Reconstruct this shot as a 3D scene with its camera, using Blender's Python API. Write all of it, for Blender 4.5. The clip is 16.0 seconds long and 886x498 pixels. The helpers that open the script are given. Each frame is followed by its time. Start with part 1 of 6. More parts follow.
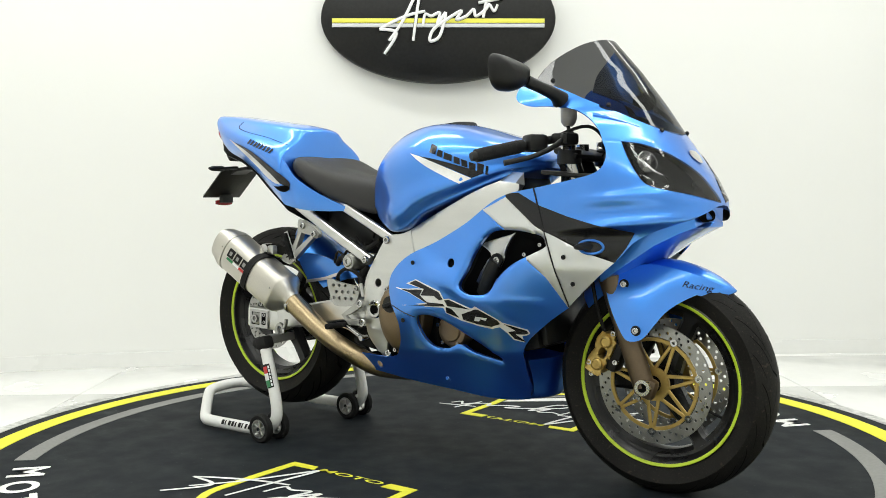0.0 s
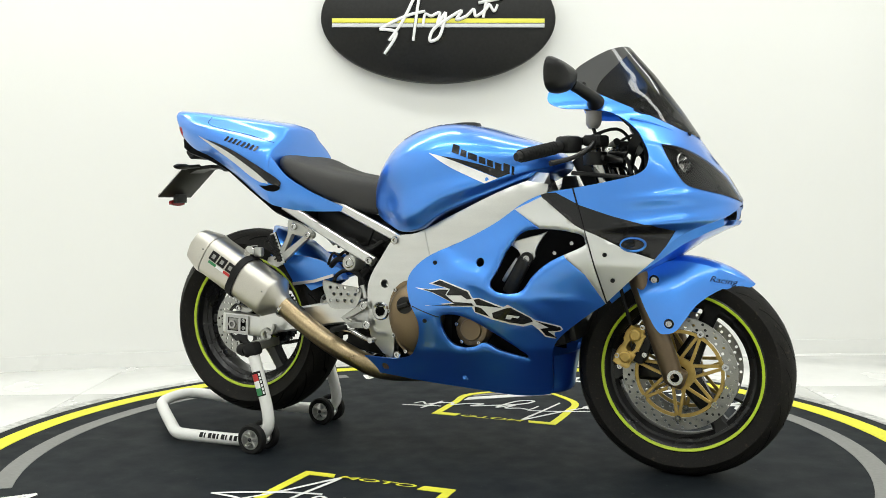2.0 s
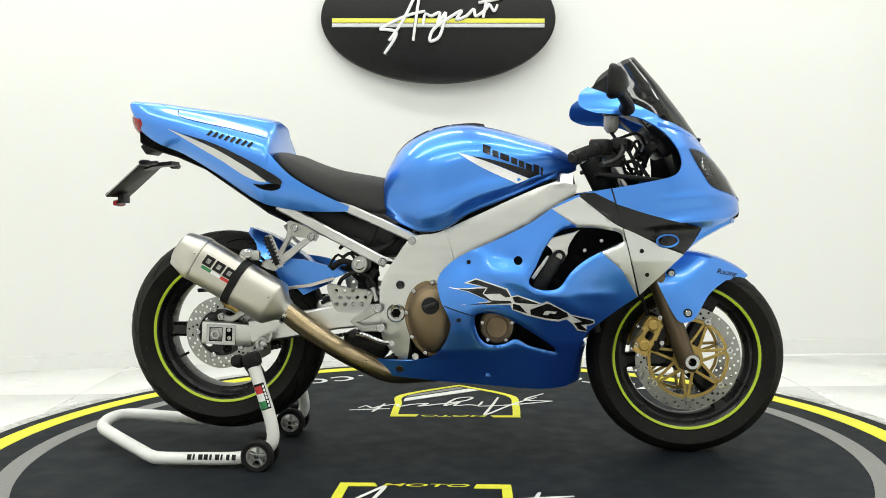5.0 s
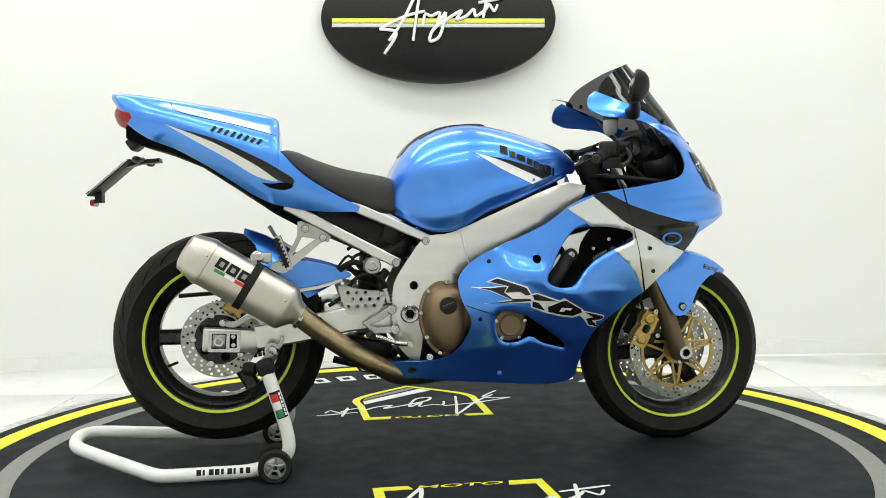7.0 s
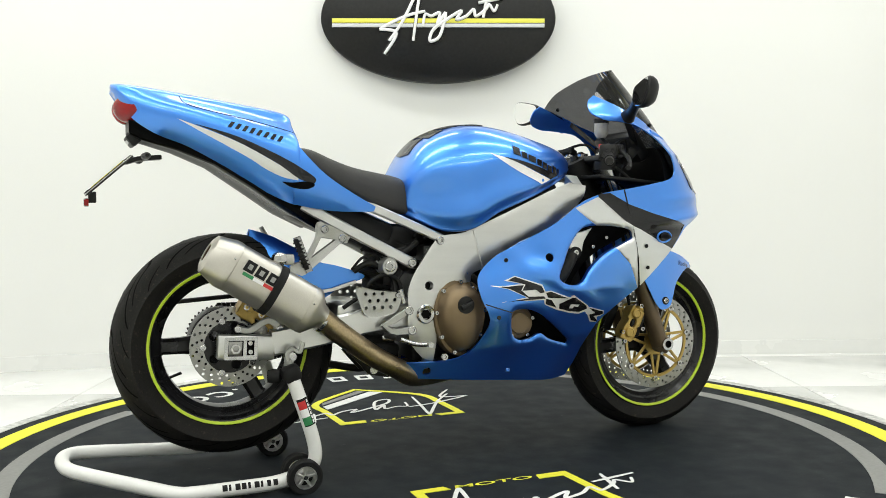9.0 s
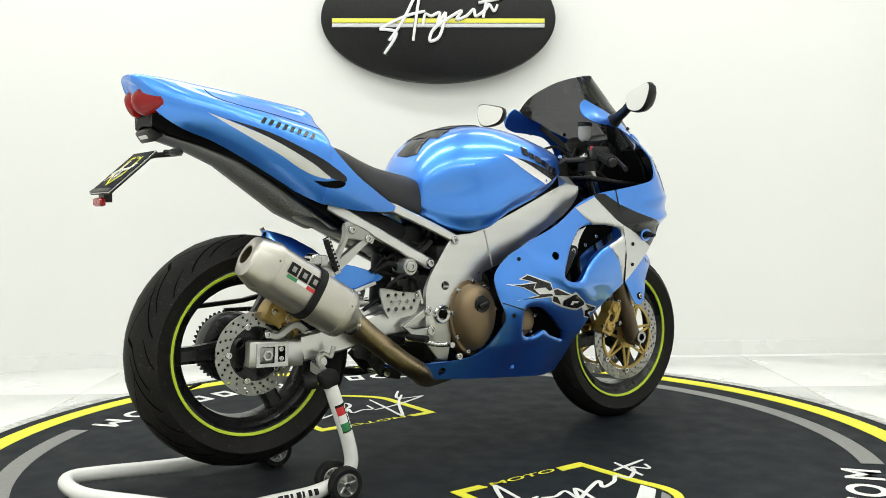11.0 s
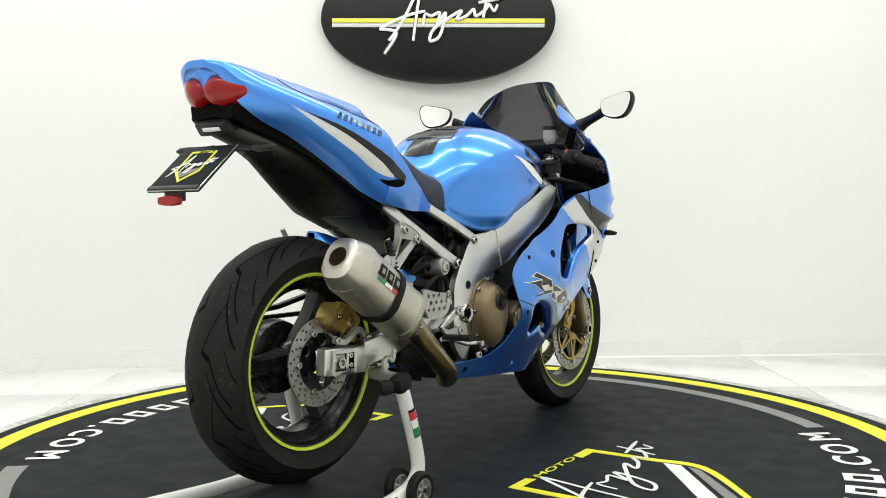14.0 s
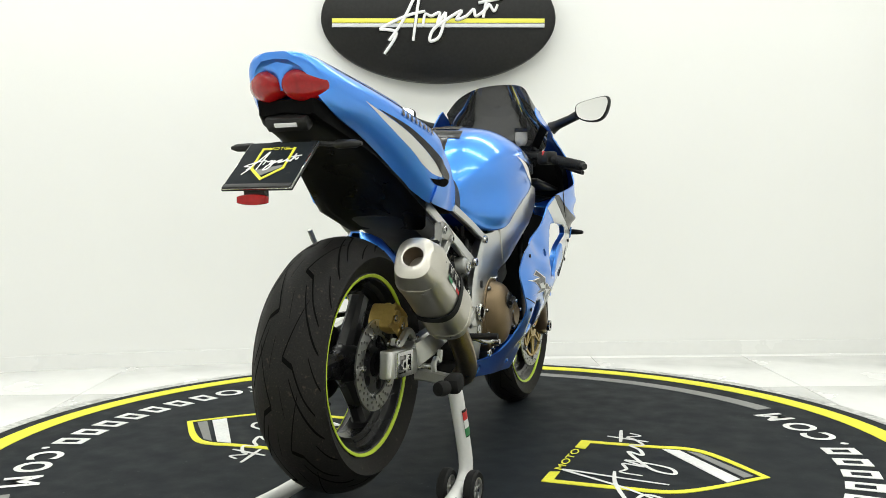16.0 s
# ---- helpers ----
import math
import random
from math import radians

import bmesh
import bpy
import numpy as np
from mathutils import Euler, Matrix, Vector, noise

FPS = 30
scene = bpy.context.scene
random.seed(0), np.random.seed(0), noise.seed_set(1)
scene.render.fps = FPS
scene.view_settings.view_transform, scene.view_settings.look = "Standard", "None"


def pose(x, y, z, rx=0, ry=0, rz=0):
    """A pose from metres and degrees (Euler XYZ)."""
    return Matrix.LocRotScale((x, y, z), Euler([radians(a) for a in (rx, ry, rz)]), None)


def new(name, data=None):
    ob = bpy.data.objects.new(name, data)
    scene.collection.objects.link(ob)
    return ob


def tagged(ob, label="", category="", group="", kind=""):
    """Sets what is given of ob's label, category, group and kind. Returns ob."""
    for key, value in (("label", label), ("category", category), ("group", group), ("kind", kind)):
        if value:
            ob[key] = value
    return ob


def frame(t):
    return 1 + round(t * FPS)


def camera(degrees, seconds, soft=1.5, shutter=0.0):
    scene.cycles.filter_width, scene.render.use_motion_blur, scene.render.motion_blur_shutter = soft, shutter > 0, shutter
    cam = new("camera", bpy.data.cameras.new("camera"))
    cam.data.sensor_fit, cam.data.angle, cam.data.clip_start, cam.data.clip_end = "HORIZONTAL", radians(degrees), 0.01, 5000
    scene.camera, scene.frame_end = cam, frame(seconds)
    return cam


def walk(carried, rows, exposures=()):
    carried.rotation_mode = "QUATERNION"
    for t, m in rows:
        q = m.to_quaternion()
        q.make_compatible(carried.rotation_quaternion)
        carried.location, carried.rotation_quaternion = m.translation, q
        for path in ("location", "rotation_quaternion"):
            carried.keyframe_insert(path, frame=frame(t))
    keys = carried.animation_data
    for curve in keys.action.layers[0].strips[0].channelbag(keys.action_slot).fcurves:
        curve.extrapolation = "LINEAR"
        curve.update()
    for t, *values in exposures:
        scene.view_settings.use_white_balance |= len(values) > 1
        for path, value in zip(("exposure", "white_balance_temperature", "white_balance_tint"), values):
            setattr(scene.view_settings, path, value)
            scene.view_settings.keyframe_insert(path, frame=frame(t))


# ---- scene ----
cam = camera(51.2, 16.0, soft=0.85)
CAM_AT = pose(0, -2.8735, 0.7673, 0, 0, -0.192) @ pose(0, 0, 0, 90 - 2.849) @ pose(0, 0, 0, 0, 0, -0.579)
walk(cam, [(0.0, CAM_AT), (16.0, CAM_AT)])

# ---- world and exposure ----
world = bpy.data.worlds.new("showroom_world")
world.use_nodes = True
world.node_tree.nodes["Background"].inputs[0].default_value = (1.0, 1.0, 0.97, 1)
world.node_tree.nodes["Background"].inputs[1].default_value = 0.3
scene.world = world
scene.view_settings.exposure = 0.0

HEADING, RATE, OFFSET = -36.95, 6.562, -0.011
FLOOR_Z = -0.06
WALL_Y = 2.05


# ---- materials ----
def mat(name, col, rough=0.5, metal=0.0, coat=0.0, var=0.08, scale=8.0, fine=120.0, bump=0.0, rvar=0.1,
        flakes=0.0, stretch=(1, 1, 1), spec=0.5):
    """Principled surface with two scales of variation in colour, gloss and relief."""
    m = bpy.data.materials.new(name)
    m.use_nodes = True
    nt = m.node_tree
    b = nt.nodes["Principled BSDF"]
    b.inputs["Metallic"].default_value = metal
    b.inputs["Coat Weight"].default_value = coat
    b.inputs["Coat Roughness"].default_value = 0.06
    b.inputs["Specular IOR Level"].default_value = spec
    tc = nt.nodes.new("ShaderNodeTexCoord")
    mp = nt.nodes.new("ShaderNodeMapping")
    mp.inputs["Scale"].default_value = stretch
    nt.links.new(tc.outputs["Object"], mp.inputs[0])
    n1 = nt.nodes.new("ShaderNodeTexNoise")
    n1.inputs["Scale"].default_value = scale
    n1.inputs["Detail"].default_value = 5
    n2 = nt.nodes.new("ShaderNodeTexNoise")
    n2.inputs["Scale"].default_value = fine
    n2.inputs["Detail"].default_value = 3
    for n in (n1, n2):
        nt.links.new(mp.outputs[0], n.inputs["Vector"])
    add = nt.nodes.new("ShaderNodeMath")
    add.operation = "ADD"
    nt.links.new(n1.outputs[0], add.inputs[0])
    nt.links.new(n2.outputs[0], add.inputs[1])
    ramp = nt.nodes.new("ShaderNodeMapRange")
    ramp.inputs["From Min"].default_value, ramp.inputs["From Max"].default_value = 0.6, 1.4
    ramp.inputs["To Min"].default_value, ramp.inputs["To Max"].default_value = 1 - var, 1 + var
    nt.links.new(add.outputs[0], ramp.inputs[0])
    mul = nt.nodes.new("ShaderNodeVectorMath")
    mul.operation = "SCALE"
    mul.inputs[0].default_value = col
    nt.links.new(ramp.outputs[0], mul.inputs["Scale"])
    nt.links.new(mul.outputs[0], b.inputs["Base Color"])
    rr = nt.nodes.new("ShaderNodeMapRange")
    rr.inputs["From Min"].default_value, rr.inputs["From Max"].default_value = 0.3, 0.7
    rr.inputs["To Min"].default_value = max(0.02, rough * (1 - rvar))
    rr.inputs["To Max"].default_value = min(1, rough * (1 + rvar))
    nt.links.new(n1.outputs[0], rr.inputs[0])
    nt.links.new(rr.outputs[0], b.inputs["Roughness"])
    if bump:
        bp = nt.nodes.new("ShaderNodeBump")
        bp.inputs["Strength"].default_value = bump
        bp.inputs["Distance"].default_value = 0.002
        nt.links.new(n2.outputs[0], bp.inputs["Height"])
        nt.links.new(bp.outputs[0], b.inputs["Normal"])
    return m


def glass(name, tint, rough=0.02, ior=1.49, gloss=1.0):
    """Thin pane: tinted see-through with mirror gloss that grows at grazing angles."""
    m = bpy.data.materials.new(name)
    m.use_nodes = True
    nt = m.node_tree
    nt.nodes.remove(nt.nodes["Principled BSDF"])
    out = nt.nodes["Material Output"]
    tr = nt.nodes.new("ShaderNodeBsdfTransparent")
    tr.inputs[0].default_value = (*tint, 1)
    gl = nt.nodes.new("ShaderNodeBsdfGlossy")
    gl.inputs["Roughness"].default_value = rough
    fr = nt.nodes.new("ShaderNodeFresnel")
    fr.inputs[0].default_value = ior
    mix = nt.nodes.new("ShaderNodeMixShader")
    cut = nt.nodes.new("ShaderNodeMath")
    cut.operation = "MULTIPLY"
    cut.inputs[1].default_value = gloss
    nt.links.new(fr.outputs[0], cut.inputs[0])
    nt.links.new(cut.outputs[0], mix.inputs[0])
    nt.links.new(tr.outputs[0], mix.inputs[1])
    nt.links.new(gl.outputs[0], mix.inputs[2])
    nt.links.new(mix.outputs[0], out.inputs[0])
    return m


def candy(name, flake, pigment, share):
    """Candy paint: bright metal flakes in a deep pigment under one clear coat."""
    m = mat(name, flake, 0.36, 1.0, coat=1.0, var=0.06, scale=3, fine=900)
    nt = m.node_tree
    nt.nodes["Principled BSDF"].inputs["Coat Roughness"].default_value = 0.10
    metal, out = nt.nodes["Principled BSDF"], nt.nodes["Material Output"]
    deep = nt.nodes.new("ShaderNodeBsdfPrincipled")
    deep.inputs["Base Color"].default_value = (*pigment, 1)
    deep.inputs["Roughness"].default_value = 0.5
    deep.inputs["Coat Weight"].default_value = 1.0
    deep.inputs["Coat Roughness"].default_value = 0.10
    deep.inputs["Specular IOR Level"].default_value = 0.2
    mix = nt.nodes.new("ShaderNodeMixShader")
    mix.inputs[0].default_value = share
    nt.links.new(deep.outputs[0], mix.inputs[1])
    nt.links.new(metal.outputs[0], mix.inputs[2])
    nt.links.new(mix.outputs[0], out.inputs[0])
    return m


BLUE = candy("candy_blue_paint", (0.072, 0.335, 0.93), (0.005, 0.040, 0.46), 0.73)
SILVER = mat("silver_paint", (0.66, 0.67, 0.67), 0.40, 0.8, coat=0.8, var=0.05, scale=4, fine=900)
def dusted(m, colour, scale, cut, share=0.7):
    """Scattered dust specks and lint on a dark surface."""
    nt = m.node_tree
    b = nt.nodes["Principled BSDF"]
    source = b.inputs["Base Color"].links[0].from_socket
    tc = nt.nodes.new("ShaderNodeTexCoord")
    total = None
    for k, sc in enumerate((scale, scale * 2.7)):
        n = nt.nodes.new("ShaderNodeTexNoise")
        n.inputs["Scale"].default_value = sc
        n.inputs["Detail"].default_value = 4
        nt.links.new(tc.outputs["Object"], n.inputs["Vector"])
        r = nt.nodes.new("ShaderNodeMapRange")
        r.inputs["From Min"].default_value, r.inputs["From Max"].default_value = cut - 0.02 * k, cut + 0.10
        r.inputs["To Max"].default_value = share
        nt.links.new(n.outputs[0], r.inputs[0])
        if total is None:
            total = r.outputs[0]
        else:
            top = nt.nodes.new("ShaderNodeMath")
            top.operation = "MAXIMUM"
            nt.links.new(total, top.inputs[0])
            nt.links.new(r.outputs[0], top.inputs[1])
            total = top.outputs[0]
    mix = nt.nodes.new("ShaderNodeMix")
    mix.data_type = "RGBA"
    nt.links.new(total, mix.inputs["Factor"])
    nt.links.new(source, mix.inputs[6])
    mix.inputs[7].default_value = (*colour, 1)
    nt.links.new(mix.outputs[2], b.inputs["Base Color"])
    return m


BADGE = mat("bright_silver_sticker", (0.72, 0.72, 0.71), 0.3, 0.2, var=0.04)
GLOSS_BLACK = mat("gloss_black_paint", (0.008, 0.008, 0.009), 0.25, 0, spec=0.3, coat=0.15, var=0.1)
ALU = mat("brushed_aluminium", (0.63, 0.63, 0.615), 0.32, 1.0, var=0.08, scale=6, fine=300, bump=0.012, stretch=(1, 1, 8))
CAST = mat("cast_aluminium", (0.42, 0.42, 0.40), 0.36, 0.88, var=0.12, scale=14, fine=400, bump=0.10)
STEEL = mat("satin_stainless_steel", (0.56, 0.535, 0.485), 0.40, 1.0, var=0.10, scale=5, fine=300, rvar=0.10, bump=0.02, stretch=(1, 8, 1))
PIPE = mat("heat_tinted_steel_pipe", (0.36, 0.28, 0.17), 0.3, 1.0, var=0.3, scale=14, fine=200)
CHROME = mat("polished_steel", (0.44, 0.44, 0.43), 0.16, 1.0, var=0.05)
BRONZE = mat("bronze_engine_cover", (0.20, 0.145, 0.085), 0.42, 0.75, var=0.12, scale=12, fine=500, bump=0.2)
FORK = mat("dark_bronze_fork_leg", (0.13, 0.095, 0.06), 0.35, 0.7, var=0.1)
GOLD = mat("gold_anodised_metal", (0.45, 0.315, 0.095), 0.38, 0.7, var=0.15, scale=20)
DISC = mat("brake_disc_steel", (0.33, 0.33, 0.315), 0.30, 0.95, var=0.12, scale=30, fine=500, stretch=(1, 1, 1))
RUBBER = mat("tyre_rubber", (0.0105, 0.0098, 0.0090), 0.6, 0, var=0.5, scale=9, fine=260, bump=0.25, spec=0.16)
# Near-black in place of shade in grooves and openings; also panel seams, pivot centre.
RECESS_BLACK = mat("recess_shade_black", (0.004, 0.004, 0.004), 0.9, 0, spec=0.05)
SOFT = mat("soft_black_rubber", (0.009, 0.009, 0.009), 0.7, 0, spec=0.25, var=0.2, bump=0.2)
BLACKP = mat("black_plastic", (0.007, 0.007, 0.007), 0.42, 0, spec=0.3, var=0.2, scale=20, bump=0.1)
BLACKM = mat("black_wheel_enamel", (0.008, 0.008, 0.009), 0.28, 0, spec=0.35, coat=0.1, var=0.15, scale=12)
DARK = mat("dark_engine_metal", (0.020, 0.020, 0.019), 0.5, 0.3, spec=0.3, var=0.35, scale=18, bump=0.2)
UNDER = mat("black_undertail_plastic", (0.003, 0.003, 0.003), 0.28, 0, spec=0.03, var=0.15)
VINYL = mat("black_seat_vinyl", (0.028, 0.027, 0.026), 0.55, 0, spec=0.35, var=0.1, scale=10, fine=700, bump=0.35)
LIME = mat("lime_rim_tape", (0.50, 0.66, 0.03), 0.45, 0, var=0.06)
RED = mat("red_lens", (0.27, 0.004, 0.005), 0.05, 0, spec=0.4, coat=0.0, var=0.25, scale=30)
REDP = mat("red_plastic", (0.55, 0.03, 0.03), 0.4, 0)
GREEN = mat("green_sticker", (0.03, 0.22, 0.08), 0.4, 0)
WHITE = mat("white_enamel", (0.80, 0.80, 0.78), 0.35, 0, coat=0.3, var=0.04, scale=12, bump=0.03)
WHITES = mat("white_sticker", (0.82, 0.82, 0.82), 0.45, 0)
CREAM = mat("milky_reservoir_plastic", (0.36, 0.34, 0.30), 0.3, 0, var=0.1)
MAT = mat("charcoal_floor_mat", (0.0100, 0.0132, 0.0166), 0.65, 0, var=0.09, scale=11.0, fine=150, bump=0.12, rvar=0.12, spec=0.11)
dusted(MAT, (0.085, 0.09, 0.088), 30, 0.705)
dusted(RUBBER, (0.06, 0.048, 0.036), 75, 0.64, 0.6)
YELLOW = mat("yellow_mat_print", (0.76, 0.74, 0.035), 0.65, 0, var=0.12, scale=7, fine=90, bump=0.15)
GREY = mat("grey_mat_print", (0.22, 0.22, 0.21), 0.7, 0, var=0.15, scale=7, fine=90, bump=0.15)
WHITEM = mat("white_mat_print", (0.74, 0.74, 0.72), 0.7, 0, var=0.14, scale=7, fine=90, bump=0.15)
WALL = mat("white_wall_paint", (0.81, 0.81, 0.79), 0.6, 0, var=0.015, scale=1.5, fine=220, bump=0.06, spec=0.3)
TILE = mat("white_floor_tile", (0.80, 0.80, 0.78), 0.22, 0, var=0.025, scale=2.0, fine=25, rvar=0.4)
JOINT = mat("tile_joint", (0.62, 0.62, 0.59), 0.8, 0)
RIM_EDGE = mat("worn_white_edging", (0.50, 0.50, 0.48), 0.6, 0, var=0.6, scale=9, fine=45, bump=0.4)
SIGN = mat("black_sign_panel", (0.015, 0.015, 0.0145), 0.33, 0, spec=0.2, var=0.4, scale=3, fine=60, stretch=(1, 1, 5))
SIGNW = mat("white_sign_letter", (0.85, 0.85, 0.85), 0.35, 0, var=0.03)
SIGNG = mat("pale_grey_sign_bar", (0.62, 0.63, 0.64), 0.35, 0, var=0.05)
SIGNY = mat("yellow_sign_bar", (0.80, 0.76, 0.10), 0.35, 0, var=0.03)
MIRROR = mat("mirror_glass", (0.78, 0.78, 0.77), 0.02, 1.0, var=0.0)
SMOKE = glass("smoked_screen", (0.115, 0.115, 0.12), 0.03, ior=1.47, gloss=0.8)
LENS = glass("clear_lamp_lens", (0.60, 0.60, 0.60))
CEIL = mat("ceiling_paint", (0.82, 0.82, 0.80), 0.8, 0, var=0.02)


# ---- building helpers ----
def finish(ob, me, materials, angle=38):
    for m in materials if isinstance(materials, (list, tuple)) else [materials]:
        me.materials.append(m)
    for p in me.polygons:
        p.use_smooth = True
    me.set_sharp_from_angle(angle=radians(angle))
    return ob


def part(name, bm, materials, parent=None, label="", angle=38):
    """One bmesh as one mesh object, under its thing where one is given."""
    me = bpy.data.meshes.new(name)
    bmesh.ops.recalc_face_normals(bm, faces=bm.faces[:])
    bm.to_mesh(me)
    bm.free()
    ob = finish(new(name, me), me, materials, angle)
    if parent:
        ob.parent = parent
    if label:
        tagged(ob, label)
    return ob


def catmull(pts, n=6, closed=False, sharp=()):
    """Smooth line through the points; sharp: indices that stay corners."""
    out, k = [], len(pts)
    P = [np.array(p, float) for p in pts]
    for i in range(k if closed else k - 1):
        a, b = P[i], P[(i + 1) % k]
        p0 = P[i - 1] if (closed or i > 0) else a
        p3 = P[(i + 2) % k] if (closed or i + 2 < k) else b
        if i in sharp:
            p0 = a
        if (i + 1) % k in sharp:
            p3 = b
        for j in range(n):
            t = j / n
            out.append(tuple(0.5 * (2 * a + (b - p0) * t + (2 * p0 - 5 * a + 4 * b - p3) * t * t + (3 * a - p0 - 3 * b + p3) * t ** 3)))
    if not closed:
        out.append(tuple(P[-1]))
    return out


def inside(x, y, loop):
    c, j = False, len(loop) - 1
    for i in range(len(loop)):
        (xi, yi), (xj, yj) = loop[i][:2], loop[j][:2]
        if (yi > y) != (yj > y) and x < (xj - xi) * (y - yi) / (yj - yi) + xi:
            c = not c
        j = i
    return c


def fill2d(loop, holes=(), zones=(), step=0.0):
    """Triangles inside a flat outline with holes; zones split it by further outlines. Returns points, triangles, zone indices."""
    from mathutils.geometry import delaunay_2d_cdt
    pts, edges = [], []
    for lp in (loop, *holes, *zones):
        s = len(pts)
        pts += [Vector(p[:2]) for p in lp]
        edges += [(s + i, s + (i + 1) % len(lp)) for i in range(len(lp))]
    if step:
        A = np.array([p[:2] for p in loop])
        lo, hi = A.min(0), A.max(0)
        rows = int((hi[1] - lo[1]) / step) + 1
        for r in range(rows):
            y = lo[1] + (r + 0.5) * step
            for c in range(int((hi[0] - lo[0]) / step) + 1):
                x = lo[0] + (c + (0.25 if r % 2 else 0.75)) * step
                if inside(x, y, loop) and np.min(np.hypot(A[:, 0] - x, A[:, 1] - y)) > step * 0.45:
                    pts.append(Vector((x, y)))
    v, _, f, *_ = delaunay_2d_cdt(pts, edges, [], 0, 1e-6)
    tris, zone = [], []
    for t in f:
        cx, cy = sum(v[i].x for i in t) / 3, sum(v[i].y for i in t) / 3
        if not inside(cx, cy, loop) or any(inside(cx, cy, h) for h in holes):
            continue
        z = 0
        for k, lp in enumerate(zones):
            if inside(cx, cy, lp):
                z = k + 1
        tris.append(tuple(t))
        zone.append(z)
    return [(p.x, p.y) for p in v], tris, zone


def surface(points, tris, zone=None, bm=None):
    bm = bm or bmesh.new()
    used = {}
    for k, t in enumerate(tris):
        vs = []
        for i in t:
            if i not in used:
                used[i] = bm.verts.new(points[i])
            vs.append(used[i])
        if len(set(vs)) == 3:
            try:
                f = bm.faces.new(vs)
            except ValueError:
                continue
            if zone:
                f.material_index = zone[k]
    return bm


def thicken(bm, t):
    bmesh.ops.recalc_face_normals(bm, faces=bm.faces[:])
    bmesh.ops.solidify(bm, geom=bm.faces[:], thickness=t)
    return bm


def mirrored(bm):
    """Adds the other side of a body, mirrored in its middle plane, and welds the seam."""
    geo = bmesh.ops.duplicate(bm, geom=bm.verts[:] + bm.edges[:] + bm.faces[:])["geom"]
    vs = [g for g in geo if isinstance(g, bmesh.types.BMVert)]
    fs = [g for g in geo if isinstance(g, bmesh.types.BMFace)]
    for v in vs:
        v.co.y = -v.co.y
    bmesh.ops.reverse_faces(bm, faces=fs)
    bmesh.ops.remove_doubles(bm, verts=bm.verts[:], dist=0.0008)
    return bm


def prism(loop, holes, y0, y1, bm=None, bevel=0.0):
    """Plate cut to an outline in the upright lengthwise plane, from y0 to y1."""
    pts, tris, _ = fill2d(loop, holes)
    bm = bm or bmesh.new()
    for y in (y0, y1):
        surface([(x, y, z) for x, z in pts], tris, None, bm)
    for lp in (loop, *holes):
        a = [bm.verts.new((x, y0, z)) for x, z in lp]
        b = [bm.verts.new((x, y1, z)) for x, z in lp]
        for i in range(len(lp)):
            j = (i + 1) % len(lp)
            bm.faces.new((a[i], a[j], b[j], b[i]))
    bmesh.ops.remove_doubles(bm, verts=bm.verts[:], dist=0.00005)
    if bevel:
        es = [e for e in bm.edges if e.is_manifold and e.calc_face_angle(0) > 1.0 and abs(e.verts[0].co.y - e.verts[1].co.y) < 1e-5]
        bmesh.ops.bevel(bm, geom=es, offset=bevel, segments=2, profile=0.5, affect="EDGES")
    return bm


def circle(cx, cz, r, n=24, start=0.0):
    return [(cx + r * math.cos(start + 2 * math.pi * i / n), cz + r * math.sin(start + 2 * math.pi * i / n)) for i in range(n)]


def revolve(profile, segs=64, m=None, bm=None, closed=True):
    """Turns a profile of (radius, offset along the axle) about the y axis."""
    bm = bm or bmesh.new()
    m = m or Matrix()
    rings = []
    for i in range(segs):
        a = 2 * math.pi * i / segs
        rings.append([bm.verts.new(m @ Vector((r * math.cos(a), y, r * math.sin(a)))) for r, y in profile])
    k = len(profile)
    for i in range(segs):
        A, B = rings[i], rings[(i + 1) % segs]
        for j in range(k if closed else k - 1):
            q = [A[j], A[(j + 1) % k], B[(j + 1) % k], B[j]]
            bm.faces.new(q)
    bmesh.ops.remove_doubles(bm, verts=bm.verts[:], dist=1e-6)
    return bm


def loft(rings, cap=True, closed=True, bm=None):
    bm = bm or bmesh.new()
    R = [[bm.verts.new(p) for p in r] for r in rings]
    k = len(rings[0])
    for A, B in zip(R, R[1:]):
        for j in range(k if closed else k - 1):
            try:
                bm.faces.new((A[j], A[(j + 1) % k], B[(j + 1) % k], B[j]))
            except ValueError:
                pass
    if cap:
        bm.faces.new(R[0])
        bm.faces.new(R[-1])
    return bm


def tube(pts, r, segs=12, bm=None, flat=None, cap=True, smooth=0):
    """Round (or, with flat=(width, height), box-shaped) bar swept along points."""
    if smooth:
        pts = catmull(pts, smooth)
    P = [Vector(p) for p in pts]
    rr = list(r) if isinstance(r, (list, tuple)) else None
    rings, up = [], None
    for i, p in enumerate(P):
        d = (P[min(i + 1, len(P) - 1)] - P[max(i - 1, 0)]).normalized()
        if up is None:
            up = Vector((0, 1, 0)) if abs(d.y) < 0.9 else Vector((0, 0, 1))
        side = d.cross(up).normalized()
        up = side.cross(d).normalized()
        if flat:
            w, h = flat[0] / 2, flat[1] / 2
            c = min(w, h) * 0.35
            ring = [(w, h - c), (w - c, h), (-w + c, h), (-w, h - c), (-w, -h + c), (-w + c, -h), (w - c, -h), (w, -h + c)]
            rings.append([p + up * a + side * b for a, b in ring])
        else:
            q = np.interp(i / max(1, len(P) - 1), np.linspace(0, 1, len(rr)), rr) if rr else r
            rings.append([p + (side * math.cos(2 * math.pi * k / segs) + up * math.sin(2 * math.pi * k / segs)) * q for k in range(segs)])
    return loft(rings, cap, True, bm)


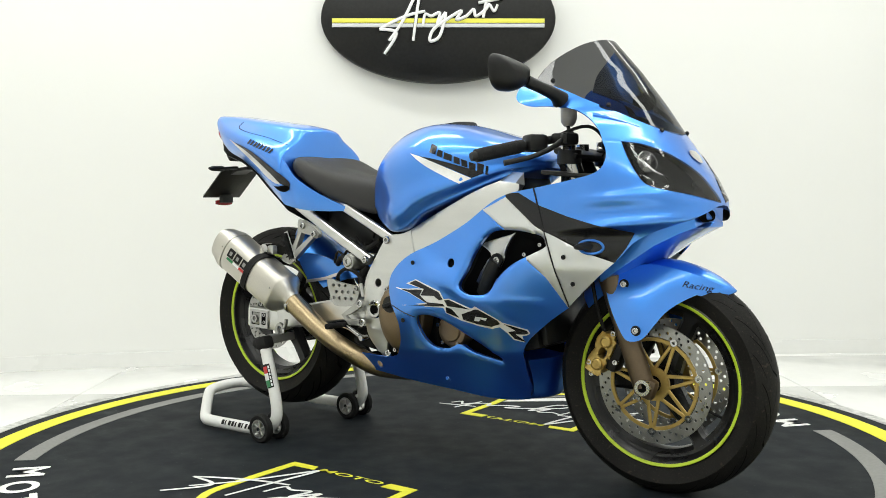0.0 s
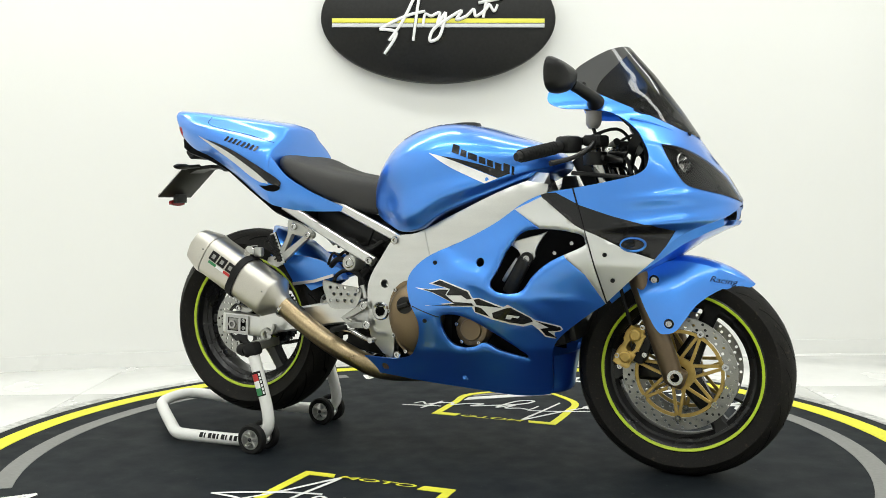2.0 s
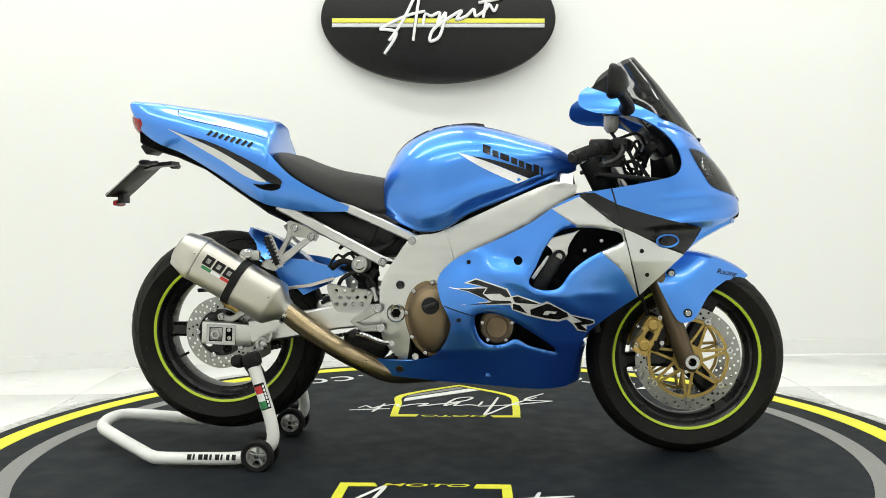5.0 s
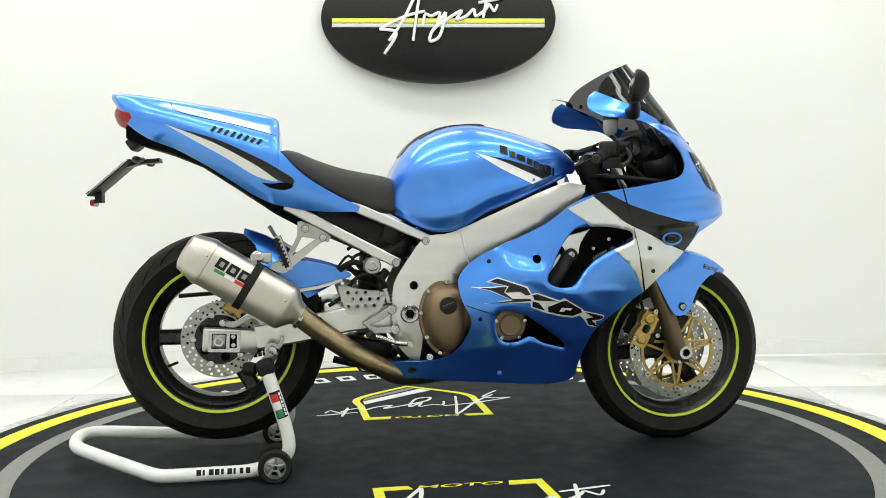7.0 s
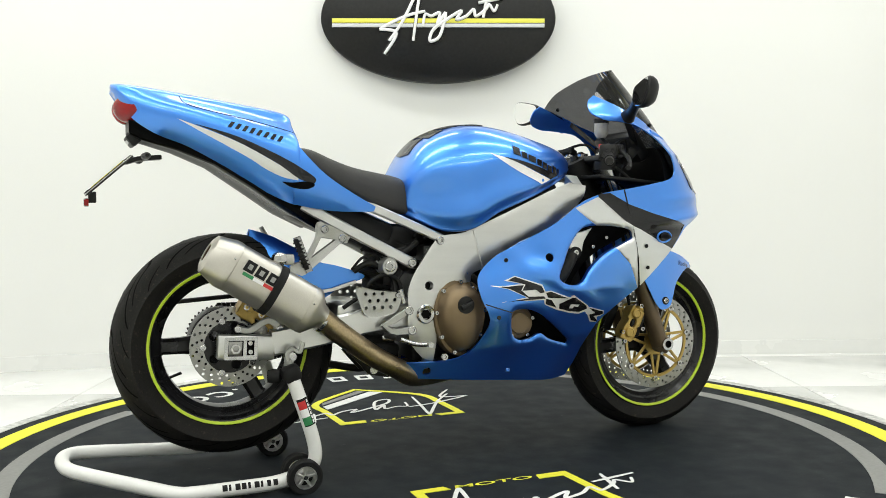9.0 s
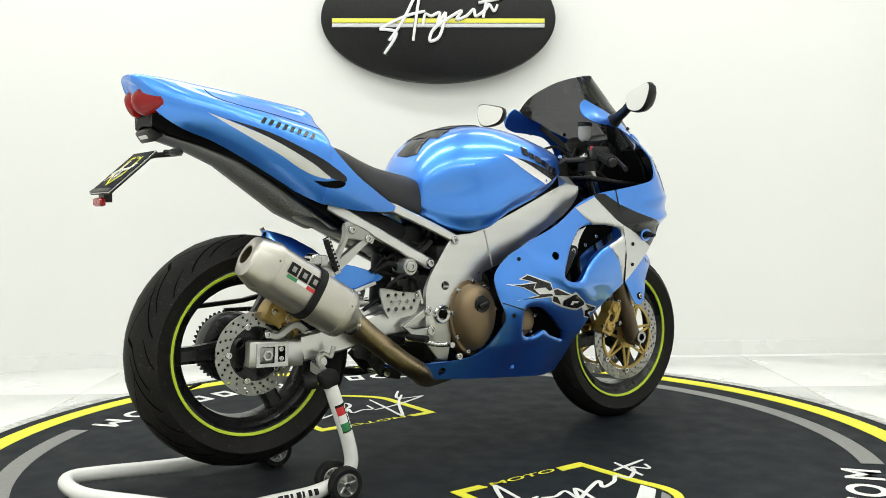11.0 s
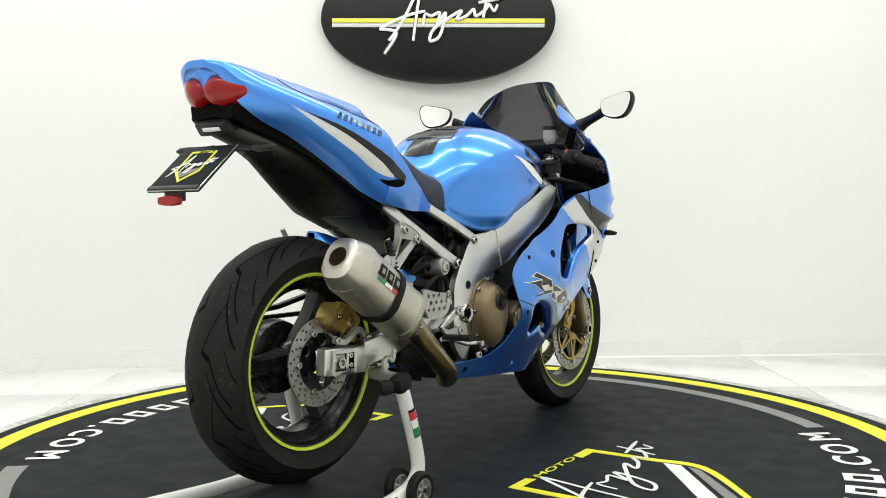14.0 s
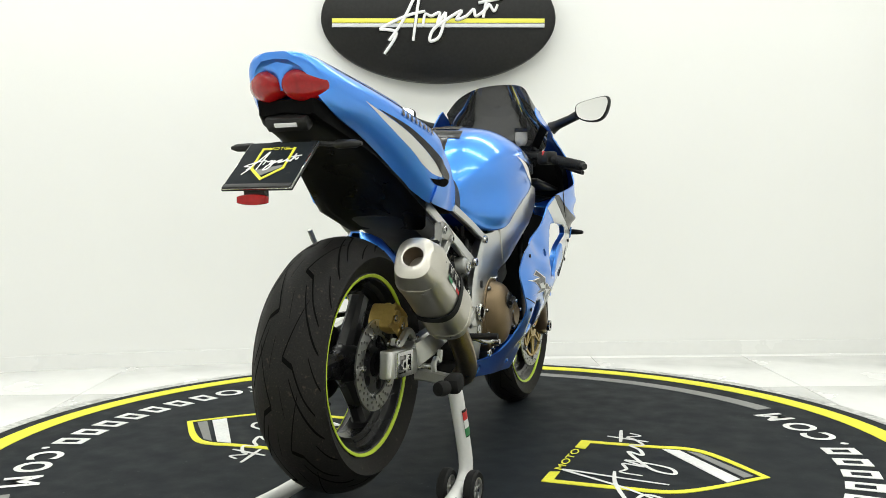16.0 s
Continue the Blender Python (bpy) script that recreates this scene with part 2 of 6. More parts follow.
def block(size, m, bevel=0.004, bm=None):
    """Box with softened edges."""
    b2 = bmesh.new()
    bmesh.ops.create_cube(b2, size=1.0, matrix=m @ Matrix.Diagonal((*size, 1)))
    if bevel:
        bmesh.ops.bevel(b2, geom=b2.edges[:], offset=bevel, segments=2, profile=0.5, affect="EDGES")
    if bm is None:
        return b2
    return join(bm, b2)


def join(bm, other):
    me = bpy.data.meshes.new("tmp")
    other.to_mesh(me)
    other.free()
    bm.from_mesh(me)
    bpy.data.meshes.remove(me)
    return bm


def bolt_bm(x, y, z, r=0.008, h=0.006, side=-1, bm=None):
    """Socket-head bolt that looks sideways out of the body."""
    prof = [(0.0001, 0), (r, 0), (r, h * 0.75), (r * 0.85, h), (r * 0.5, h), (r * 0.45, h * 0.4), (0.0001, h * 0.4)]
    return revolve([(a, side * b) for a, b in prof], 14, Matrix.Translation((x, y, z)), bm, closed=False)


def bvh_of(ob):
    bm = bmesh.new()
    bm.from_mesh(ob.data)
    t = BVHTree.FromBMesh(bm)
    bm.free()
    return t


from mathutils.bvhtree import BVHTree


def decal(name, loops, tree, material, parent, label="", side=-1, lift=0.0015, step=0.02, holes=()):
    """Thin printed shapes that lie on a body's flank."""
    bm = bmesh.new()
    for lp in loops:
        pts, tris, _ = fill2d(lp, holes, (), step)
        out = []
        for x, z in pts:
            hit = tree.ray_cast(Vector((x, side * 1.0, z)), Vector((0, -side, 0)))
            if hit[0] is None:
                near = tree.find_nearest(Vector((x, side * 0.3, z)))
                out.append(near[0] + Vector((0, side * lift, 0)))
            else:
                out.append(hit[0] + Vector((0, side * lift, 0)))
        surface(out, tris, None, bm)
    return part(name, bm, material, parent, label)


def catmull_rings(rings, n):
    """More rings between those given, on smooth lines."""
    lines = [catmull([r[j] for r in rings], n) for j in range(len(rings[0]))]
    return [list(r) for r in zip(*lines)]


def rbf(ctrl):
    """Smooth half-width over the flank from a few stations (x, z, half width)."""
    C = np.array(ctrl, float)
    def k(d):
        return np.sqrt(d * d + 0.0025)
    D = np.hypot(C[:, None, 0] - C[None, :, 0], C[:, None, 1] - C[None, :, 1])
    n = len(C)
    A = np.zeros((n + 3, n + 3))
    A[:n, :n] = k(D) - 0.004 * np.eye(n)
    A[:n, n], A[:n, n + 1:] = 1, C[:, :2]
    A[n, :n], A[n + 1:, :n] = 1, C[:, :2].T
    w = np.linalg.solve(A, np.append(C[:, 2], [0, 0, 0]))
    return lambda x, z: float(k(np.hypot(C[:, 0] - x, C[:, 1] - z)) @ w[:n] + w[n] + w[n + 1] * x + w[n + 2] * z)


def text_loops(body, size, shear=0.0, bold=0.0):
    """A flat mesh of writing in the built-in font."""
    cu = bpy.data.curves.new("writing", "FONT")
    cu.body, cu.size, cu.shear, cu.offset, cu.fill_mode = body, size, shear, bold, "FRONT"
    cu.align_x, cu.align_y = "CENTER", "BOTTOM_BASELINE"
    ob = bpy.data.objects.new("writing", cu)
    scene.collection.objects.link(ob)
    me = bpy.data.meshes.new_from_object(ob.evaluated_get(bpy.context.evaluated_depsgraph_get()))
    bm = bmesh.new()
    bm.from_mesh(me)
    bpy.data.objects.remove(ob)
    bpy.data.meshes.remove(me)
    return bm


# ---- room ----
def room():
    z0, top = FLOOR_Z, 3.2
    line = catmull([(-2.9, -5.6), (-2.9, -1.0), (-2.86, 0.9), (-2.62, 1.45), (-2.2, 1.74), (-1.6, 1.86), (-0.6, 1.99), (0.6, WALL_Y), (3.4, WALL_Y)], 8, sharp=(0, 1, 8))
    line += [(3.4, -5.6)]
    def band(inner, z_a, z_b, depth):
        bm = bmesh.new()
        n = len(inner)
        nrm = []
        for i in range(n):
            a, b = Vector(inner[i - 1]), Vector(inner[(i + 1) % n])
            d = (b - a).normalized()
            nrm.append(Vector((-d.y, d.x)))
        rings = []
        for i, (x, y) in enumerate(inner):
            o = nrm[i] * depth
            rings.append([(x, y, z_a), (x, y, z_b), (x + o.x, y + o.y, z_b), (x + o.x, y + o.y, z_a)])
        rings.append(rings[0])
        return loft(rings, cap=False, bm=bm)
    wall = part("wall_north", band(line, z0, top, 0.12), WALL)
    tagged(wall, "plain white painted curved showroom wall", "wall", kind="structure")
    base = part("baseboard", band([(x * 0.9975, y - 0.006 if y > 0 else y) for x, y in line], z0, z0 + 0.075, 0.012), TILE)
    tagged(base, "white glossy tiled baseboard along the wall", "baseboard", kind="structure")
    bm = block((7.2, 8.4, 0.1), pose(0.2, -1.8, z0 - 0.054), 0)
    tagged(part("floor", bm, JOINT), "white glossy tiled showroom floor", "floor", kind="structure")
    first = None
    for i in range(-4, 5):
        for j in range(-7, 4):
            x, y = 0.4 + i * 0.8, 1.58 + (j - 2) * 0.8
            if x < -2.9 or x > 3.5 or y < -5.6 or y > 2.4:
                continue
            if first is None:
                first = part("tile", block((0.797, 0.797, 0.01), Matrix(), 0.0012), TILE, bpy.data.objects["floor"])
                ob = first
            else:
                ob = new("tile", first.data)
                ob.parent = first.parent
            ob.location = (x, y, z0 - 0.005)
    bm = block((7.2, 8.4, 0.1), pose(0.2, -1.8, top + 0.05), 0)
    tagged(part("ceiling", bm, CEIL), "white ceiling", "ceiling", kind="structure")


room()


def ceiling_strip(x, y, power, length, width=0.24):
    """Long light strip under the ceiling."""
    lamp = bpy.data.lights.new("strip_light", "AREA")
    lamp.shape, lamp.size, lamp.size_y, lamp.energy = "RECTANGLE", length, width, power
    lamp.color = (0.98, 1.0, 0.955)
    ob = new("strip_light", lamp)
    ob.matrix_world = pose(x, y, 3.13)
    return ob


for sy in (-3.9, -2.2, -0.5, 1.05):
    for sx in (-1.35, 1.55):
        ceiling_strip(sx, sy, 25.8, 2.5)


# ---- sign on the wall ----
def ribbon(pts, width, z0, z1, n=8, taper=0.5):
    """Raised brush stroke in the flat plane, wider in the middle."""
    line = catmull(pts, n)
    bm = bmesh.new()
    rings = []
    for i, p in enumerate(line):
        a, b = Vector(line[max(0, i - 1)]), Vector(line[min(len(line) - 1, i + 1)])
        d = (b - a).normalized()
        f = i / (len(line) - 1)
        w = width * (1 - taper + taper * math.sin(math.pi * min(1, max(0, f)))) / 2
        o = Vector((-d.y, d.x)) * w
        p = Vector(p)
        h = (z1 - z0) * (1 + 0.25 * f)
        ring = [(k, z0 + h * g) for k, g in ((1, 0), (-1, 0), (-1, 0.45), (-0.55, 0.85), (0, 1), (0.55, 0.85), (1, 0.45))]
        rings.append([(p.x + o.x * k, p.y + o.y * k, z) for k, z in ring])
    bm = loft(rings, bm=bm)
    bmesh.ops.recalc_face_normals(bm, faces=bm.faces[:])
    return bm


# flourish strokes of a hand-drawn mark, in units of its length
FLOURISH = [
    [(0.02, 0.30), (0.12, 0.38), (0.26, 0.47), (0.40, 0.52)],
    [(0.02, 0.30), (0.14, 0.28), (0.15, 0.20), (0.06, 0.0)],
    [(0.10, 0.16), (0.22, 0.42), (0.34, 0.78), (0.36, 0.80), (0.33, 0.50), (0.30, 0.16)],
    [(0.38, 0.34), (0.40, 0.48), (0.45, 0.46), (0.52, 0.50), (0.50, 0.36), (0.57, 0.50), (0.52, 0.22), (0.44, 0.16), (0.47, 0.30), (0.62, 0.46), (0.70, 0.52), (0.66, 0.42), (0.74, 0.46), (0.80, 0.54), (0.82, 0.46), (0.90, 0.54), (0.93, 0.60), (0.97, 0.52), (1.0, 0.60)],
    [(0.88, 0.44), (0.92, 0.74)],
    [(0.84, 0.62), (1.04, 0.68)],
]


def wall_sign():
    sign = new("wall_sign")
    y = WALL_Y - 0.05
    sign.matrix_world = pose(0.004, y - 0.03, 1.72, 90, 0, 0) @ pose(0, 0, 0, 0, 0, -0.6)
    tagged(sign, "oval black wall sign with yellow bar and white script flourish", "sign")
    a, b = 0.606, 0.331
    oval = [(a * math.cos(2 * math.pi * i / 96), b * math.sin(2 * math.pi * i / 96)) for i in range(96)]
    bm = bmesh.new()
    rings = []
    for s, z in ((1.0, -0.03), (1.0, 0.018), (0.994, 0.024), (0.985, 0.0265)):
        rings.append([(x * s, w * s, z) for x, w in oval])
    loft(rings, bm=bm)
    part("panel", bm, SIGN, sign)
    part("yellow_bar", block((1.094, 0.022, 0.008), pose(0.0, -0.015, 0.0305), 0.001), SIGNY, sign, "yellow horizontal bar")
    part("white_bar", block((1.094, 0.019, 0.008), pose(0.0, -0.0395, 0.0305), 0.001), SIGNG, sign, "white horizontal bar")
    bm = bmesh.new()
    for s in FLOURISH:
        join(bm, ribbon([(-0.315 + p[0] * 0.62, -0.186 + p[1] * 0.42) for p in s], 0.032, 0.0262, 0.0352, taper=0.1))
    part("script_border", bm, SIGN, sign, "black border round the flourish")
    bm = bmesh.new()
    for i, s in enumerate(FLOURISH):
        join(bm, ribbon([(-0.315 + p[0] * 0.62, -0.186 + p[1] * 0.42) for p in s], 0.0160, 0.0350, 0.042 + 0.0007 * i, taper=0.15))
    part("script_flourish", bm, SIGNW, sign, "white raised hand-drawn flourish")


wall_sign()


# ---- turntable ----
def flat_ring(r0, r1, a0, a1, z0, z1, n):
    bm = bmesh.new()
    rings = []
    full = abs(a1 - a0) >= 359.9
    for i in range(n + 1):
        a = radians(a0 + (a1 - a0) * i / n)
        c, s = math.cos(a), math.sin(a)
        rings.append([(r0 * c, r0 * s, z0), (r1 * c, r1 * s, z0), (r1 * c, r1 * s, z1), (r0 * c, r0 * s, z1)])
    loft(rings, cap=not full, bm=bm)
    bmesh.ops.remove_doubles(bm, verts=bm.verts[:], dist=1e-5)
    return bm


def slab(loop, z0, z1, bm=None, holes=()):
    """Flat printed shape lying on the mat."""
    b2 = prism(loop, holes, 0.0, 1.0)
    for v in b2.verts:
        v.co = Vector((v.co.x, v.co.z, z0 + (z1 - z0) * v.co.y))
    return join(bm, b2) if bm else b2


def turntable():
    table = new("turntable")
    tagged(table, "round turntable with charcoal mat, yellow ring and printed shields", "turntable")
    bm = bmesh.new()
    rings = [[(r * math.cos(2 * math.pi * i / 160), r * math.sin(2 * math.pi * i / 160), z) for i in range(160)]
             for r, z in ((1.50, -0.05), (1.519, -0.05), (1.519, -0.006), (1.515, 0.0), (1.48, 0.0004), (0.9, 0.0004), (0.3, 0.0004))]
    loft(rings, bm=bm)
    part("mat", bm, MAT, table)
    part("yellow_ring", flat_ring(1.393, 1.464, 0, 360, 0.0005, 0.0022, 180), YELLOW, table, "yellow printed ring near the mat's edge")
    for k in range(2):
        part("grey_arc", flat_ring(1.234, 1.297, ARC[k][0], ARC[k][1], 0.0005, 0.0020, 70), GREY, table, "grey printed arc")
    for k in range(2):
        turn = pose(0, 0, 0, 0, 0, 180 * k)
        out = catmull([(-0.252, -0.393), (-0.250, -0.60), (-0.222, -0.775), (-0.005, -0.975), (0.218, -0.772), (0.222, -0.60), (0.215, -0.396)], 6, sharp=(0, 3, 6))
        inn = [(-0.012 + (x + 0.012) * 0.885, -0.66 + (y + 0.66) * 0.925 if y < -0.66 else y) for x, y in out]
        bm = bmesh.new()
        loop = out + inn[::-1]
        slab(loop, 0.0005, 0.0022, bm)
        slab([(-0.252, -0.3925), (-0.243, -0.421), (-0.146, -0.419), (-0.157, -0.391)], 0.0006, 0.0023, bm)
        slab([(0.215, -0.3955), (0.208, -0.430), (0.115, -0.430), (0.122, -0.396)], 0.0006, 0.0023, bm)
        bmesh.ops.transform(bm, matrix=turn, verts=bm.verts[:])
        part("shield_outline", bm, YELLOW, table, "yellow printed shield outline")
        bm = bmesh.new()
        slab([(0.193, -0.652), (0.195, -0.705), (-0.048, -0.898), (-0.092, -0.868)], 0.0005, 0.0021, bm)
        bmesh.ops.transform(bm, matrix=turn, verts=bm.verts[:])
        part("shield_stripe", bm, WHITEM, table, "white slanted stripe")
        bm = bmesh.new()
        slab([(0.192, -0.727), (0.182, -0.766), (-0.006, -0.930), (-0.032, -0.908)], 0.0005, 0.0021, bm)
        bmesh.ops.transform(bm, matrix=turn, verts=bm.verts[:])
        part("shield_stripe", bm, GREY, table, "grey slanted stripe")
        bm = text_loops("MOTO", 0.035, 0.15, 0.0006)
        for v in bm.verts:
            v.co = turn @ Vector((v.co.x * 2.25 - 0.018, v.co.y - 0.420, 0.0022))
        part("writing", bm, YELLOW, table, "yellow word on the shield's top edge")
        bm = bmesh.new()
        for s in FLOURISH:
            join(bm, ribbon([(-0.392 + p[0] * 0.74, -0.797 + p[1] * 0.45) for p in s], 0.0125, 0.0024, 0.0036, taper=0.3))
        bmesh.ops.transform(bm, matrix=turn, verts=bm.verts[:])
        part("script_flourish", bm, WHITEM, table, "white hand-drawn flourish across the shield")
    # ring of writing: two plain words with a row of plain blocks between them
    widths = {"M": 1.28, "O": 1.0, "T": 0.85, "C": 0.95, ".": 0.4, "#": 0.92}
    for k in range(2):
        a = WORD[k][0]
        total = sum(widths[c] for c in "MOTO#######.COM")
        per = (WORD[k][1] - WORD[k][0]) / total
        for c in "MOTO#######.COM":
            mid = a + widths[c] * per / 2
            a += widths[c] * per
            m = pose(0, 0, 0, 0, 0, mid) @ pose(1.264, 0, 0.0022, 0, 0, 90)
            if c == "#":
                w = widths[c] * radians(per) * 1.25 * 0.36
                w *= 0.82
                bm = slab([(-w, 0), (w, 0), (w * 0.94, 0.101), (-w * 0.94, 0.101)], -0.0015, 0.0, None, [[(-w * 0.5, 0.024), (w * 0.5, 0.024), (w * 0.47, 0.077), (-w * 0.47, 0.077)]])
            else:
                bm = text_loops(c, 0.139, 0.0, 0.004)
                bmesh.ops.scale(bm, vec=(1.0, 1, 1), verts=bm.verts[:])
            bmesh.ops.transform(bm, matrix=m, verts=bm.verts[:])
            part("letter" if c != "#" else "block", bm, WHITEM, table)
    return table


# ---- edging and floor round the turntable ----
def surround():
    bm = flat_ring(1.522, 1.570, 0, 360, FLOOR_Z, 0.002, 180)
    ob = part("floor_edging", bm, RIM_EDGE)
    tagged(ob, "worn white edging ring round the turntable on the floor", "edging", kind="structure")


surround()

ARC = ((-46.5, 43.5), (133.0, 222.0))
WORD = ((-135.8, -48.0), (45.0, 131.6))
table = turntable()


# ---- paddock stand ----
def paddock_stand():
    stand = new("paddock_stand")
    tagged(stand, "white tubular paddock stand with small black wheels under rear wheel", "paddock stand")
    loop = [(-0.50, -0.243, 0.048), (-0.58, -0.245, 0.032), (-0.68, -0.246, 0.030), (-0.79, -0.247, 0.030), (-0.835, -0.238, 0.032), (-0.90, -0.185, 0.040), (-1.04, -0.060, 0.057), (-1.085, -0.010, 0.063), (-1.102, 0.050, 0.066), (-1.100, 0.115, 0.067), (-1.070, 0.155, 0.066), (-1.00, 0.163, 0.062), (-0.75, 0.166, 0.045), (-0.50, 0.167, 0.048)]
    part("frame_tube", tube(loop, 0.0190, 18, smooth=5), WHITE, stand)
    for s in (-1, 1):
        y = -0.038 + s * 0.205
        up = [(-0.50, y, 0.050), (-0.473, y + s * 0.002, 0.085), (-0.480, y, 0.15), (-0.520, y - s * 0.004, 0.28), (-0.527, y - s * 0.006, 0.30)]
        part("upright_tube", tube(up, 0.0185, 16, smooth=6), WHITE, stand)
        line = catmull(up, 6)
        def wrap(z0, z1, a0, a1, r):
            """Curved sticker on the outer face of the upright."""
            bm = bmesh.new()
            grid = []
            for j in range(5):
                z = z0 + (z1 - z0) * j / 4
                k = min(range(len(line) - 1), key=lambda i: abs(line[i][2] + line[i + 1][2] - 2 * z))
                f = (z - line[k][2]) / (line[k + 1][2] - line[k][2])
                c = Vector(line[k]).lerp(Vector(line[k + 1]), f)
                grid.append([c + Vector((r * math.sin(q), s * r * math.cos(q), 0.3 * r * math.sin(q))) for q in [radians(a0 + (a1 - a0) * i / 8) for i in range(9)]])
            return loft(grid, cap=False, closed=False, bm=bm)
        part("sticker", wrap(0.178, 0.252, -42, 52, 0.0196), SOFT, stand, "black-edged sticker")
        for i, m in enumerate((GREEN, WHITES, REDP)):
            part("sticker", wrap(0.181 + 0.0215 * i, 0.181 + 0.0215 * (i + 1), -40, 22, 0.0201), m, stand, ("green", "white", "red")[i] + " sticker band")
        for i in range(6):
            part("lettering_bar", wrap(0.183 + 0.011 * i, 0.191 + 0.011 * i, 29, 44, 0.0201), WHITES, stand, "white plain lettering block")
        part("clamp", block((0.050, 0.044, 0.044), pose(-0.532, y - s * 0.006, 0.318, 0, -18, 0), 0.012), SOFT, stand, "black rubber clamp")
        part("knob", revolve([(0.0001, -0.018), (0.017, -0.016), (0.02, 0), (0.017, 0.016), (0.0001, 0.018)], 16, pose(-0.575, y - s * 0.02, 0.312, 0, 0, 70), closed=False), SOFT, stand, "black clamp knob")
        part("support_arm", tube([(-0.535, y - s * 0.02, 0.326), (-0.52, y - s * 0.075, 0.331), (-0.515, -0.01 + s * 0.118, 0.333)], 0, flat=(0.030, 0.022)), CAST, stand, "bare metal support arm")
        part("hook", tube([(-0.525, y - s * 0.06, 0.333), (-0.530, y - s * 0.06, 0.36), (-0.515, y - s * 0.06, 0.375), (-0.495, y - s * 0.06, 0.365), (-0.485, y - s * 0.06, 0.392)], 0, flat=(0.012, 0.011), smooth=4), CAST, stand, "bare metal hook")
        for o in (-0.036, 0.036):
            w = part("wheel", revolve([(0.029, -0.012), (0.042, -0.013), (0.047, -0.008), (0.047, 0.008), (0.042, 0.013), (0.029, 0.012)], 32, pose(-0.510, y + o, 0.048)), SOFT, stand, "black rubber wheel")
            spokes = revolve([(0.0001, -0.010), (0.008, -0.012), (0.009, 0.012), (0.0001, 0.012)], 16, pose(-0.510, y + o, 0.048), closed=False)
            for k in range(5):
                a = radians(72 * k + 12)
                join(spokes, tube([(-0.510 + 0.006 * math.cos(a), y + o, 0.048 + 0.006 * math.sin(a)), (-0.510 + 0.030 * math.cos(a), y + o, 0.048 + 0.030 * math.sin(a))], 0, flat=(0.018, 0.007)))
            join(spokes, revolve([(0.0265, -0.0125), (0.0305, -0.0125), (0.0305, 0.0125), (0.0265, 0.0125)], 32, pose(-0.510, y + o, 0.048)))
            part("hub", spokes, ALU, w, "grey five-spoke hub")
            tagged(w)
        part("axle", tube([(-0.510, y - 0.05, 0.048), (-0.510, y + 0.05, 0.048)], 0.006), CHROME, stand)
        if s > 0:
            continue
        bm = bmesh.new()
        for i, wd in enumerate((13, 6, 13, 12, 7, 13, 6, 10, 12)):
            x0 = -0.722 + i * 0.0165
            pts = [(x0, -1), (x0 + wd / 1000, -1), (x0 + wd / 1000, 1), (x0, 1)]
            cols = [[bm.verts.new((px, -0.2463 - 0.0197 * math.cos(q * 0.42 + 0.5), 0.030 + 0.0197 * math.sin(q * 0.42 + 0.5))) for q in (-1, -0.5, 0, 0.5, 1)] for px in (pts[0][0], pts[1][0])]
            for j in range(4):
                bm.faces.new((cols[0][j], cols[1][j], cols[1][j + 1], cols[0][j + 1]))
        part("lettering_bar", bm, SOFT, stand, "black blocks of unreadable lettering")
    return stand


stand = paddock_stand()

# ---- motorcycle ----
bike = new("motorcycle")
tagged(bike, "blue and silver faired sport motorcycle on a white paddock stand", "motorcycle")
RX, RZ, FX, FZ = -0.666, 0.378, 0.745, 0.2965


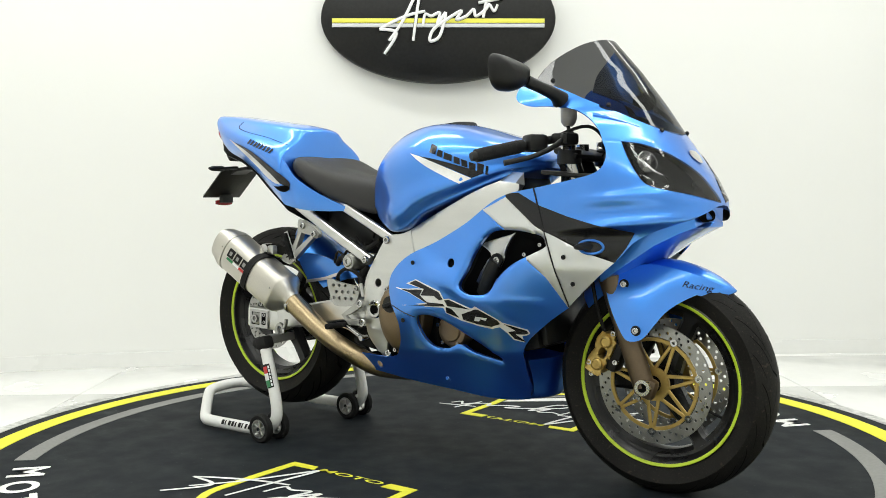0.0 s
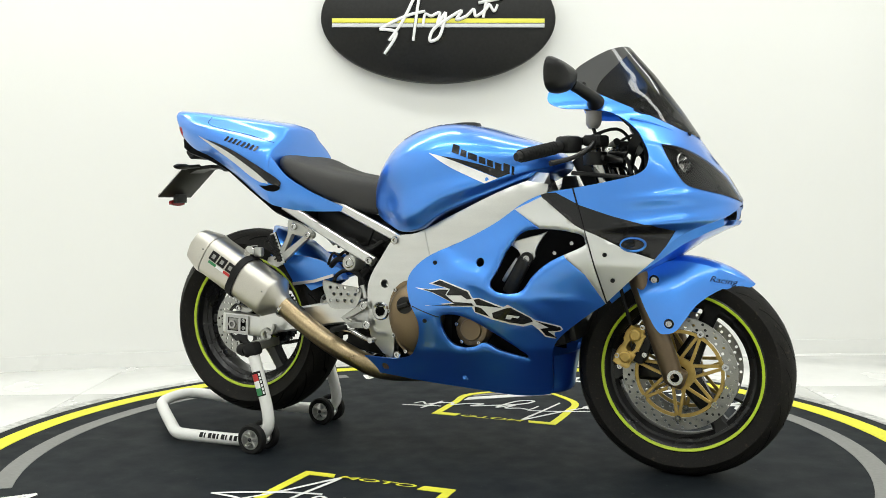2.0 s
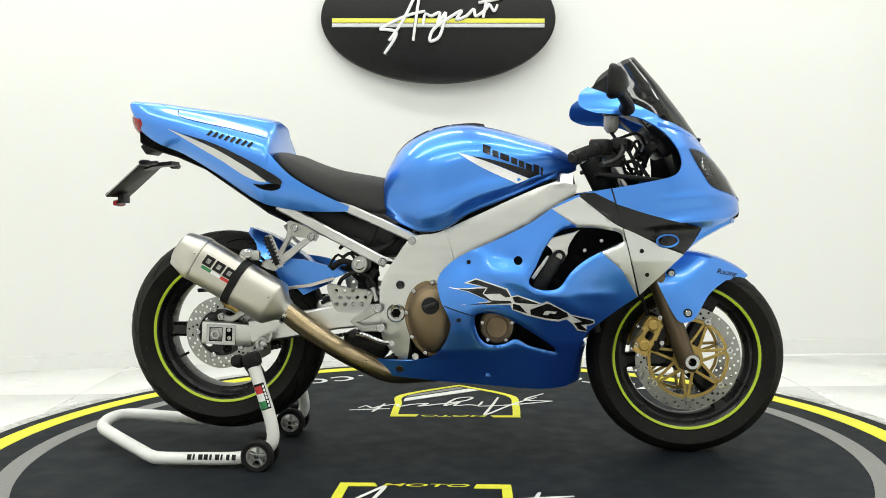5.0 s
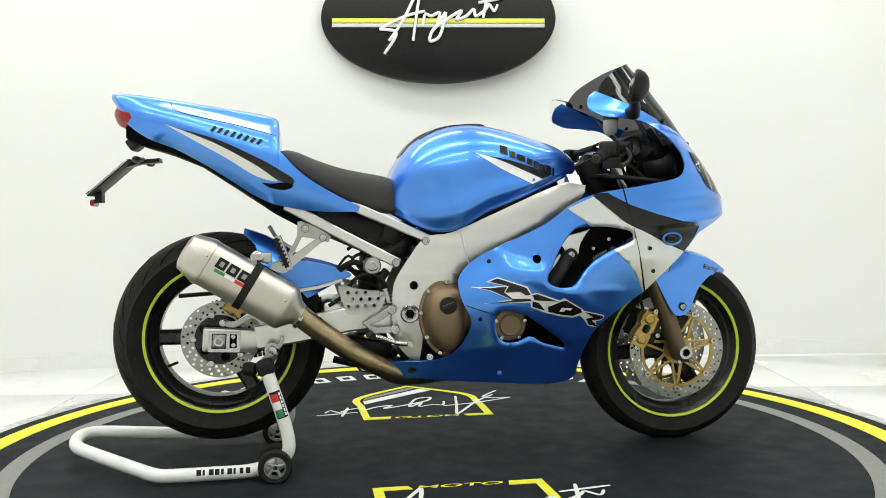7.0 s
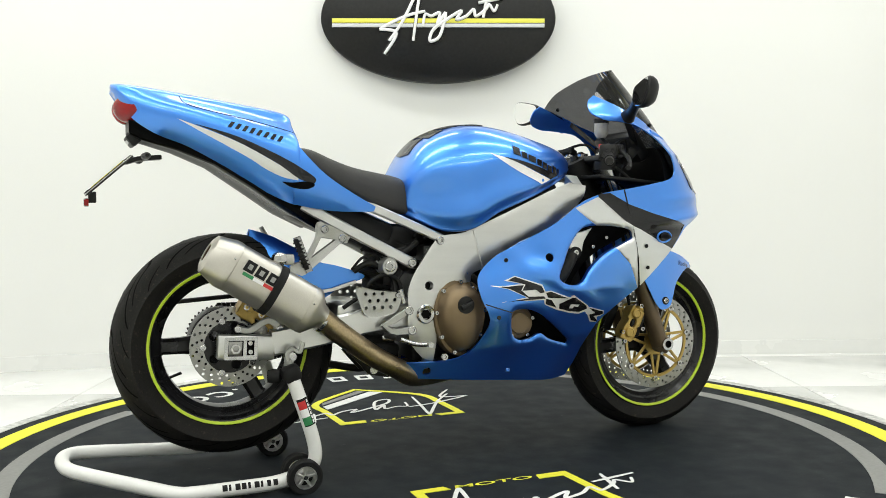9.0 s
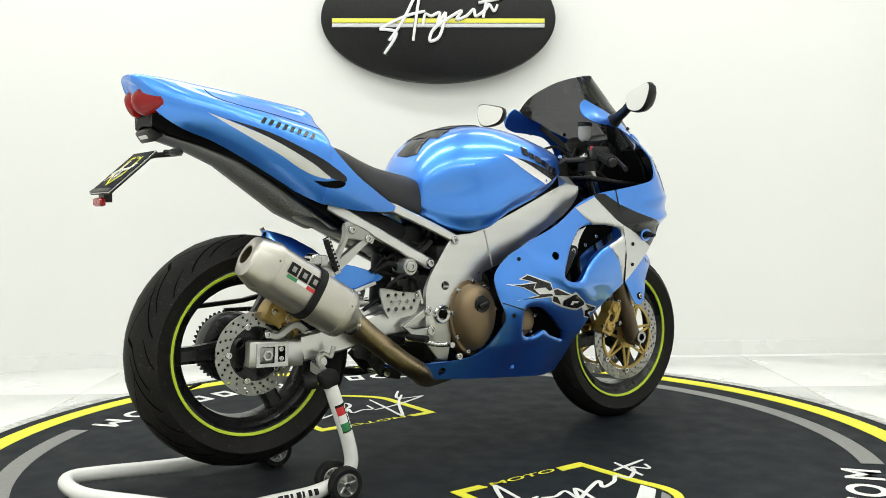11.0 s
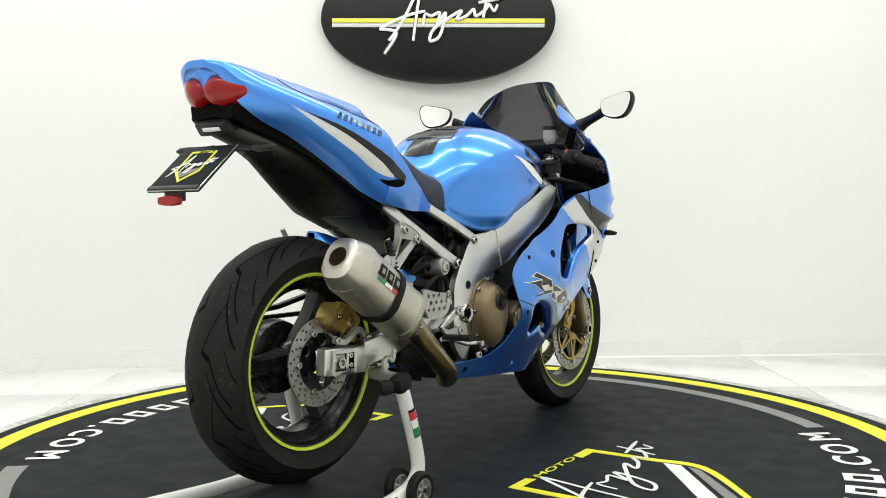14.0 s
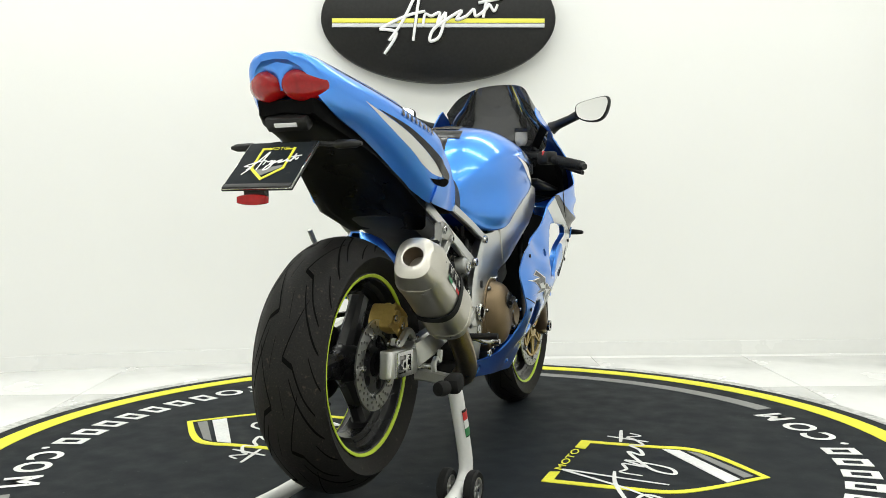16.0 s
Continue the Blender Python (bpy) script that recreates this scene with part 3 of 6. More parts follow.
def tyre(name, cx, cz, R, w, rim_r, grooves):
    h = w / 2
    out = []
    for i in range(-12, 13):
        a = radians(i / 12 * 84)
        out.append((R - h * 0.86 * (1 - math.cos(a)) ** 1.02, h * 1.0 * math.sin(a)))
    prof = [(rim_r - 0.004, -h * 0.70), (rim_r + 0.006, -h * 0.78), (rim_r + 0.022, -h * 0.90), (rim_r + 0.040, -h * 0.985)] + out + [(rim_r + 0.040, h * 0.985), (rim_r + 0.022, h * 0.90), (rim_r + 0.006, h * 0.78), (rim_r - 0.004, h * 0.70)]
    prof = [p for i, p in enumerate(prof) if i < 4 or i >= len(prof) - 4 or p[0] > rim_r + 0.042]
    t = part(name, revolve(prof, 120, pose(cx, 0, cz)), RUBBER, bike, "worn black road tyre")
    # swept tread grooves: black strips on the crown, painted for the grooves' shade
    bm = bmesh.new()
    def on(a, s):
        q = radians(s * 84)
        r, y = R - h * 0.86 * (1 - math.cos(q)) ** 1.02 + 0.0012, h * math.sin(q)
        return Vector((cx + r * math.cos(a), y, cz + r * math.sin(a)))
    for k in range(grooves):
        a0 = 2 * math.pi * k / grooves
        st = 2 * math.pi / grooves
        for s in (-1, 1):
            for path, wd in (([(0.36, -0.42), (0.20, -0.02), (0.10, 0.22), (0.27, 0.30), (0.44, 0.62), (0.62, 0.84)], 0.0075), ([(0.22, 0.42), (0.36, 0.72), (0.56, 1.02), (0.70, 1.16)], 0.0070), ([(0.52, 0.20), (0.66, 0.44), (0.78, 0.58)], 0.0055), ([(0.06, 0.50), (0.12, 0.82)], 0.0055)):
                line = catmull(path, 5, sharp=(2, 3) if len(path) > 5 else ())
                prev = None
                for i, (u, f) in enumerate(line):
                    a = a0 + f * st + (0.5 * st if s > 0 else 0)
                    p, wq = on(a, s * u), wd * (1.7 if w > 0.15 else 1.0) * (0.45 + 0.55 * math.sin(math.pi * (i + 0.6) / len(line)))
                    da = wq / R
                    cur = (bm.verts.new(on(a - da / 2, s * u)), bm.verts.new(on(a + da / 2, s * u)))
                    if prev:
                        bm.faces.new((prev[0], prev[1], cur[1], cur[0]))
                    prev = cur
    g = part("tread_groove_strip", bm, RECESS_BLACK, t, "black strips painted for the shade of swept tread grooves")
    tagged(g, kind="stuff")
    return t


def rim(cx, cz, r, w, spokes, twist=0.0):
    h = w / 2
    prof = [(r, -h), (r + 0.004, -h + 0.002), (r + 0.004, -h + 0.008), (r - 0.012, -h + 0.016), (r - 0.030, -h * 0.55), (r - 0.033, 0), (r - 0.030, h * 0.55), (r - 0.012, h - 0.016), (r + 0.004, h - 0.008), (r + 0.004, h - 0.002), (r, h), (r - 0.012, h - 0.006), (r - 0.022, h * 0.60), (r - 0.042, h * 0.40), (r - 0.045, 0), (r - 0.042, -h * 0.40), (r - 0.022, -h * 0.60), (r - 0.012, -h + 0.006)]
    m = pose(cx, 0, cz)
    ob = part("wheel_rim", revolve(prof, 96, m), BLACKM, bike, "gloss black cast wheel rim")
    hub = revolve([(0.0001, -h * 0.6), (0.04, -h * 0.6), (0.045, -h * 0.3), (0.052, 0), (0.045, h * 0.3), (0.04, h * 0.6), (0.0001, h * 0.6)], 32, m, closed=False)
    part("hub", hub, BLACKM, ob)
    for k in range(spokes):
        a = 2 * math.pi * k / spokes + twist
        p = [(cx + q * math.cos(a), 0, cz + q * math.sin(a)) for q in (0.03, 0.07, 0.12, r - 0.05, r - 0.03)]
        sp = bmesh.new()
        rings = []
        for (x, y, z), wd, th in zip(p, (0.070, 0.058, 0.046, 0.044, 0.070), (0.05, 0.046, 0.04, 0.04, 0.05)):
            t = Vector((-math.sin(a), 0, math.cos(a)))
            rings.append([Vector((x, y, z)) + t * wd / 2 * u + Vector((0, th / 2 * v, 0)) for u, v in ((1, 0.5), (0.6, 1), (-0.6, 1), (-1, 0.5), (-1, -0.5), (-0.6, -1), (0.6, -1), (1, -0.5))])
        part("spoke", loft(rings, bm=sp), BLACKM, ob)
        v = tube([(cx + (r - 0.035) * math.cos(a + 0.5), -0.01, cz + (r - 0.035) * math.sin(a + 0.5)), (cx + (r - 0.075) * math.cos(a + 0.52), -0.03, cz + (r - 0.075) * math.sin(a + 0.52))], 0.004, 8) if k == 0 else None
        if v:
            part("valve", v, SOFT, ob)
    for s in (-1, 1):
        part("rim_tape", revolve([(r - 0.0085, s * (h - 0.0005)), (r - 0.0020, s * (h + 0.0022)), (r - 0.0005, s * (h + 0.0015)), (r - 0.003, s * (h - 0.003)), (r - 0.0085, s * (h - 0.005))], 96, m), LIME, ob, "lime yellow rim tape")
    return ob


def brake_disc(cx, cy, cz, r, r_in, holes, name="brake_disc"):
    hl = []
    for k in range(holes):
        a = 2 * math.pi * k / holes
        for j in range(3):
            q = r_in + (r - r_in) * (0.2 + 0.3 * j)
            hl.append(circle(cx + q * math.cos(a + j * 0.09), cz + q * math.sin(a + j * 0.09), 0.0042, 8))
    bm = prism(circle(cx, cz, r, 96), [circle(cx, cz, r_in, 72), *hl], cy - 0.0024, cy + 0.0024)
    return part(name, bm, DISC, bike, "drilled steel brake disc")


def disc_carrier(cx, cy, cz, r, n):
    """Gold spider: inner boss, outer hoop and paired arms."""
    bm = prism(circle(cx, cz, 0.044, 40), [circle(cx, cz, 0.022, 24)], cy - 0.004, cy + 0.004)
    join(bm, prism(circle(cx, cz, r - 0.004, 72), [circle(cx, cz, r - 0.013, 72)], cy - 0.003, cy + 0.003))
    car = part("disc_carrier", bm, GOLD, bike, "gold brake disc carrier")
    for k in range(n):
        a = 2 * math.pi * k / n + 0.2
        for d in (-0.36, 0.36):
            p0 = (cx + 0.038 * math.cos(a + d * 1.2), cy, cz + 0.038 * math.sin(a + d * 1.2))
            p1 = (cx + (r - 0.008) * math.cos(a + d * 0.08), cy, cz + (r - 0.008) * math.sin(a + d * 0.08))
            part("carrier_arm", tube([p0, p1], 0, flat=(0.006, 0.009)), GOLD, car)
        part("disc_bobbin", revolve([(0.004, -0.006), (0.0095, -0.006), (0.0095, 0.006), (0.004, 0.006)], 14, pose(cx + r * math.cos(a), cy, cz + r * math.sin(a))), CHROME, car)
    return car


tyre("rear_tyre", RX, RZ, 0.3105, 0.188, 0.2205, 9)
rim(RX, RZ, 0.2205, 0.142, 3, math.pi)
tyre("front_tyre", FX, FZ, 0.2965, 0.120, 0.2215, 10)
rim(FX, FZ, 0.2215, 0.094, 3, -0.96)
for s in (-1, 1):
    d = brake_disc(FX, s * 0.066, FZ, 0.155, 0.122, 26)
    disc_carrier(FX, s * 0.069, FZ, 0.124, 7)
d = brake_disc(RX, -0.088, RZ, 0.110, 0.072, 22)
bm = prism(circle(RX, RZ, 0.075, 48), [circle(RX, RZ, 0.03, 24)] + [circle(RX + 0.053 * math.cos(k * 1.2566), RZ + 0.053 * math.sin(k * 1.2566), 0.014, 14) for k in range(5)], -0.086, -0.078)
part("disc_carrier", bm, BLACKM, d, "black disc carrier")
for k in range(5):
    part("disc_bobbin", bolt_bm(RX + 0.074 * math.cos(k * 1.2566 + 0.6), -0.09, RZ + 0.074 * math.sin(k * 1.2566 + 0.6), 0.009, 0.005), CHROME, d)

# rear drive on the far side
teeth = []
for k in range(44):
    a = 2 * math.pi * k / 44
    for da, q in ((0.0, 0.092), (0.035, 0.092), (0.055, 0.099), (0.09, 0.099)):
        teeth.append((RX + q * math.cos(a + da), RZ + q * math.sin(a + da)))
part("sprocket", prism(teeth, [circle(RX, RZ, 0.05, 32)], 0.098, 0.104), DARK, bike, "dark rear sprocket")
part("cush_drive", revolve([(0.0001, 0.035), (0.074, 0.035), (0.092, 0.045), (0.098, 0.070), (0.096, 0.090), (0.074, 0.097), (0.0001, 0.097)], 40, pose(RX, 0, RZ), closed=False), BLACKM, bike, "black sprocket carrier hub")
bm = bmesh.new()
for k in range(46):
    for top in (0, 1):
        f = k / 46
        p = Vector((RX, 0.101, RZ)).lerp(Vector((-0.05, 0.101, 0.43)), f) + Vector((0, 0, (0.098 if top else -0.098) * (1 - f) + (0.035 if top else -0.035) * f))
        block((0.011, 0.016 if k % 2 else 0.012, 0.011), Matrix.Translation(p), 0, bm)
tagged(part("chain", bm, DARK, bike, "dark drive chain"), kind="stuff")


# swingarm
def swingarm():
    arm = part("swingarm", bmesh.new(), ALU, bike, "bare aluminium swingarm")
    bm = bmesh.new()
    for s in (-1, 1):
        b2 = tube([(-0.56, s * 0.133, 0.388), (-0.44, s * 0.134, 0.405), (-0.30, s * 0.125, 0.430), (-0.12, s * 0.115, 0.444)], 0, flat=(0.034, 0.072))
        join(bm, b2)
        join(bm, block((0.155, 0.034, 0.068), pose(-0.632, s * 0.133, 0.381, 0, 4, 0), 0.006))
    join(bm, block((0.10, 0.22, 0.09), pose(-0.32, 0, 0.44), 0.02))
    join(bm, revolve([(0.0001, -0.12), (0.035, -0.12), (0.035, 0.12), (0.0001, 0.12)], 24, pose(-0.12, 0, 0.444), closed=False))
    bm.to_mesh(arm.data)
    for p in arm.data.polygons:
        p.use_smooth = True
    arm.data.set_sharp_from_angle(angle=radians(38))
    for s in (-1, 1):
        y = s * 0.151
        fr = prism([(-0.694, 0.353), (-0.606, 0.349), (-0.602, 0.410), (-0.690, 0.413)], [[(-0.684, 0.362), (-0.644, 0.360), (-0.641, 0.402), (-0.681, 0.404)], [(-0.634, 0.362), (-0.614, 0.361), (-0.612, 0.401), (-0.632, 0.402)]], y, y + s * 0.006)
        part("adjuster_frame", fr, CHROME, arm, "machined chain adjuster frame")
        # thin black plate added behind the windows, coloured as the slot's shade
        part("adjuster_slot_plate", block((0.084, 0.002, 0.054), pose(-0.648, y + s * 0.0008, 0.3815, 0, 4, 0), 0), RECESS_BLACK, arm, "black plate painted for the shade in the adjuster slot")
        part("adjuster_block", block((0.036, 0.006, 0.038), pose(-0.663, y + s * 0.001, 0.382, 0, 4, 0), 0.002), DISC, arm)
        part("axle_nut", revolve([(0.009, 0), (0.0145, 0), (0.0145, s * 0.010), (0.009, s * 0.010)], 6, pose(-0.663, y + s * 0.002, 0.382)), CHROME, arm)
        part("adjuster_bolt", bolt_bm(-0.623, y + s * 0.001, 0.394, 0.007, 0.005, s), CHROME, arm)
        part("adjuster_bolt", bolt_bm(-0.623, y + s * 0.001, 0.370, 0.007, 0.005, s), CHROME, arm)
    part("paddock_bobbin", revolve([(0.0001, -0.02), (0.013, -0.02), (0.008, 0), (0.013, 0.02), (0.0001, 0.02)], 16, pose(-0.515, -0.158, 0.352), closed=False), CHROME, arm)


swingarm()

# rear caliper and torque arm
shape = catmull([(-0.046, -0.020), (-0.030, -0.034), (0.004, -0.030), (0.010, -0.016), (0.030, -0.018), (0.046, -0.006), (0.046, 0.022), (0.028, 0.034), (-0.020, 0.036), (-0.042, 0.026)], 3, True)
rc = prism(shape, [], -0.030, 0.030, bevel=0.005)
for dx in (-0.020, 0.022):
    join(rc, revolve([(0.0001, -0.030), (0.0175, -0.030), (0.0165, -0.036), (0.012, -0.038), (0.0001, -0.036)], 20, pose(dx, 0, 0.006), closed=False))
join(rc, tube([(0.036, -0.020, -0.012), (0.058, -0.020, -0.018), (0.066, -0.020, -0.030)], 0.009, 12))
join(rc, block((0.030, 0.014, 0.012), pose(-0.004, 0, 0.038), 0.003))
bmesh.ops.transform(rc, matrix=pose(-0.600, -0.088, 0.475, 0, 30, 0), verts=rc.verts[:])
cal = part("rear_caliper", rc, GOLD, bike, "gold rear brake caliper")
part("brake_pad", block((0.050, 0.010, 0.020), pose(-0.612, -0.088, 0.448, 0, 30, 0), 0.003), DARK, cal, "dark brake pad")
part("caliper_bolt", bolt_bm(-0.585, -0.120, 0.465, 0.009), CHROME, cal)
part("caliper_bolt", bolt_bm(-0.625, -0.120, 0.488, 0.009), CHROME, cal)
part("torque_arm", tube([(-0.655, -0.13, 0.435), (-0.62, -0.13, 0.425), (-0.57, -0.13, 0.45), (-0.535, -0.132, 0.425)], 0, flat=(0.014, 0.018), smooth=4), CAST, bike, "bare metal caliper bracket")
part("torque_bolt", bolt_bm(-0.652, -0.137, 0.432, 0.010), CHROME, bike)
part("torque_bolt", bolt_bm(-0.538, -0.139, 0.425, 0.010), CHROME, bike)


# frame
FRAME_L = catmull([(0.350, 0.826), (0.410, 0.816), (0.398, 0.780), (0.332, 0.725), (0.189, 0.645), (0.105, 0.59), (0.03, 0.560), (0.021, 0.535), (-0.037, 0.530), (-0.075, 0.495), (-0.088, 0.437), (-0.08, 0.37), (-0.089, 0.304), (-0.122, 0.315), (-0.163, 0.372), (-0.168, 0.472), (-0.161, 0.538), (-0.119, 0.607), (-0.069, 0.668), (0.006, 0.681), (0.106, 0.724), (0.270, 0.797)], 4, True, sharp=(0, 1, 12, 13))
FRAME_W = rbf([(0.40, 0.85, 0.178), (0.30, 0.78, 0.194), (0.19, 0.70, 0.192), (0.05, 0.62, 0.176), (-0.07, 0.64, 0.160), (-0.12, 0.56, 0.160), (-0.11, 0.44, 0.163), (-0.10, 0.33, 0.150)])
for s in (-1, 1):
    pts, tris, zone = fill2d(FRAME_L, [circle(-0.105, 0.528, 0.013, 18)], (), 0.018)
    A = np.array(FRAME_L)
    out = []
    for x, z in pts:
        dist = np.min(np.hypot(A[:, 0] - x, A[:, 1] - z))
        out.append((x, s * (FRAME_W(x, z) - 0.003 * max(0, 1 - dist / 0.006) ** 2), z))
    bm = thicken(surface(out, tris), 0.03 * (1 if s < 0 else 1))
    fr = part("frame_beam", bm, ALU, bike, "brushed aluminium perimeter frame beam", 28)
    part("pivot_ring", revolve([(0.014, 0), (0.026, 0), (0.028, s * 0.006), (0.024, s * 0.011), (0.016, s * 0.009)], 28, pose(-0.118, s * 0.160, 0.446)), CHROME, fr, "pivot nut ring")
    part("pivot_axle", revolve([(0.0001, 0), (0.014, 0), (0.014, s * 0.006), (0.0001, s * 0.006)], 6, pose(-0.118, s * 0.162, 0.446), closed=False), RECESS_BLACK, fr)
    for x, z in ((-0.069, 0.658), (-0.157, 0.596)):
        part("frame_bolt", bolt_bm(x, s * 0.158, z, 0.012, 0.010, s), CHROME, fr)
    part("weld_seam", tube([(x, s * (FRAME_W(x, z) + 0.0005), z) for x, z in ((0.032, 0.687), (0.045, 0.63), (0.060, 0.578))], 0.003, 8), ALU, fr)
    sub = part("subframe_rail", tube([(-0.47, s * 0.135, 0.766), (-0.307, s * 0.143, 0.676), (-0.148, s * 0.148, 0.592)], 0, flat=(0.020, 0.030)), ALU, bike, "bare aluminium subframe rail")
    part("subframe_rail", tube([(-0.36, s * 0.120, 0.80), (-0.256, s * 0.130, 0.752), (-0.158, s * 0.142, 0.708), (-0.045, s * 0.150, 0.655)], 0, flat=(0.020, 0.026)), ALU, bike, "bare aluminium subframe rail")
    if s < 0:
        brk = [(-0.435, 0.715), (-0.40, 0.71), (-0.350, 0.682), (-0.352, 0.662), (-0.375, 0.655), (-0.46, 0.585), (-0.49, 0.575), (-0.515, 0.588), (-0.505, 0.604), (-0.475, 0.618), (-0.44, 0.675)]
        h = catmull([(-0.425, 0.675), (-0.385, 0.668), (-0.452, 0.622)], 3, True, sharp=(0, 1, 2))
        b = part("hanger_bracket", prism(catmull(brk, 3, True), [h], s * 0.150, s * 0.168, bevel=0.003), CAST, bike, "cast aluminium exhaust hanger and footrest bracket")
        part("bracket_bolt", bolt_bm(-0.416, s * 0.168, 0.698, 0.011, 0.008, s), CHROME, b)
        part("bracket_bolt", bolt_bm(-0.366, s * 0.168, 0.672, 0.011, 0.008, s), CHROME, b)
        peg = part("passenger_peg", tube([(-0.468, s * 0.172, 0.590), (-0.484, s * 0.175, 0.630), (-0.500, s * 0.178, 0.672)], 0, flat=(0.014, 0.012)), SOFT, bike, "folded black rubber passenger footrest")
        part("peg_plate", tube([(-0.460, s * 0.166, 0.582), (-0.476, s * 0.166, 0.630), (-0.494, s * 0.168, 0.678)], 0, flat=(0.010, 0.020)), CHROME, peg)
        for k in range(7):
            part("peg_rib", block((0.022, 0.006, 0.004), pose(-0.472 - 0.0042 * k, s * (0.180 + 0.0004 * k), 0.600 + 0.0108 * k, 0, -22, 0), 0.001), SOFT, peg)
    else:
        part("passenger_peg", tube([(-0.46, s * 0.15, 0.63), (-0.50, s * 0.165, 0.66), (-0.525, s * 0.170, 0.70)], 0.007, 10, smooth=3), CAST, bike, "bare metal passenger footrest")

# perforated heel guard and rider footrest
for s in (-1, 1):
    holes = [circle(-0.296 + 0.025 * i + 0.012 * (j % 2), 0.472 + 0.020 * j, 0.0052, 10) for j in range(3) for i in range(4 if j < 2 else 4)]
    gl = catmull([(-0.323, 0.527), (-0.312, 0.533), (-0.255, 0.520), (-0.190, 0.508), (-0.201, 0.463), (-0.225, 0.449), (-0.283, 0.446), (-0.303, 0.460), (-0.321, 0.506)], 3, True)
    guard = part("heel_guard", prism(gl, [h for h in holes if all(inside(x, z, gl) for x, z in h)], s * 0.150, s * 0.156, bevel=0.0015), CAST, bike, "perforated aluminium heel guard")
    part("guard_bolt", bolt_bm(-0.200, s * 0.156, 0.505, 0.008, 0.006, s), CHROME, guard)
    rs = part("rearset_plate", tube([(-0.172, s * 0.165, 0.460), (-0.215, s * 0.165, 0.435), (-0.245, s * 0.163, 0.420), (-0.220, s * 0.165, 0.400), (-0.163, s * 0.165, 0.402)], 0, flat=(0.012, 0.020)), CAST, bike, "cast aluminium footrest plate")
    part("rearset_bolt", bolt_bm(-0.172, s * 0.171, 0.460, 0.013, 0.006, s), CHROME, rs)
    part("rearset_bolt", bolt_bm(-0.163, s * 0.171, 0.402, 0.013, 0.006, s), CHROME, rs)
    part("foot_peg", tube([(-0.240, s * 0.17, 0.392), (-0.234, s * 0.255, 0.395)], 0.009, 12), SOFT, bike, "black ribbed rider footrest")
    part("foot_lever", tube([(-0.25, s * 0.165, 0.385), (-0.21, s * 0.178, 0.382), (-0.16, s * 0.190, 0.365), (-0.125, s * 0.205, 0.364)], 0.007, 10, smooth=4), CHROME, bike, "polished foot lever")
    part("lever_tip", revolve([(0.0001, -0.014), (0.008, -0.014), (0.008, 0.014), (0.0001, 0.014)], 12, pose(-0.125, s * 0.21, 0.364), closed=False), CHROME, bike)

# engine and hidden mechanics
core = bmesh.new()
block((0.34, 0.22, 0.24), pose(0.06, 0, 0.44), 0.03, core)
block((0.22, 0.24, 0.26), pose(0.16, 0, 0.60, 0, -20, 0), 0.03, core)
block((0.36, 0.16, 0.10), pose(0.10, 0, 0.285), 0.03, core)
block((0.06, 0.28, 0.34), pose(0.385, 0, 0.53, 0, -12, 0), 0.01, core)
block((0.34, 0.20, 0.16), pose(0.10, 0, 0.73, 0, -22, 0), 0.03, core)
part("engine_block", core, DARK, bike, "dark engine and radiator")
block_dark = bmesh.new()
block((0.30, 0.17, 0.10), pose(-0.33, 0, 0.715, 0, 24, 0), 0.02, block_dark)
block((0.16, 0.15, 0.10), pose(-0.16, 0, 0.655), 0.02, block_dark)
part("battery_tray", block_dark, BLACKP, bike, "black plastic battery tray")
part("carburettor", block((0.07, 0.26, 0.05), pose(-0.075, 0, 0.62), 0.012), DARK, bike, "dark carburettor bank")
part("shock_reservoir", revolve([(0.0001, -0.03), (0.022, -0.03), (0.026, -0.02), (0.026, 0.03), (0.0001, 0.03)], 20, pose(-0.225, -0.135, 0.588), closed=False), CAST, bike, "grey shock reservoir")
part("reservoir_cap", bolt_bm(-0.225, -0.164, 0.588, 0.016, 0.006), CHROME, bike)
part("shock_absorber", tube([(-0.235, 0, 0.40), (-0.215, 0, 0.66)], 0.032, 16), DARK, bike, "dark rear shock absorber")
part("shock_linkage", block((0.10, 0.10, 0.06), pose(-0.22, 0, 0.345), 0.015), DARK, bike)
bm = bmesh.new()
for pts, r in (([(-0.30, -0.13, 0.51), (-0.28, -0.15, 0.545), (-0.24, -0.155, 0.565), (-0.20, -0.15, 0.55), (-0.18, -0.14, 0.51)], 0.006),
               ([(-0.18, -0.12, 0.57), (-0.20, -0.13, 0.54), (-0.19, -0.13, 0.48)], 0.013),
               ([(-0.24, -0.11, 0.66), (-0.20, -0.12, 0.63), (-0.16, -0.12, 0.64)], 0.007),
               ([(-0.35, -0.11, 0.47), (-0.30, -0.12, 0.50), (-0.27, -0.13, 0.49)], 0.006)):
    join(bm, tube(pts, r, 8, smooth=5))
part("hose", bm, SOFT, bike, "black hoses")
rnd = random.Random(8)
bm = bmesh.new()
for k in range(16):
    a = Vector((rnd.uniform(-0.34, -0.10), rnd.uniform(-0.12, -0.04), rnd.uniform(0.56, 0.70)))
    c = a + Vector((rnd.uniform(0.03, 0.12), rnd.uniform(-0.03, 0.03), rnd.uniform(-0.09, 0.03)))
    b = (a + c) / 2 + Vector((0, rnd.uniform(-0.03, 0.0), rnd.uniform(-0.03, 0.04)))
    join(bm, tube([a, b, c], rnd.uniform(0.004, 0.009), 8, smooth=4))
tagged(part("wiring", bm, SOFT, bike, "black cables and pipes behind the frame"), kind="stuff")
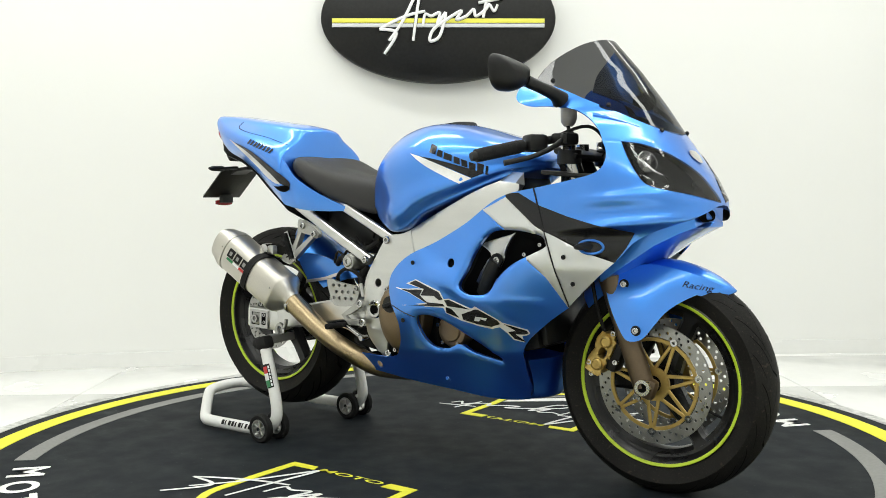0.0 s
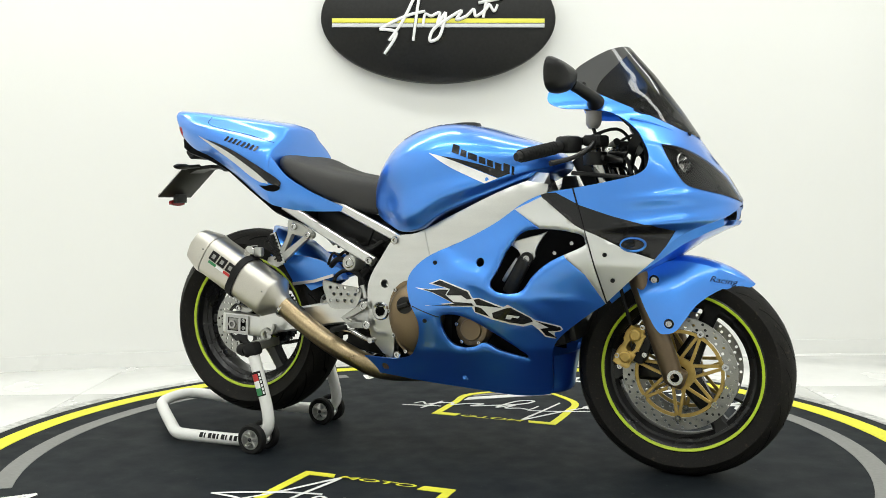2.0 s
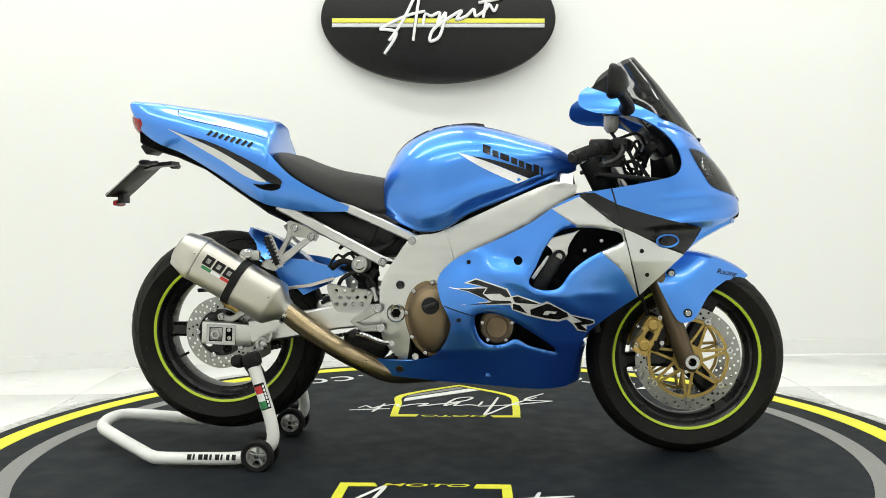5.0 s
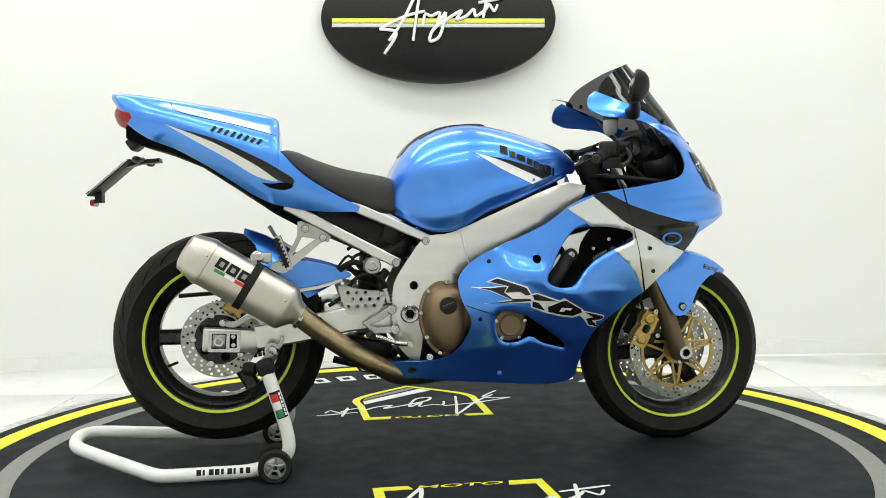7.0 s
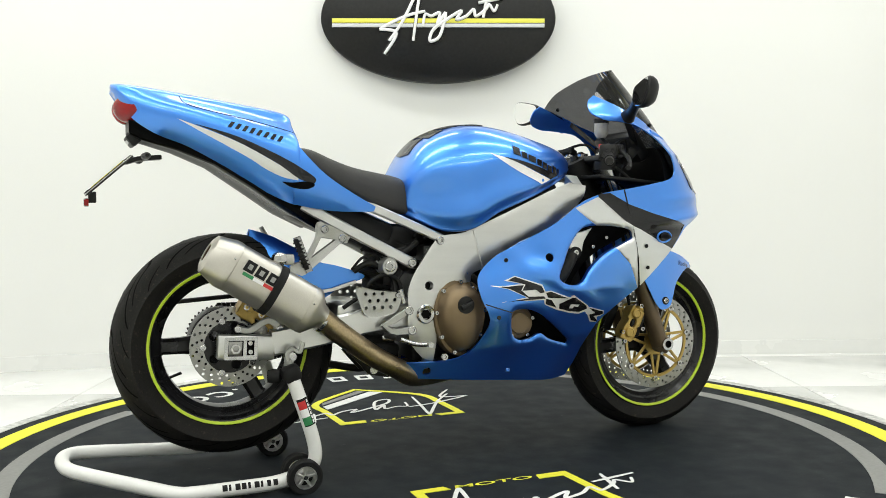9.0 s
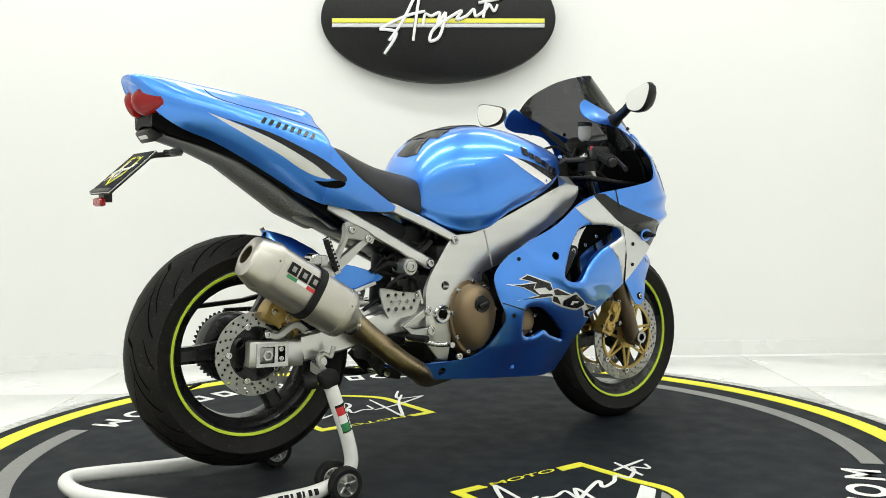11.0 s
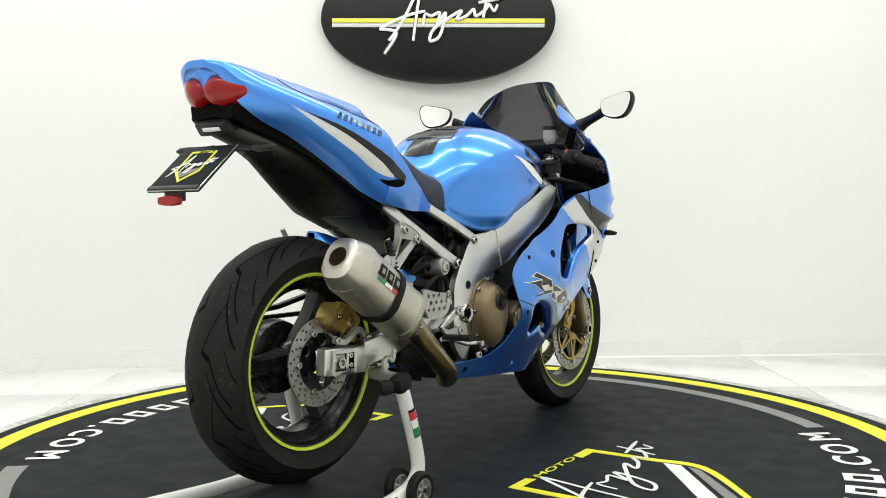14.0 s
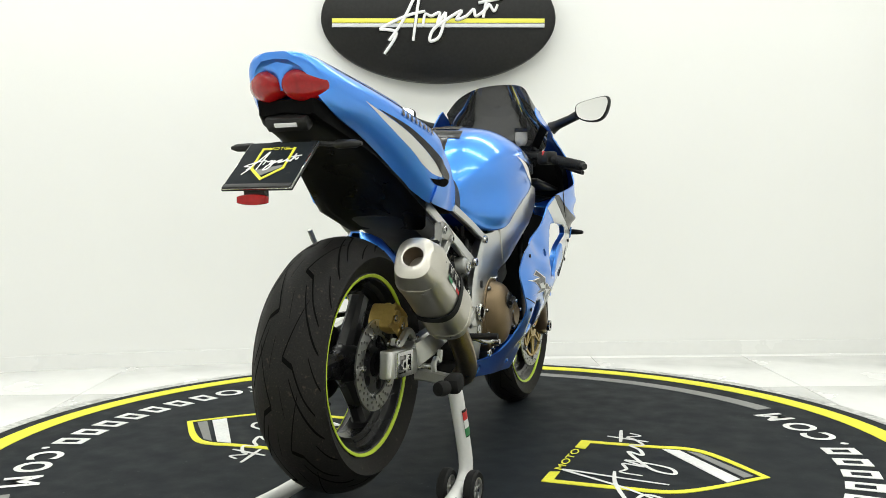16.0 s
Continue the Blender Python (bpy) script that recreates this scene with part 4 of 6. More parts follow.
for pts, r in (([(-0.04, -0.150, 0.565), (0.01, -0.158, 0.560), (0.05, -0.150, 0.535), (0.06, -0.135, 0.49)], 0.011),
               ([(-0.05, -0.135, 0.60), (0.0, -0.150, 0.588), (0.06, -0.152, 0.572), (0.10, -0.140, 0.55)], 0.007),
               ([(0.02, -0.155, 0.545), (0.03, -0.165, 0.515), (0.05, -0.160, 0.48)], 0.006)):
    hose = part("coolant_hose", tube(pts, r, 12, smooth=6), SOFT, bike, "black coolant hose")
    part("hose_clip", tube([Vector(pts[1]) + Vector((-0.004, 0, 0)), Vector(pts[1]) + Vector((0.004, 0, 0))], r + 0.0015, 14), CHROME, hose, "steel hose clip")
for y in (-0.045, 0.045):
    part("linkage_arm", tube([(-0.30, y, 0.335), (-0.25, y, 0.275), (-0.19, y, 0.262)], 0, flat=(0.014, 0.030)), DARK, bike, "dark suspension linkage arm")
part("linkage_pivot", tube([(-0.245, -0.065, 0.276), (-0.245, 0.065, 0.276)], 0.012, 14), CHROME, bike, "bright linkage pivot bolt")
part("linkage_plate", block((0.14, 0.12, 0.06), pose(-0.23, 0, 0.33, 0, 10, 0), 0.015), DARK, bike, "dark suspension linkage")
part("side_stand", tube([(-0.10, 0.10, 0.32), (-0.20, 0.13, 0.25), (-0.33, 0.14, 0.27)], 0.012, 10, smooth=4), DARK, bike, "folded dark side stand")
part("side_cylinder", tube([(-0.19, -0.145, 0.52), (-0.178, -0.145, 0.48)], 0.010, 12), CHROME, bike, "brake master cylinder")

# clutch cover on the right, generator cover opposite
cl = [(-0.015 + 0.083 * math.cos(a) + 0.006 * math.sin(2 * a), 0.430 + 0.116 * math.sin(a)) for a in [2 * math.pi * i / 36 for i in range(36)]]
for s in (-1, 1):
    def inset(k, loop=cl):
        return [(-0.010 + (x + 0.015) * k, 0.432 + (z - 0.432) * k) for x, z in loop]
    rings = []
    for k, y in ((1.0, 0.12), (1.0, 0.160), (0.97, 0.166), (0.88, 0.167), (0.85, 0.174), (0.81, 0.188), (0.74, 0.200), (0.63, 0.209), (0.48, 0.215), (0.28, 0.219), (0.08, 0.220)):
        rings.append([(x, s * y, z) for x, z in inset(k)])
    cov = part("clutch_cover", loft(rings), BRONZE, bike, "bronze painted clutch cover")
    for k in range(9):
        x, z = inset(0.915)[k * 4 + 1]
        part("cover_bolt", bolt_bm(x, s * 0.169, z, 0.0065, 0.008, s), CHROME, cov)
    part("oil_filler", tube([(-0.030, s * 0.226, 0.466), (0.004, s * 0.226, 0.478)], 0, flat=(0.014, 0.013)), BLACKP, cov, "black oil filler cap")
    part("filler_disc", revolve([(0.0001, 0), (0.026, 0), (0.024, s * 0.005), (0.0001, s * 0.006)], 24, pose(-0.013, s * 0.217, 0.472), closed=False), BLACKP, cov)
    g = revolve([(0.0001, s * 0.010), (0.030, s * 0.010), (0.033, s * 0.004), (0.046, s * 0.002), (0.052, -s * 0.01), (0.052, -s * 0.06), (0.0001, -s * 0.06)], 30, pose(0.178, s * 0.172, 0.405), closed=False)
    gen = part("pickup_cover", g, BRONZE, bike, "bronze engine side cover")
    for k in range(5):
        part("cover_bolt", bolt_bm(0.178 + 0.045 * math.cos(k * 1.2566 + 0.3), s * 0.176, 0.405 + 0.045 * math.sin(k * 1.2566 + 0.3), 0.006, 0.008, s), CHROME, gen)
part("engine_bolt", bolt_bm(-0.062, -0.166, 0.318, 0.011, 0.008), CHROME, bike)
part("sump_plate", block((0.10, 0.20, 0.09), pose(-0.09, 0, 0.34), 0.02), DARK, bike, "dark lower crankcase")
part("shift_shaft_guard", block((0.05, 0.26, 0.07), pose(-0.10, 0, 0.335), 0.01), DARK, bike)

# exhaust
A0, A1 = Vector((-0.737, -0.222, 0.643)), Vector((-0.463, -0.205, 0.474))
ax = (A1 - A0).normalized()
e1 = ax.cross(Vector((0, 1, 0))).normalized()
e2 = Vector((0, 1, 0))


def can_ring(f, rz, ry):
    c = A0.lerp(A1, f)
    flat = 0.72 if rz > 0.05 else 1.0
    def bulge(v):
        return math.copysign(abs(v) ** flat, v)
    return [c + e1 * rz * bulge(math.cos(a)) + e2 * ry * bulge(math.sin(a)) for a in [2 * math.pi * (i + 0.5) / 48 for i in range(48)]]


can = part("silencer", loft([can_ring(f, z, y) for f, z, y in ((0.13, 0.065, 0.057), (0.13, 0.066, 0.058), (0.5, 0.0665, 0.059), (0.955, 0.0665, 0.059), (0.96, 0.065, 0.057))]), STEEL, bike, "satin steel oval exhaust silencer")
part("rear_cone", loft([can_ring(f, z, y) for f, z, y in ((0.02, 0.025, 0.025), (-0.025, 0.025, 0.025), (-0.028, 0.029, 0.029), (-0.022, 0.040, 0.038), (0.0, 0.053, 0.046), (0.155, 0.0675, 0.0605), (0.20, 0.0675, 0.0605), (0.205, 0.066, 0.058))], cap=False), STEEL, can, "steel end cone")
part("exhaust_mouth", loft([can_ring(f, z, z) for f, z in ((-0.018, 0.0248), (0.20, 0.0248), (0.20, 0.001))], cap=False), FORK, can, "dark bronze exhaust outlet")
part("front_cone", loft([can_ring(f, z, y) for f, z, y in ((0.90, 0.0675, 0.0605), (0.945, 0.0675, 0.0605), (0.975, 0.066, 0.0575), (1.06, 0.038, 0.035), (1.11, 0.031, 0.031))]), STEEL, can, "steel front cone")
part("mounting_strap", loft([can_ring(f, z, y) for f, z, y in ((0.555, 0.0675, 0.060), (0.555, 0.071, 0.0635), (0.625, 0.071, 0.0635), (0.625, 0.0675, 0.060))], cap=False), SOFT, can, "black rubber-edged strap")
lug = A0.lerp(A1, 0.585) + e1 * -0.075
lug = lug if lug.z > A0.lerp(A1, 0.585).z else A0.lerp(A1, 0.585) + e1 * 0.075
part("strap_lug", block((0.03, 0.022, 0.03), Matrix.Translation(lug + Vector((0.012, 0.01, 0.012))), 0.006), CAST, can)
part("strap_bolt", revolve([(0.0001, 0.03), (0.018, 0.03), (0.018, -0.004), (0.012, -0.008), (0.0001, -0.008)], 20, pose(-0.550, -0.212, 0.622), closed=False), CHROME, can)
for f in (0.17, 0.925):
    for k in range(8):
        a = 2 * math.pi * k / 8 + 0.3
        p = A0.lerp(A1, f) + e1 * 0.067 * math.cos(a) + e2 * 0.060 * math.sin(a)
        rv = bmesh.new()
        bmesh.ops.create_uvsphere(rv, u_segments=8, v_segments=5, radius=0.0038, matrix=Matrix.Translation(p))
        part("rivet", rv, CHROME, can)
p0 = A0.lerp(A1, 1.08)
part("link_pipe", tube([p0, (-0.40, -0.196, 0.425), (-0.335, -0.187, 0.375), (-0.27, -0.172, 0.330), (-0.20, -0.148, 0.290), (-0.15, -0.115, 0.262), (-0.08, -0.06, 0.25), (0.05, 0, 0.25)], [0.031, 0.031, 0.030, 0.030, 0.031, 0.033, 0.033], 20, smooth=5), PIPE, bike, "bronze heat-tinted exhaust link pipe")
for dx in (0, 0.022):
    part("pipe_spring", tube([(-0.452 + dx, -0.205 + dx, 0.490 - dx * 0.6), (-0.405 + dx, -0.195 + dx, 0.452 - dx * 0.6)], 0.0045, 8), DARK, bike, "dark exhaust spring")
part("pipe_clamp", tube([(-0.44, -0.2005, 0.452), (-0.432, -0.200, 0.447)], 0.0335, 20), CHROME, bike)
part("collector", block((0.14, 0.09, 0.05), pose(-0.10, -0.05, 0.275, 0, 0, 15), 0.02), DARK, bike, "dark exhaust collector box")
ct = bvh_of(can)
ux = Vector((ax.x, ax.z)).normalized()
uz = Vector((-ux.y, ux.x))


def can_xy(u, v):
    c = A0.lerp(A1, 0.0)
    p = Vector((c.x, c.z)) + ux * u + uz * v
    return (p.x, p.y)


for i in range(3):
    u0 = 0.085 + i * 0.034
    decal("brand_block", [[can_xy(u0, 0.006), can_xy(u0 + 0.029, 0.006), can_xy(u0 + 0.031, 0.036), can_xy(u0 + 0.002, 0.036)]], ct, SOFT, can, "dark plain badge block", lift=0.002)
    decal("brand_block", [[can_xy(u0 + 0.009, 0.014), can_xy(u0 + 0.021, 0.014), can_xy(u0 + 0.022, 0.028), can_xy(u0 + 0.010, 0.028)]], ct, DISC, can, lift=0.003)
for i, m in enumerate((GREEN, WHITES, REDP)):
    u0 = 0.090 + i * 0.031
    decal("badge_stripe", [[can_xy(u0, -0.006), can_xy(u0 + 0.031, -0.006), can_xy(u0 + 0.031, 0.003), can_xy(u0, 0.003)]], ct, m, can, ("green", "white", "red")[i] + " badge stripe", lift=0.002)


# ---- bodywork ----
SIDE_L = catmull([(0.014, 0.558), (0.071, 0.614), (0.176, 0.660), (0.274, 0.708), (0.356, 0.763), (0.422, 0.790), (0.500, 0.803),
                  (0.529, 0.696), (0.578, 0.497), (0.512, 0.452), (0.437, 0.388), (0.412, 0.325), (0.402, 0.26), (0.385, 0.216),
                  (0.32, 0.212), (0.185, 0.224), (0.018, 0.240), (-0.082, 0.250), (-0.156, 0.257), (-0.187, 0.307),
                  (-0.081, 0.305), (-0.015, 0.318), (0.025, 0.360), (0.046, 0.412), (0.042, 0.445), (0.018, 0.497)], 5, True, sharp=(6, 8, 13, 18, 19))
SIDE_W = rbf([(0.24, 0.60, 0.264), (0.071, 0.436, 0.262), (0.05, 0.53, 0.262), (0.016, 0.559, 0.244), (0.568, 0.616, 0.249), (0.596, 0.536, 0.222),
              (0.50, 0.78, 0.253), (0.527, 0.662, 0.259), (0.423, 0.358, 0.176), (0.149, 0.257, 0.152), (-0.185, 0.295, 0.155), (-0.10, 0.258, 0.145),
              (0.395, 0.22, 0.085), (0.25, 0.36, 0.205), (0.12, 0.36, 0.225), (0.40, 0.55, 0.256), (0.35, 0.74, 0.243), (0.17, 0.655, 0.238), (0.28, 0.22, 0.13), (0.50, 0.50, 0.226), (0.30, 0.46, 0.250)])
OPEN_L = catmull([(0.314, 0.637), (0.289, 0.586), (0.269, 0.545), (0.290, 0.524), (0.330, 0.520), (0.358, 0.530), (0.387, 0.569), (0.436, 0.609), (0.522, 0.648), (0.531, 0.662), (0.515, 0.682), (0.437, 0.694), (0.360, 0.687)], 5, True)
EYE_L = catmull([(0.116, 0.445), (0.142, 0.456), (0.191, 0.448), (0.248, 0.416), (0.338, 0.349), (0.345, 0.330), (0.272, 0.352), (0.232, 0.374), (0.195, 0.360), (0.15, 0.362), (0.124, 0.392)], 5, True, sharp=(5,))
SILVER_L = [(0.335, 0.748), (0.413, 0.782), (0.504, 0.712), (0.60, 0.655), (0.60, 0.46), (0.579, 0.492), (0.529, 0.574), (0.479, 0.618), (0.413, 0.690)]
BLACK_L = [(0.410, 0.790), (0.452, 0.792), (0.520, 0.757), (0.600, 0.730), (0.600, 0.655), (0.504, 0.706), (0.413, 0.780)]


def smooth01(v):
    v = max(0.0, min(1.0, v))
    return v * v * (3 - 2 * v)


def side_y(x, z):
    w = SIDE_W(x, z)
    # scoop that leads into the large opening, and the crease under it
    d = ((x - 0.20) * 0.45 + (z - 0.575) * 0.89)
    w += 0.006 * math.exp(-(d / 0.026) ** 2) * smooth01((x - 0.05) / 0.1) * smooth01((0.46 - x) / 0.1)
    w -= 0.006 * math.exp(-(((x - 0.20) / 0.09) ** 2 + ((z - 0.605) / 0.028) ** 2))
    d = z - (0.514 + 0.30 * max(0.0, 0.322 - x) - 0.06 * max(0.0, x - 0.322))
    w += 0.0045 * math.exp(-abs(d) / 0.012) * smooth01((x - 0.10) / 0.1) * smooth01((0.54 - x) / 0.06)
    # belly crease
    w += 0.004 * math.exp(-((z - (0.345 + 0.05 * (x - 0.1))) / 0.018) ** 2)
    return w


# angular flank badge: one silver silhouette with black slashes on it
BADGE_L = [(0.086, 0.542), (0.121, 0.555), (0.209, 0.526), (0.22, 0.505), (0.238, 0.507), (0.306, 0.483), (0.319, 0.49), (0.379, 0.455), (0.387, 0.448), (0.454, 0.431), (0.458, 0.421), (0.446, 0.414), (0.425, 0.412), (0.451, 0.388), (0.407, 0.399), (0.392, 0.42), (0.376, 0.434), (0.353, 0.428), (0.316, 0.434), (0.266, 0.447), (0.222, 0.465), (0.216, 0.48), (0.074, 0.48), (0.158, 0.491), (0.096, 0.518), (0.042, 0.529), (0.145, 0.53)]
BADGE_BARS = (
    [(0.098, 0.543), (0.121, 0.552), (0.205, 0.523), (0.217, 0.503), (0.203, 0.501), (0.187, 0.512), (0.142, 0.511), (0.153, 0.529)],
    [(0.067, 0.526), (0.148, 0.527), (0.139, 0.512), (0.163, 0.493), (0.216, 0.491), (0.222, 0.484), (0.096, 0.481), (0.166, 0.488), (0.102, 0.518)],
    [(0.222, 0.501), (0.238, 0.504), (0.301, 0.48), (0.253, 0.484), (0.23, 0.486)],
    [(0.224, 0.483), (0.243, 0.478), (0.264, 0.454), (0.224, 0.467)],
    [(0.272, 0.465), (0.316, 0.481), (0.327, 0.481), (0.376, 0.453), (0.381, 0.443), (0.353, 0.434), (0.316, 0.439), (0.274, 0.45)],
    [(0.388, 0.445), (0.451, 0.428), (0.454, 0.421), (0.443, 0.417), (0.417, 0.416), (0.441, 0.395), (0.41, 0.403), (0.397, 0.422), (0.42, 0.426)])

fair = {}
for s in (-1, 1):
    pts, tris, zone = fill2d(SIDE_L, [OPEN_L, EYE_L, circle(0.239, 0.604, 0.0125, 20), circle(-0.112, 0.276, 0.0125, 18)], [SILVER_L, BLACK_L], 0.010)
    rims = [np.array(OPEN_L), np.array(EYE_L)]
    out = []
    for x, z in pts:
        w = side_y(x, z)
        for k, L in enumerate(rims):
            dist = np.min(np.hypot(L[:, 0] - x, L[:, 1] - z))
            w -= (0.009, 0.007)[k] * max(0, 1 - dist / 0.013) ** 2
        out.append((x, s * w, z))
    bm = thicken(surface(out, tris, zone), 0.005)
    fair[s] = part("side_fairing", bm, [BLUE, SILVER, GLOSS_BLACK], bike, "blue side fairing with silver and black slash", 60)
    for L, dep, nm in ((OPEN_L, 0.018, "vent_duct"), (EYE_L, 0.012, "vent_lip")):
        rings = []
        for k, g in ((1.0, 0.0), (1.01, 0.35), (1.03, 1.0)):
            cx, cz = np.mean([p[0] for p in L]), np.mean([p[1] for p in L])
            rings.append([(cx + (x - cx) * k, s * (side_y(x, z) - 0.0095 - dep * g), cz + (z - cz) * k) for x, z in L])
        part(nm, loft(rings, cap=False), BLUE, fair[s])
    ft = bvh_of(fair[s])
    # added black sheet: gives the lower opening its shaded depth
    eyeb = [(0.10, 0.47), (0.20, 0.465), (0.262, 0.43), (0.37, 0.36), (0.37, 0.315), (0.20, 0.335), (0.10, 0.36)]
    p3, t3, _ = fill2d(eyeb, (), (), 0.03)
    part("vent_dark_sheet", surface([(x, s * 0.135, z) for x, z in p3], t3), RECESS_BLACK, fair[s], "added black sheet that darkens the gap round the side cover")
    line = [ft.ray_cast(Vector((x, s, z)), Vector((0, -s, 0)))[0] for x, z in catmull([(0.030, 0.476), (0.07, 0.462), (0.114, 0.448)], 5)]
    part("fairing_seam", tube([p + Vector((0, s * 0.0003, 0)) for p in line if p], 0.0016, 6), GLOSS_BLACK, fair[s], "dark panel seam")
    # a second added sheet, black in place of shade inside the large vent
    back = [(0.40 + (x - 0.40) * 1.30, 0.61 + (z - 0.61) * 1.35) for x, z in OPEN_L]
    p3, t3, _ = fill2d(back, (), (), 0.03)
    part("vent_dark_sheet", surface([(x, s * (side_y(x, z) - 0.085), z) for x, z in p3], t3), RECESS_BLACK, fair[s], "added black sheet that darkens the vent")
    # plain angular badge blocks with silver rims
    decal("badge_rim", [BADGE_L], ft, BADGE, fair[s], "silver edge of the angular badge", s, 0.0016, 0.012)
    for lp in BADGE_BARS:
        decal("badge_bar", [lp], ft, GLOSS_BLACK, fair[s], "black angular badge bar", s, 0.0026, 0.012)
    decal("badge_chip", [[(0.314, 0.461), (0.348, 0.458), (0.342, 0.451), (0.327, 0.454), (0.322, 0.448), (0.308, 0.449)]], ft, BADGE, fair[s], "silver chip in the badge", s, 0.0036, 0.012)
    for x, z in ((0.071, 0.436), (0.568, 0.616), (0.596 - 0.03, 0.556), (0.423, 0.358), (0.149, 0.262), (0.10, 0.600)):
        hit = ft.ray_cast(Vector((x, s, z)), Vector((0, -s, 0)))[0]
        if hit:
            part("fairing_screw", bolt_bm(x, hit.y, z, 0.0062, 0.003, s), SOFT if z > 0.4 else BLUE, fair[s])
    arm = catmull([(0.306, 0.652), (0.334, 0.664), (0.411, 0.684), (0.386, 0.647), (0.376, 0.612), (0.357, 0.590), (0.340, 0.598), (0.335, 0.631)], 4, True, sharp=(0, 2))
    part("duct_bracket", prism(arm, [], s * 0.198, s * 0.205, bevel=0.002), ALU, fair[s], "bare aluminium bracket in the vent")
    part("bracket_bush", revolve([(0.009, 0), (0.019, 0), (0.018, s * 0.008), (0.010, s * 0.008)], 24, pose(0.356, s * 0.205, 0.612)), SOFT, fair[s], "black rubber bush")
    part("bracket_bolt", bolt_bm(0.356, s * 0.205, 0.612, 0.011, 0.007, s), CHROME, fair[s])
    part("bracket_blade", tube([(0.327, s * 0.198, 0.611), (0.300, s * 0.195, 0.575), (0.282, s * 0.190, 0.548)], 0, flat=(0.005, 0.010)), ALU, fair[s])
    for x, z in ((0.478, 0.655), (0.430, 0.628)):
        part("vent_clip", bolt_bm(x, s * 0.185, z, 0.006, 0.005, s), CHROME, fair[s])
    part("vent_hose", tube([(0.35, s * 0.20, 0.61), (0.325, s * 0.20, 0.565), (0.30, s * 0.19, 0.52)], 0.020, 14, smooth=4), DARK, fair[s], "dark coolant hose")

# belly pan under the engine
rings = []
for x, w, z in ((-0.15, 0.135, 0.262), (-0.08, 0.140, 0.256), (0.018, 0.142, 0.246), (0.185, 0.137, 0.230), (0.32, 0.108, 0.217), (0.385, 0.078, 0.219), (0.40, 0.07, 0.25)):
    rings.append([(x, w * t, z - 0.010 * (1 - abs(t) ** 2)) for t in (-1, -0.7, -0.35, 0, 0.35, 0.7, 1)] + [(x, w * t, z + 0.006) for t in (1, 0, -1)])
part("belly_pan", loft(rings), BLUE, bike, "blue belly pan")
rings = []
for z, w, x in ((0.216, 0.080, 0.418), (0.226, 0.084, 0.430), (0.26, 0.090, 0.434), (0.30, 0.112, 0.440), (0.335, 0.140, 0.448)):
    rings.append([(x - 0.036 * abs(t) ** 2, w * t, z) for t in (-1, -0.8, -0.5, -0.2, 0.2, 0.5, 0.8, 1)])
part("belly_nose", thicken(loft(catmull_rings(rings, 3), cap=False, closed=False), 0.004), BLUE, bike, "blue rounded front of the belly pan", 60)
part("belly_slot", block((0.016, 0.004, 0.018), pose(0.150, -0.153, 0.262), 0.002), BLUE, bike)


# upper cowl
def interp(tab, v):
    return float(np.interp(v, [t[0] for t in tab], [t[1] for t in tab]))


NOSE = [(0.45, 0.80), (0.62, 0.855), (0.69, 0.885), (0.725, 0.905), (0.767, 0.900), (0.83, 0.865), (0.901, 0.812), (0.96, 0.772), (1.017, 0.735), (1.114, 0.664), (1.198, 0.592)]
NLEN = [(0.45, 0.25), (0.62, 0.31), (0.69, 0.30), (0.80, 0.255), (0.86, 0.225), (0.914, 0.195), (0.96, 0.22), (1.0, 0.27), (1.07, 0.25), (1.2, 0.2)]
NWID = [(0.45, 0.205), (0.50, 0.216), (0.60, 0.247), (0.70, 0.256), (0.80, 0.258), (0.86, 0.258), (0.914, 0.252), (0.96, 0.235), (1.0, 0.215), (1.03, 0.206), (1.05, 0.193), (1.07, 0.182), (1.1, 0.172), (1.2, 0.16)]


def to_u(x, z):
    s = (interp(NOSE, z) - x) / interp(NLEN, z)
    return math.acos(max(-1, min(1, 1 - s))) if s < 1 else math.pi / 2 + (s - 1)


def from_u(u, z, lift=0.0):
    xn, L, W = interp(NOSE, z), interp(NLEN, z) + lift, interp(NWID, z) + lift
    fade = smooth01((u - 0.35) / 0.35) * smooth01((1.85 - u) / 0.9)
    ridge = fade * (0.007 * math.exp(-((z - 0.785 + 0.02 * (u - 0.8)) / 0.011) ** 2) - 0.007 * math.exp(-((z - 0.752 + 0.02 * (u - 0.8)) / 0.016) ** 2) + 0.013 * math.exp(-((z - 0.716 + 0.02 * (u - 0.8)) / 0.011) ** 2) - 0.006 * math.exp(-((z - 0.680) / 0.014) ** 2))
    W += ridge
    if u < math.pi / 2:
        return Vector((xn + lift - L * (1 - math.cos(u)), -W * math.sin(u), z))
    return Vector((xn + lift - L - (u - math.pi / 2) * L, -W + 0.02 * (u - math.pi / 2) ** 2, z))


US = 0.25
cowl_side = catmull([(0.500, 0.803), (0.529, 0.696), (0.580, 0.500), (0.66, 0.575), (0.715, 0.625), (0.755, 0.668), (0.800, 0.694)], 6, sharp=(0, 2, 6))
cowl_up = catmull([(0.790, 0.935), (0.725, 0.970), (0.659, 1.003), (0.60, 1.030), (0.543, 1.056), (0.441, 1.094), (0.418, 1.075), (0.416, 1.040), (0.457, 1.018), (0.523, 1.012), (0.590, 1.000), (0.648, 0.963), (0.681, 0.919), (0.695, 0.874), (0.673, 0.838), (0.590, 0.818), (0.500, 0.803)], 6, sharp=(0, 5, 16))
loopc = [(to_u(x, z) * US, z) for x, z in cowl_side]
loopc += [(0.30 * US, 0.738), (0.12 * US, 0.752), (0.0, 0.755)]
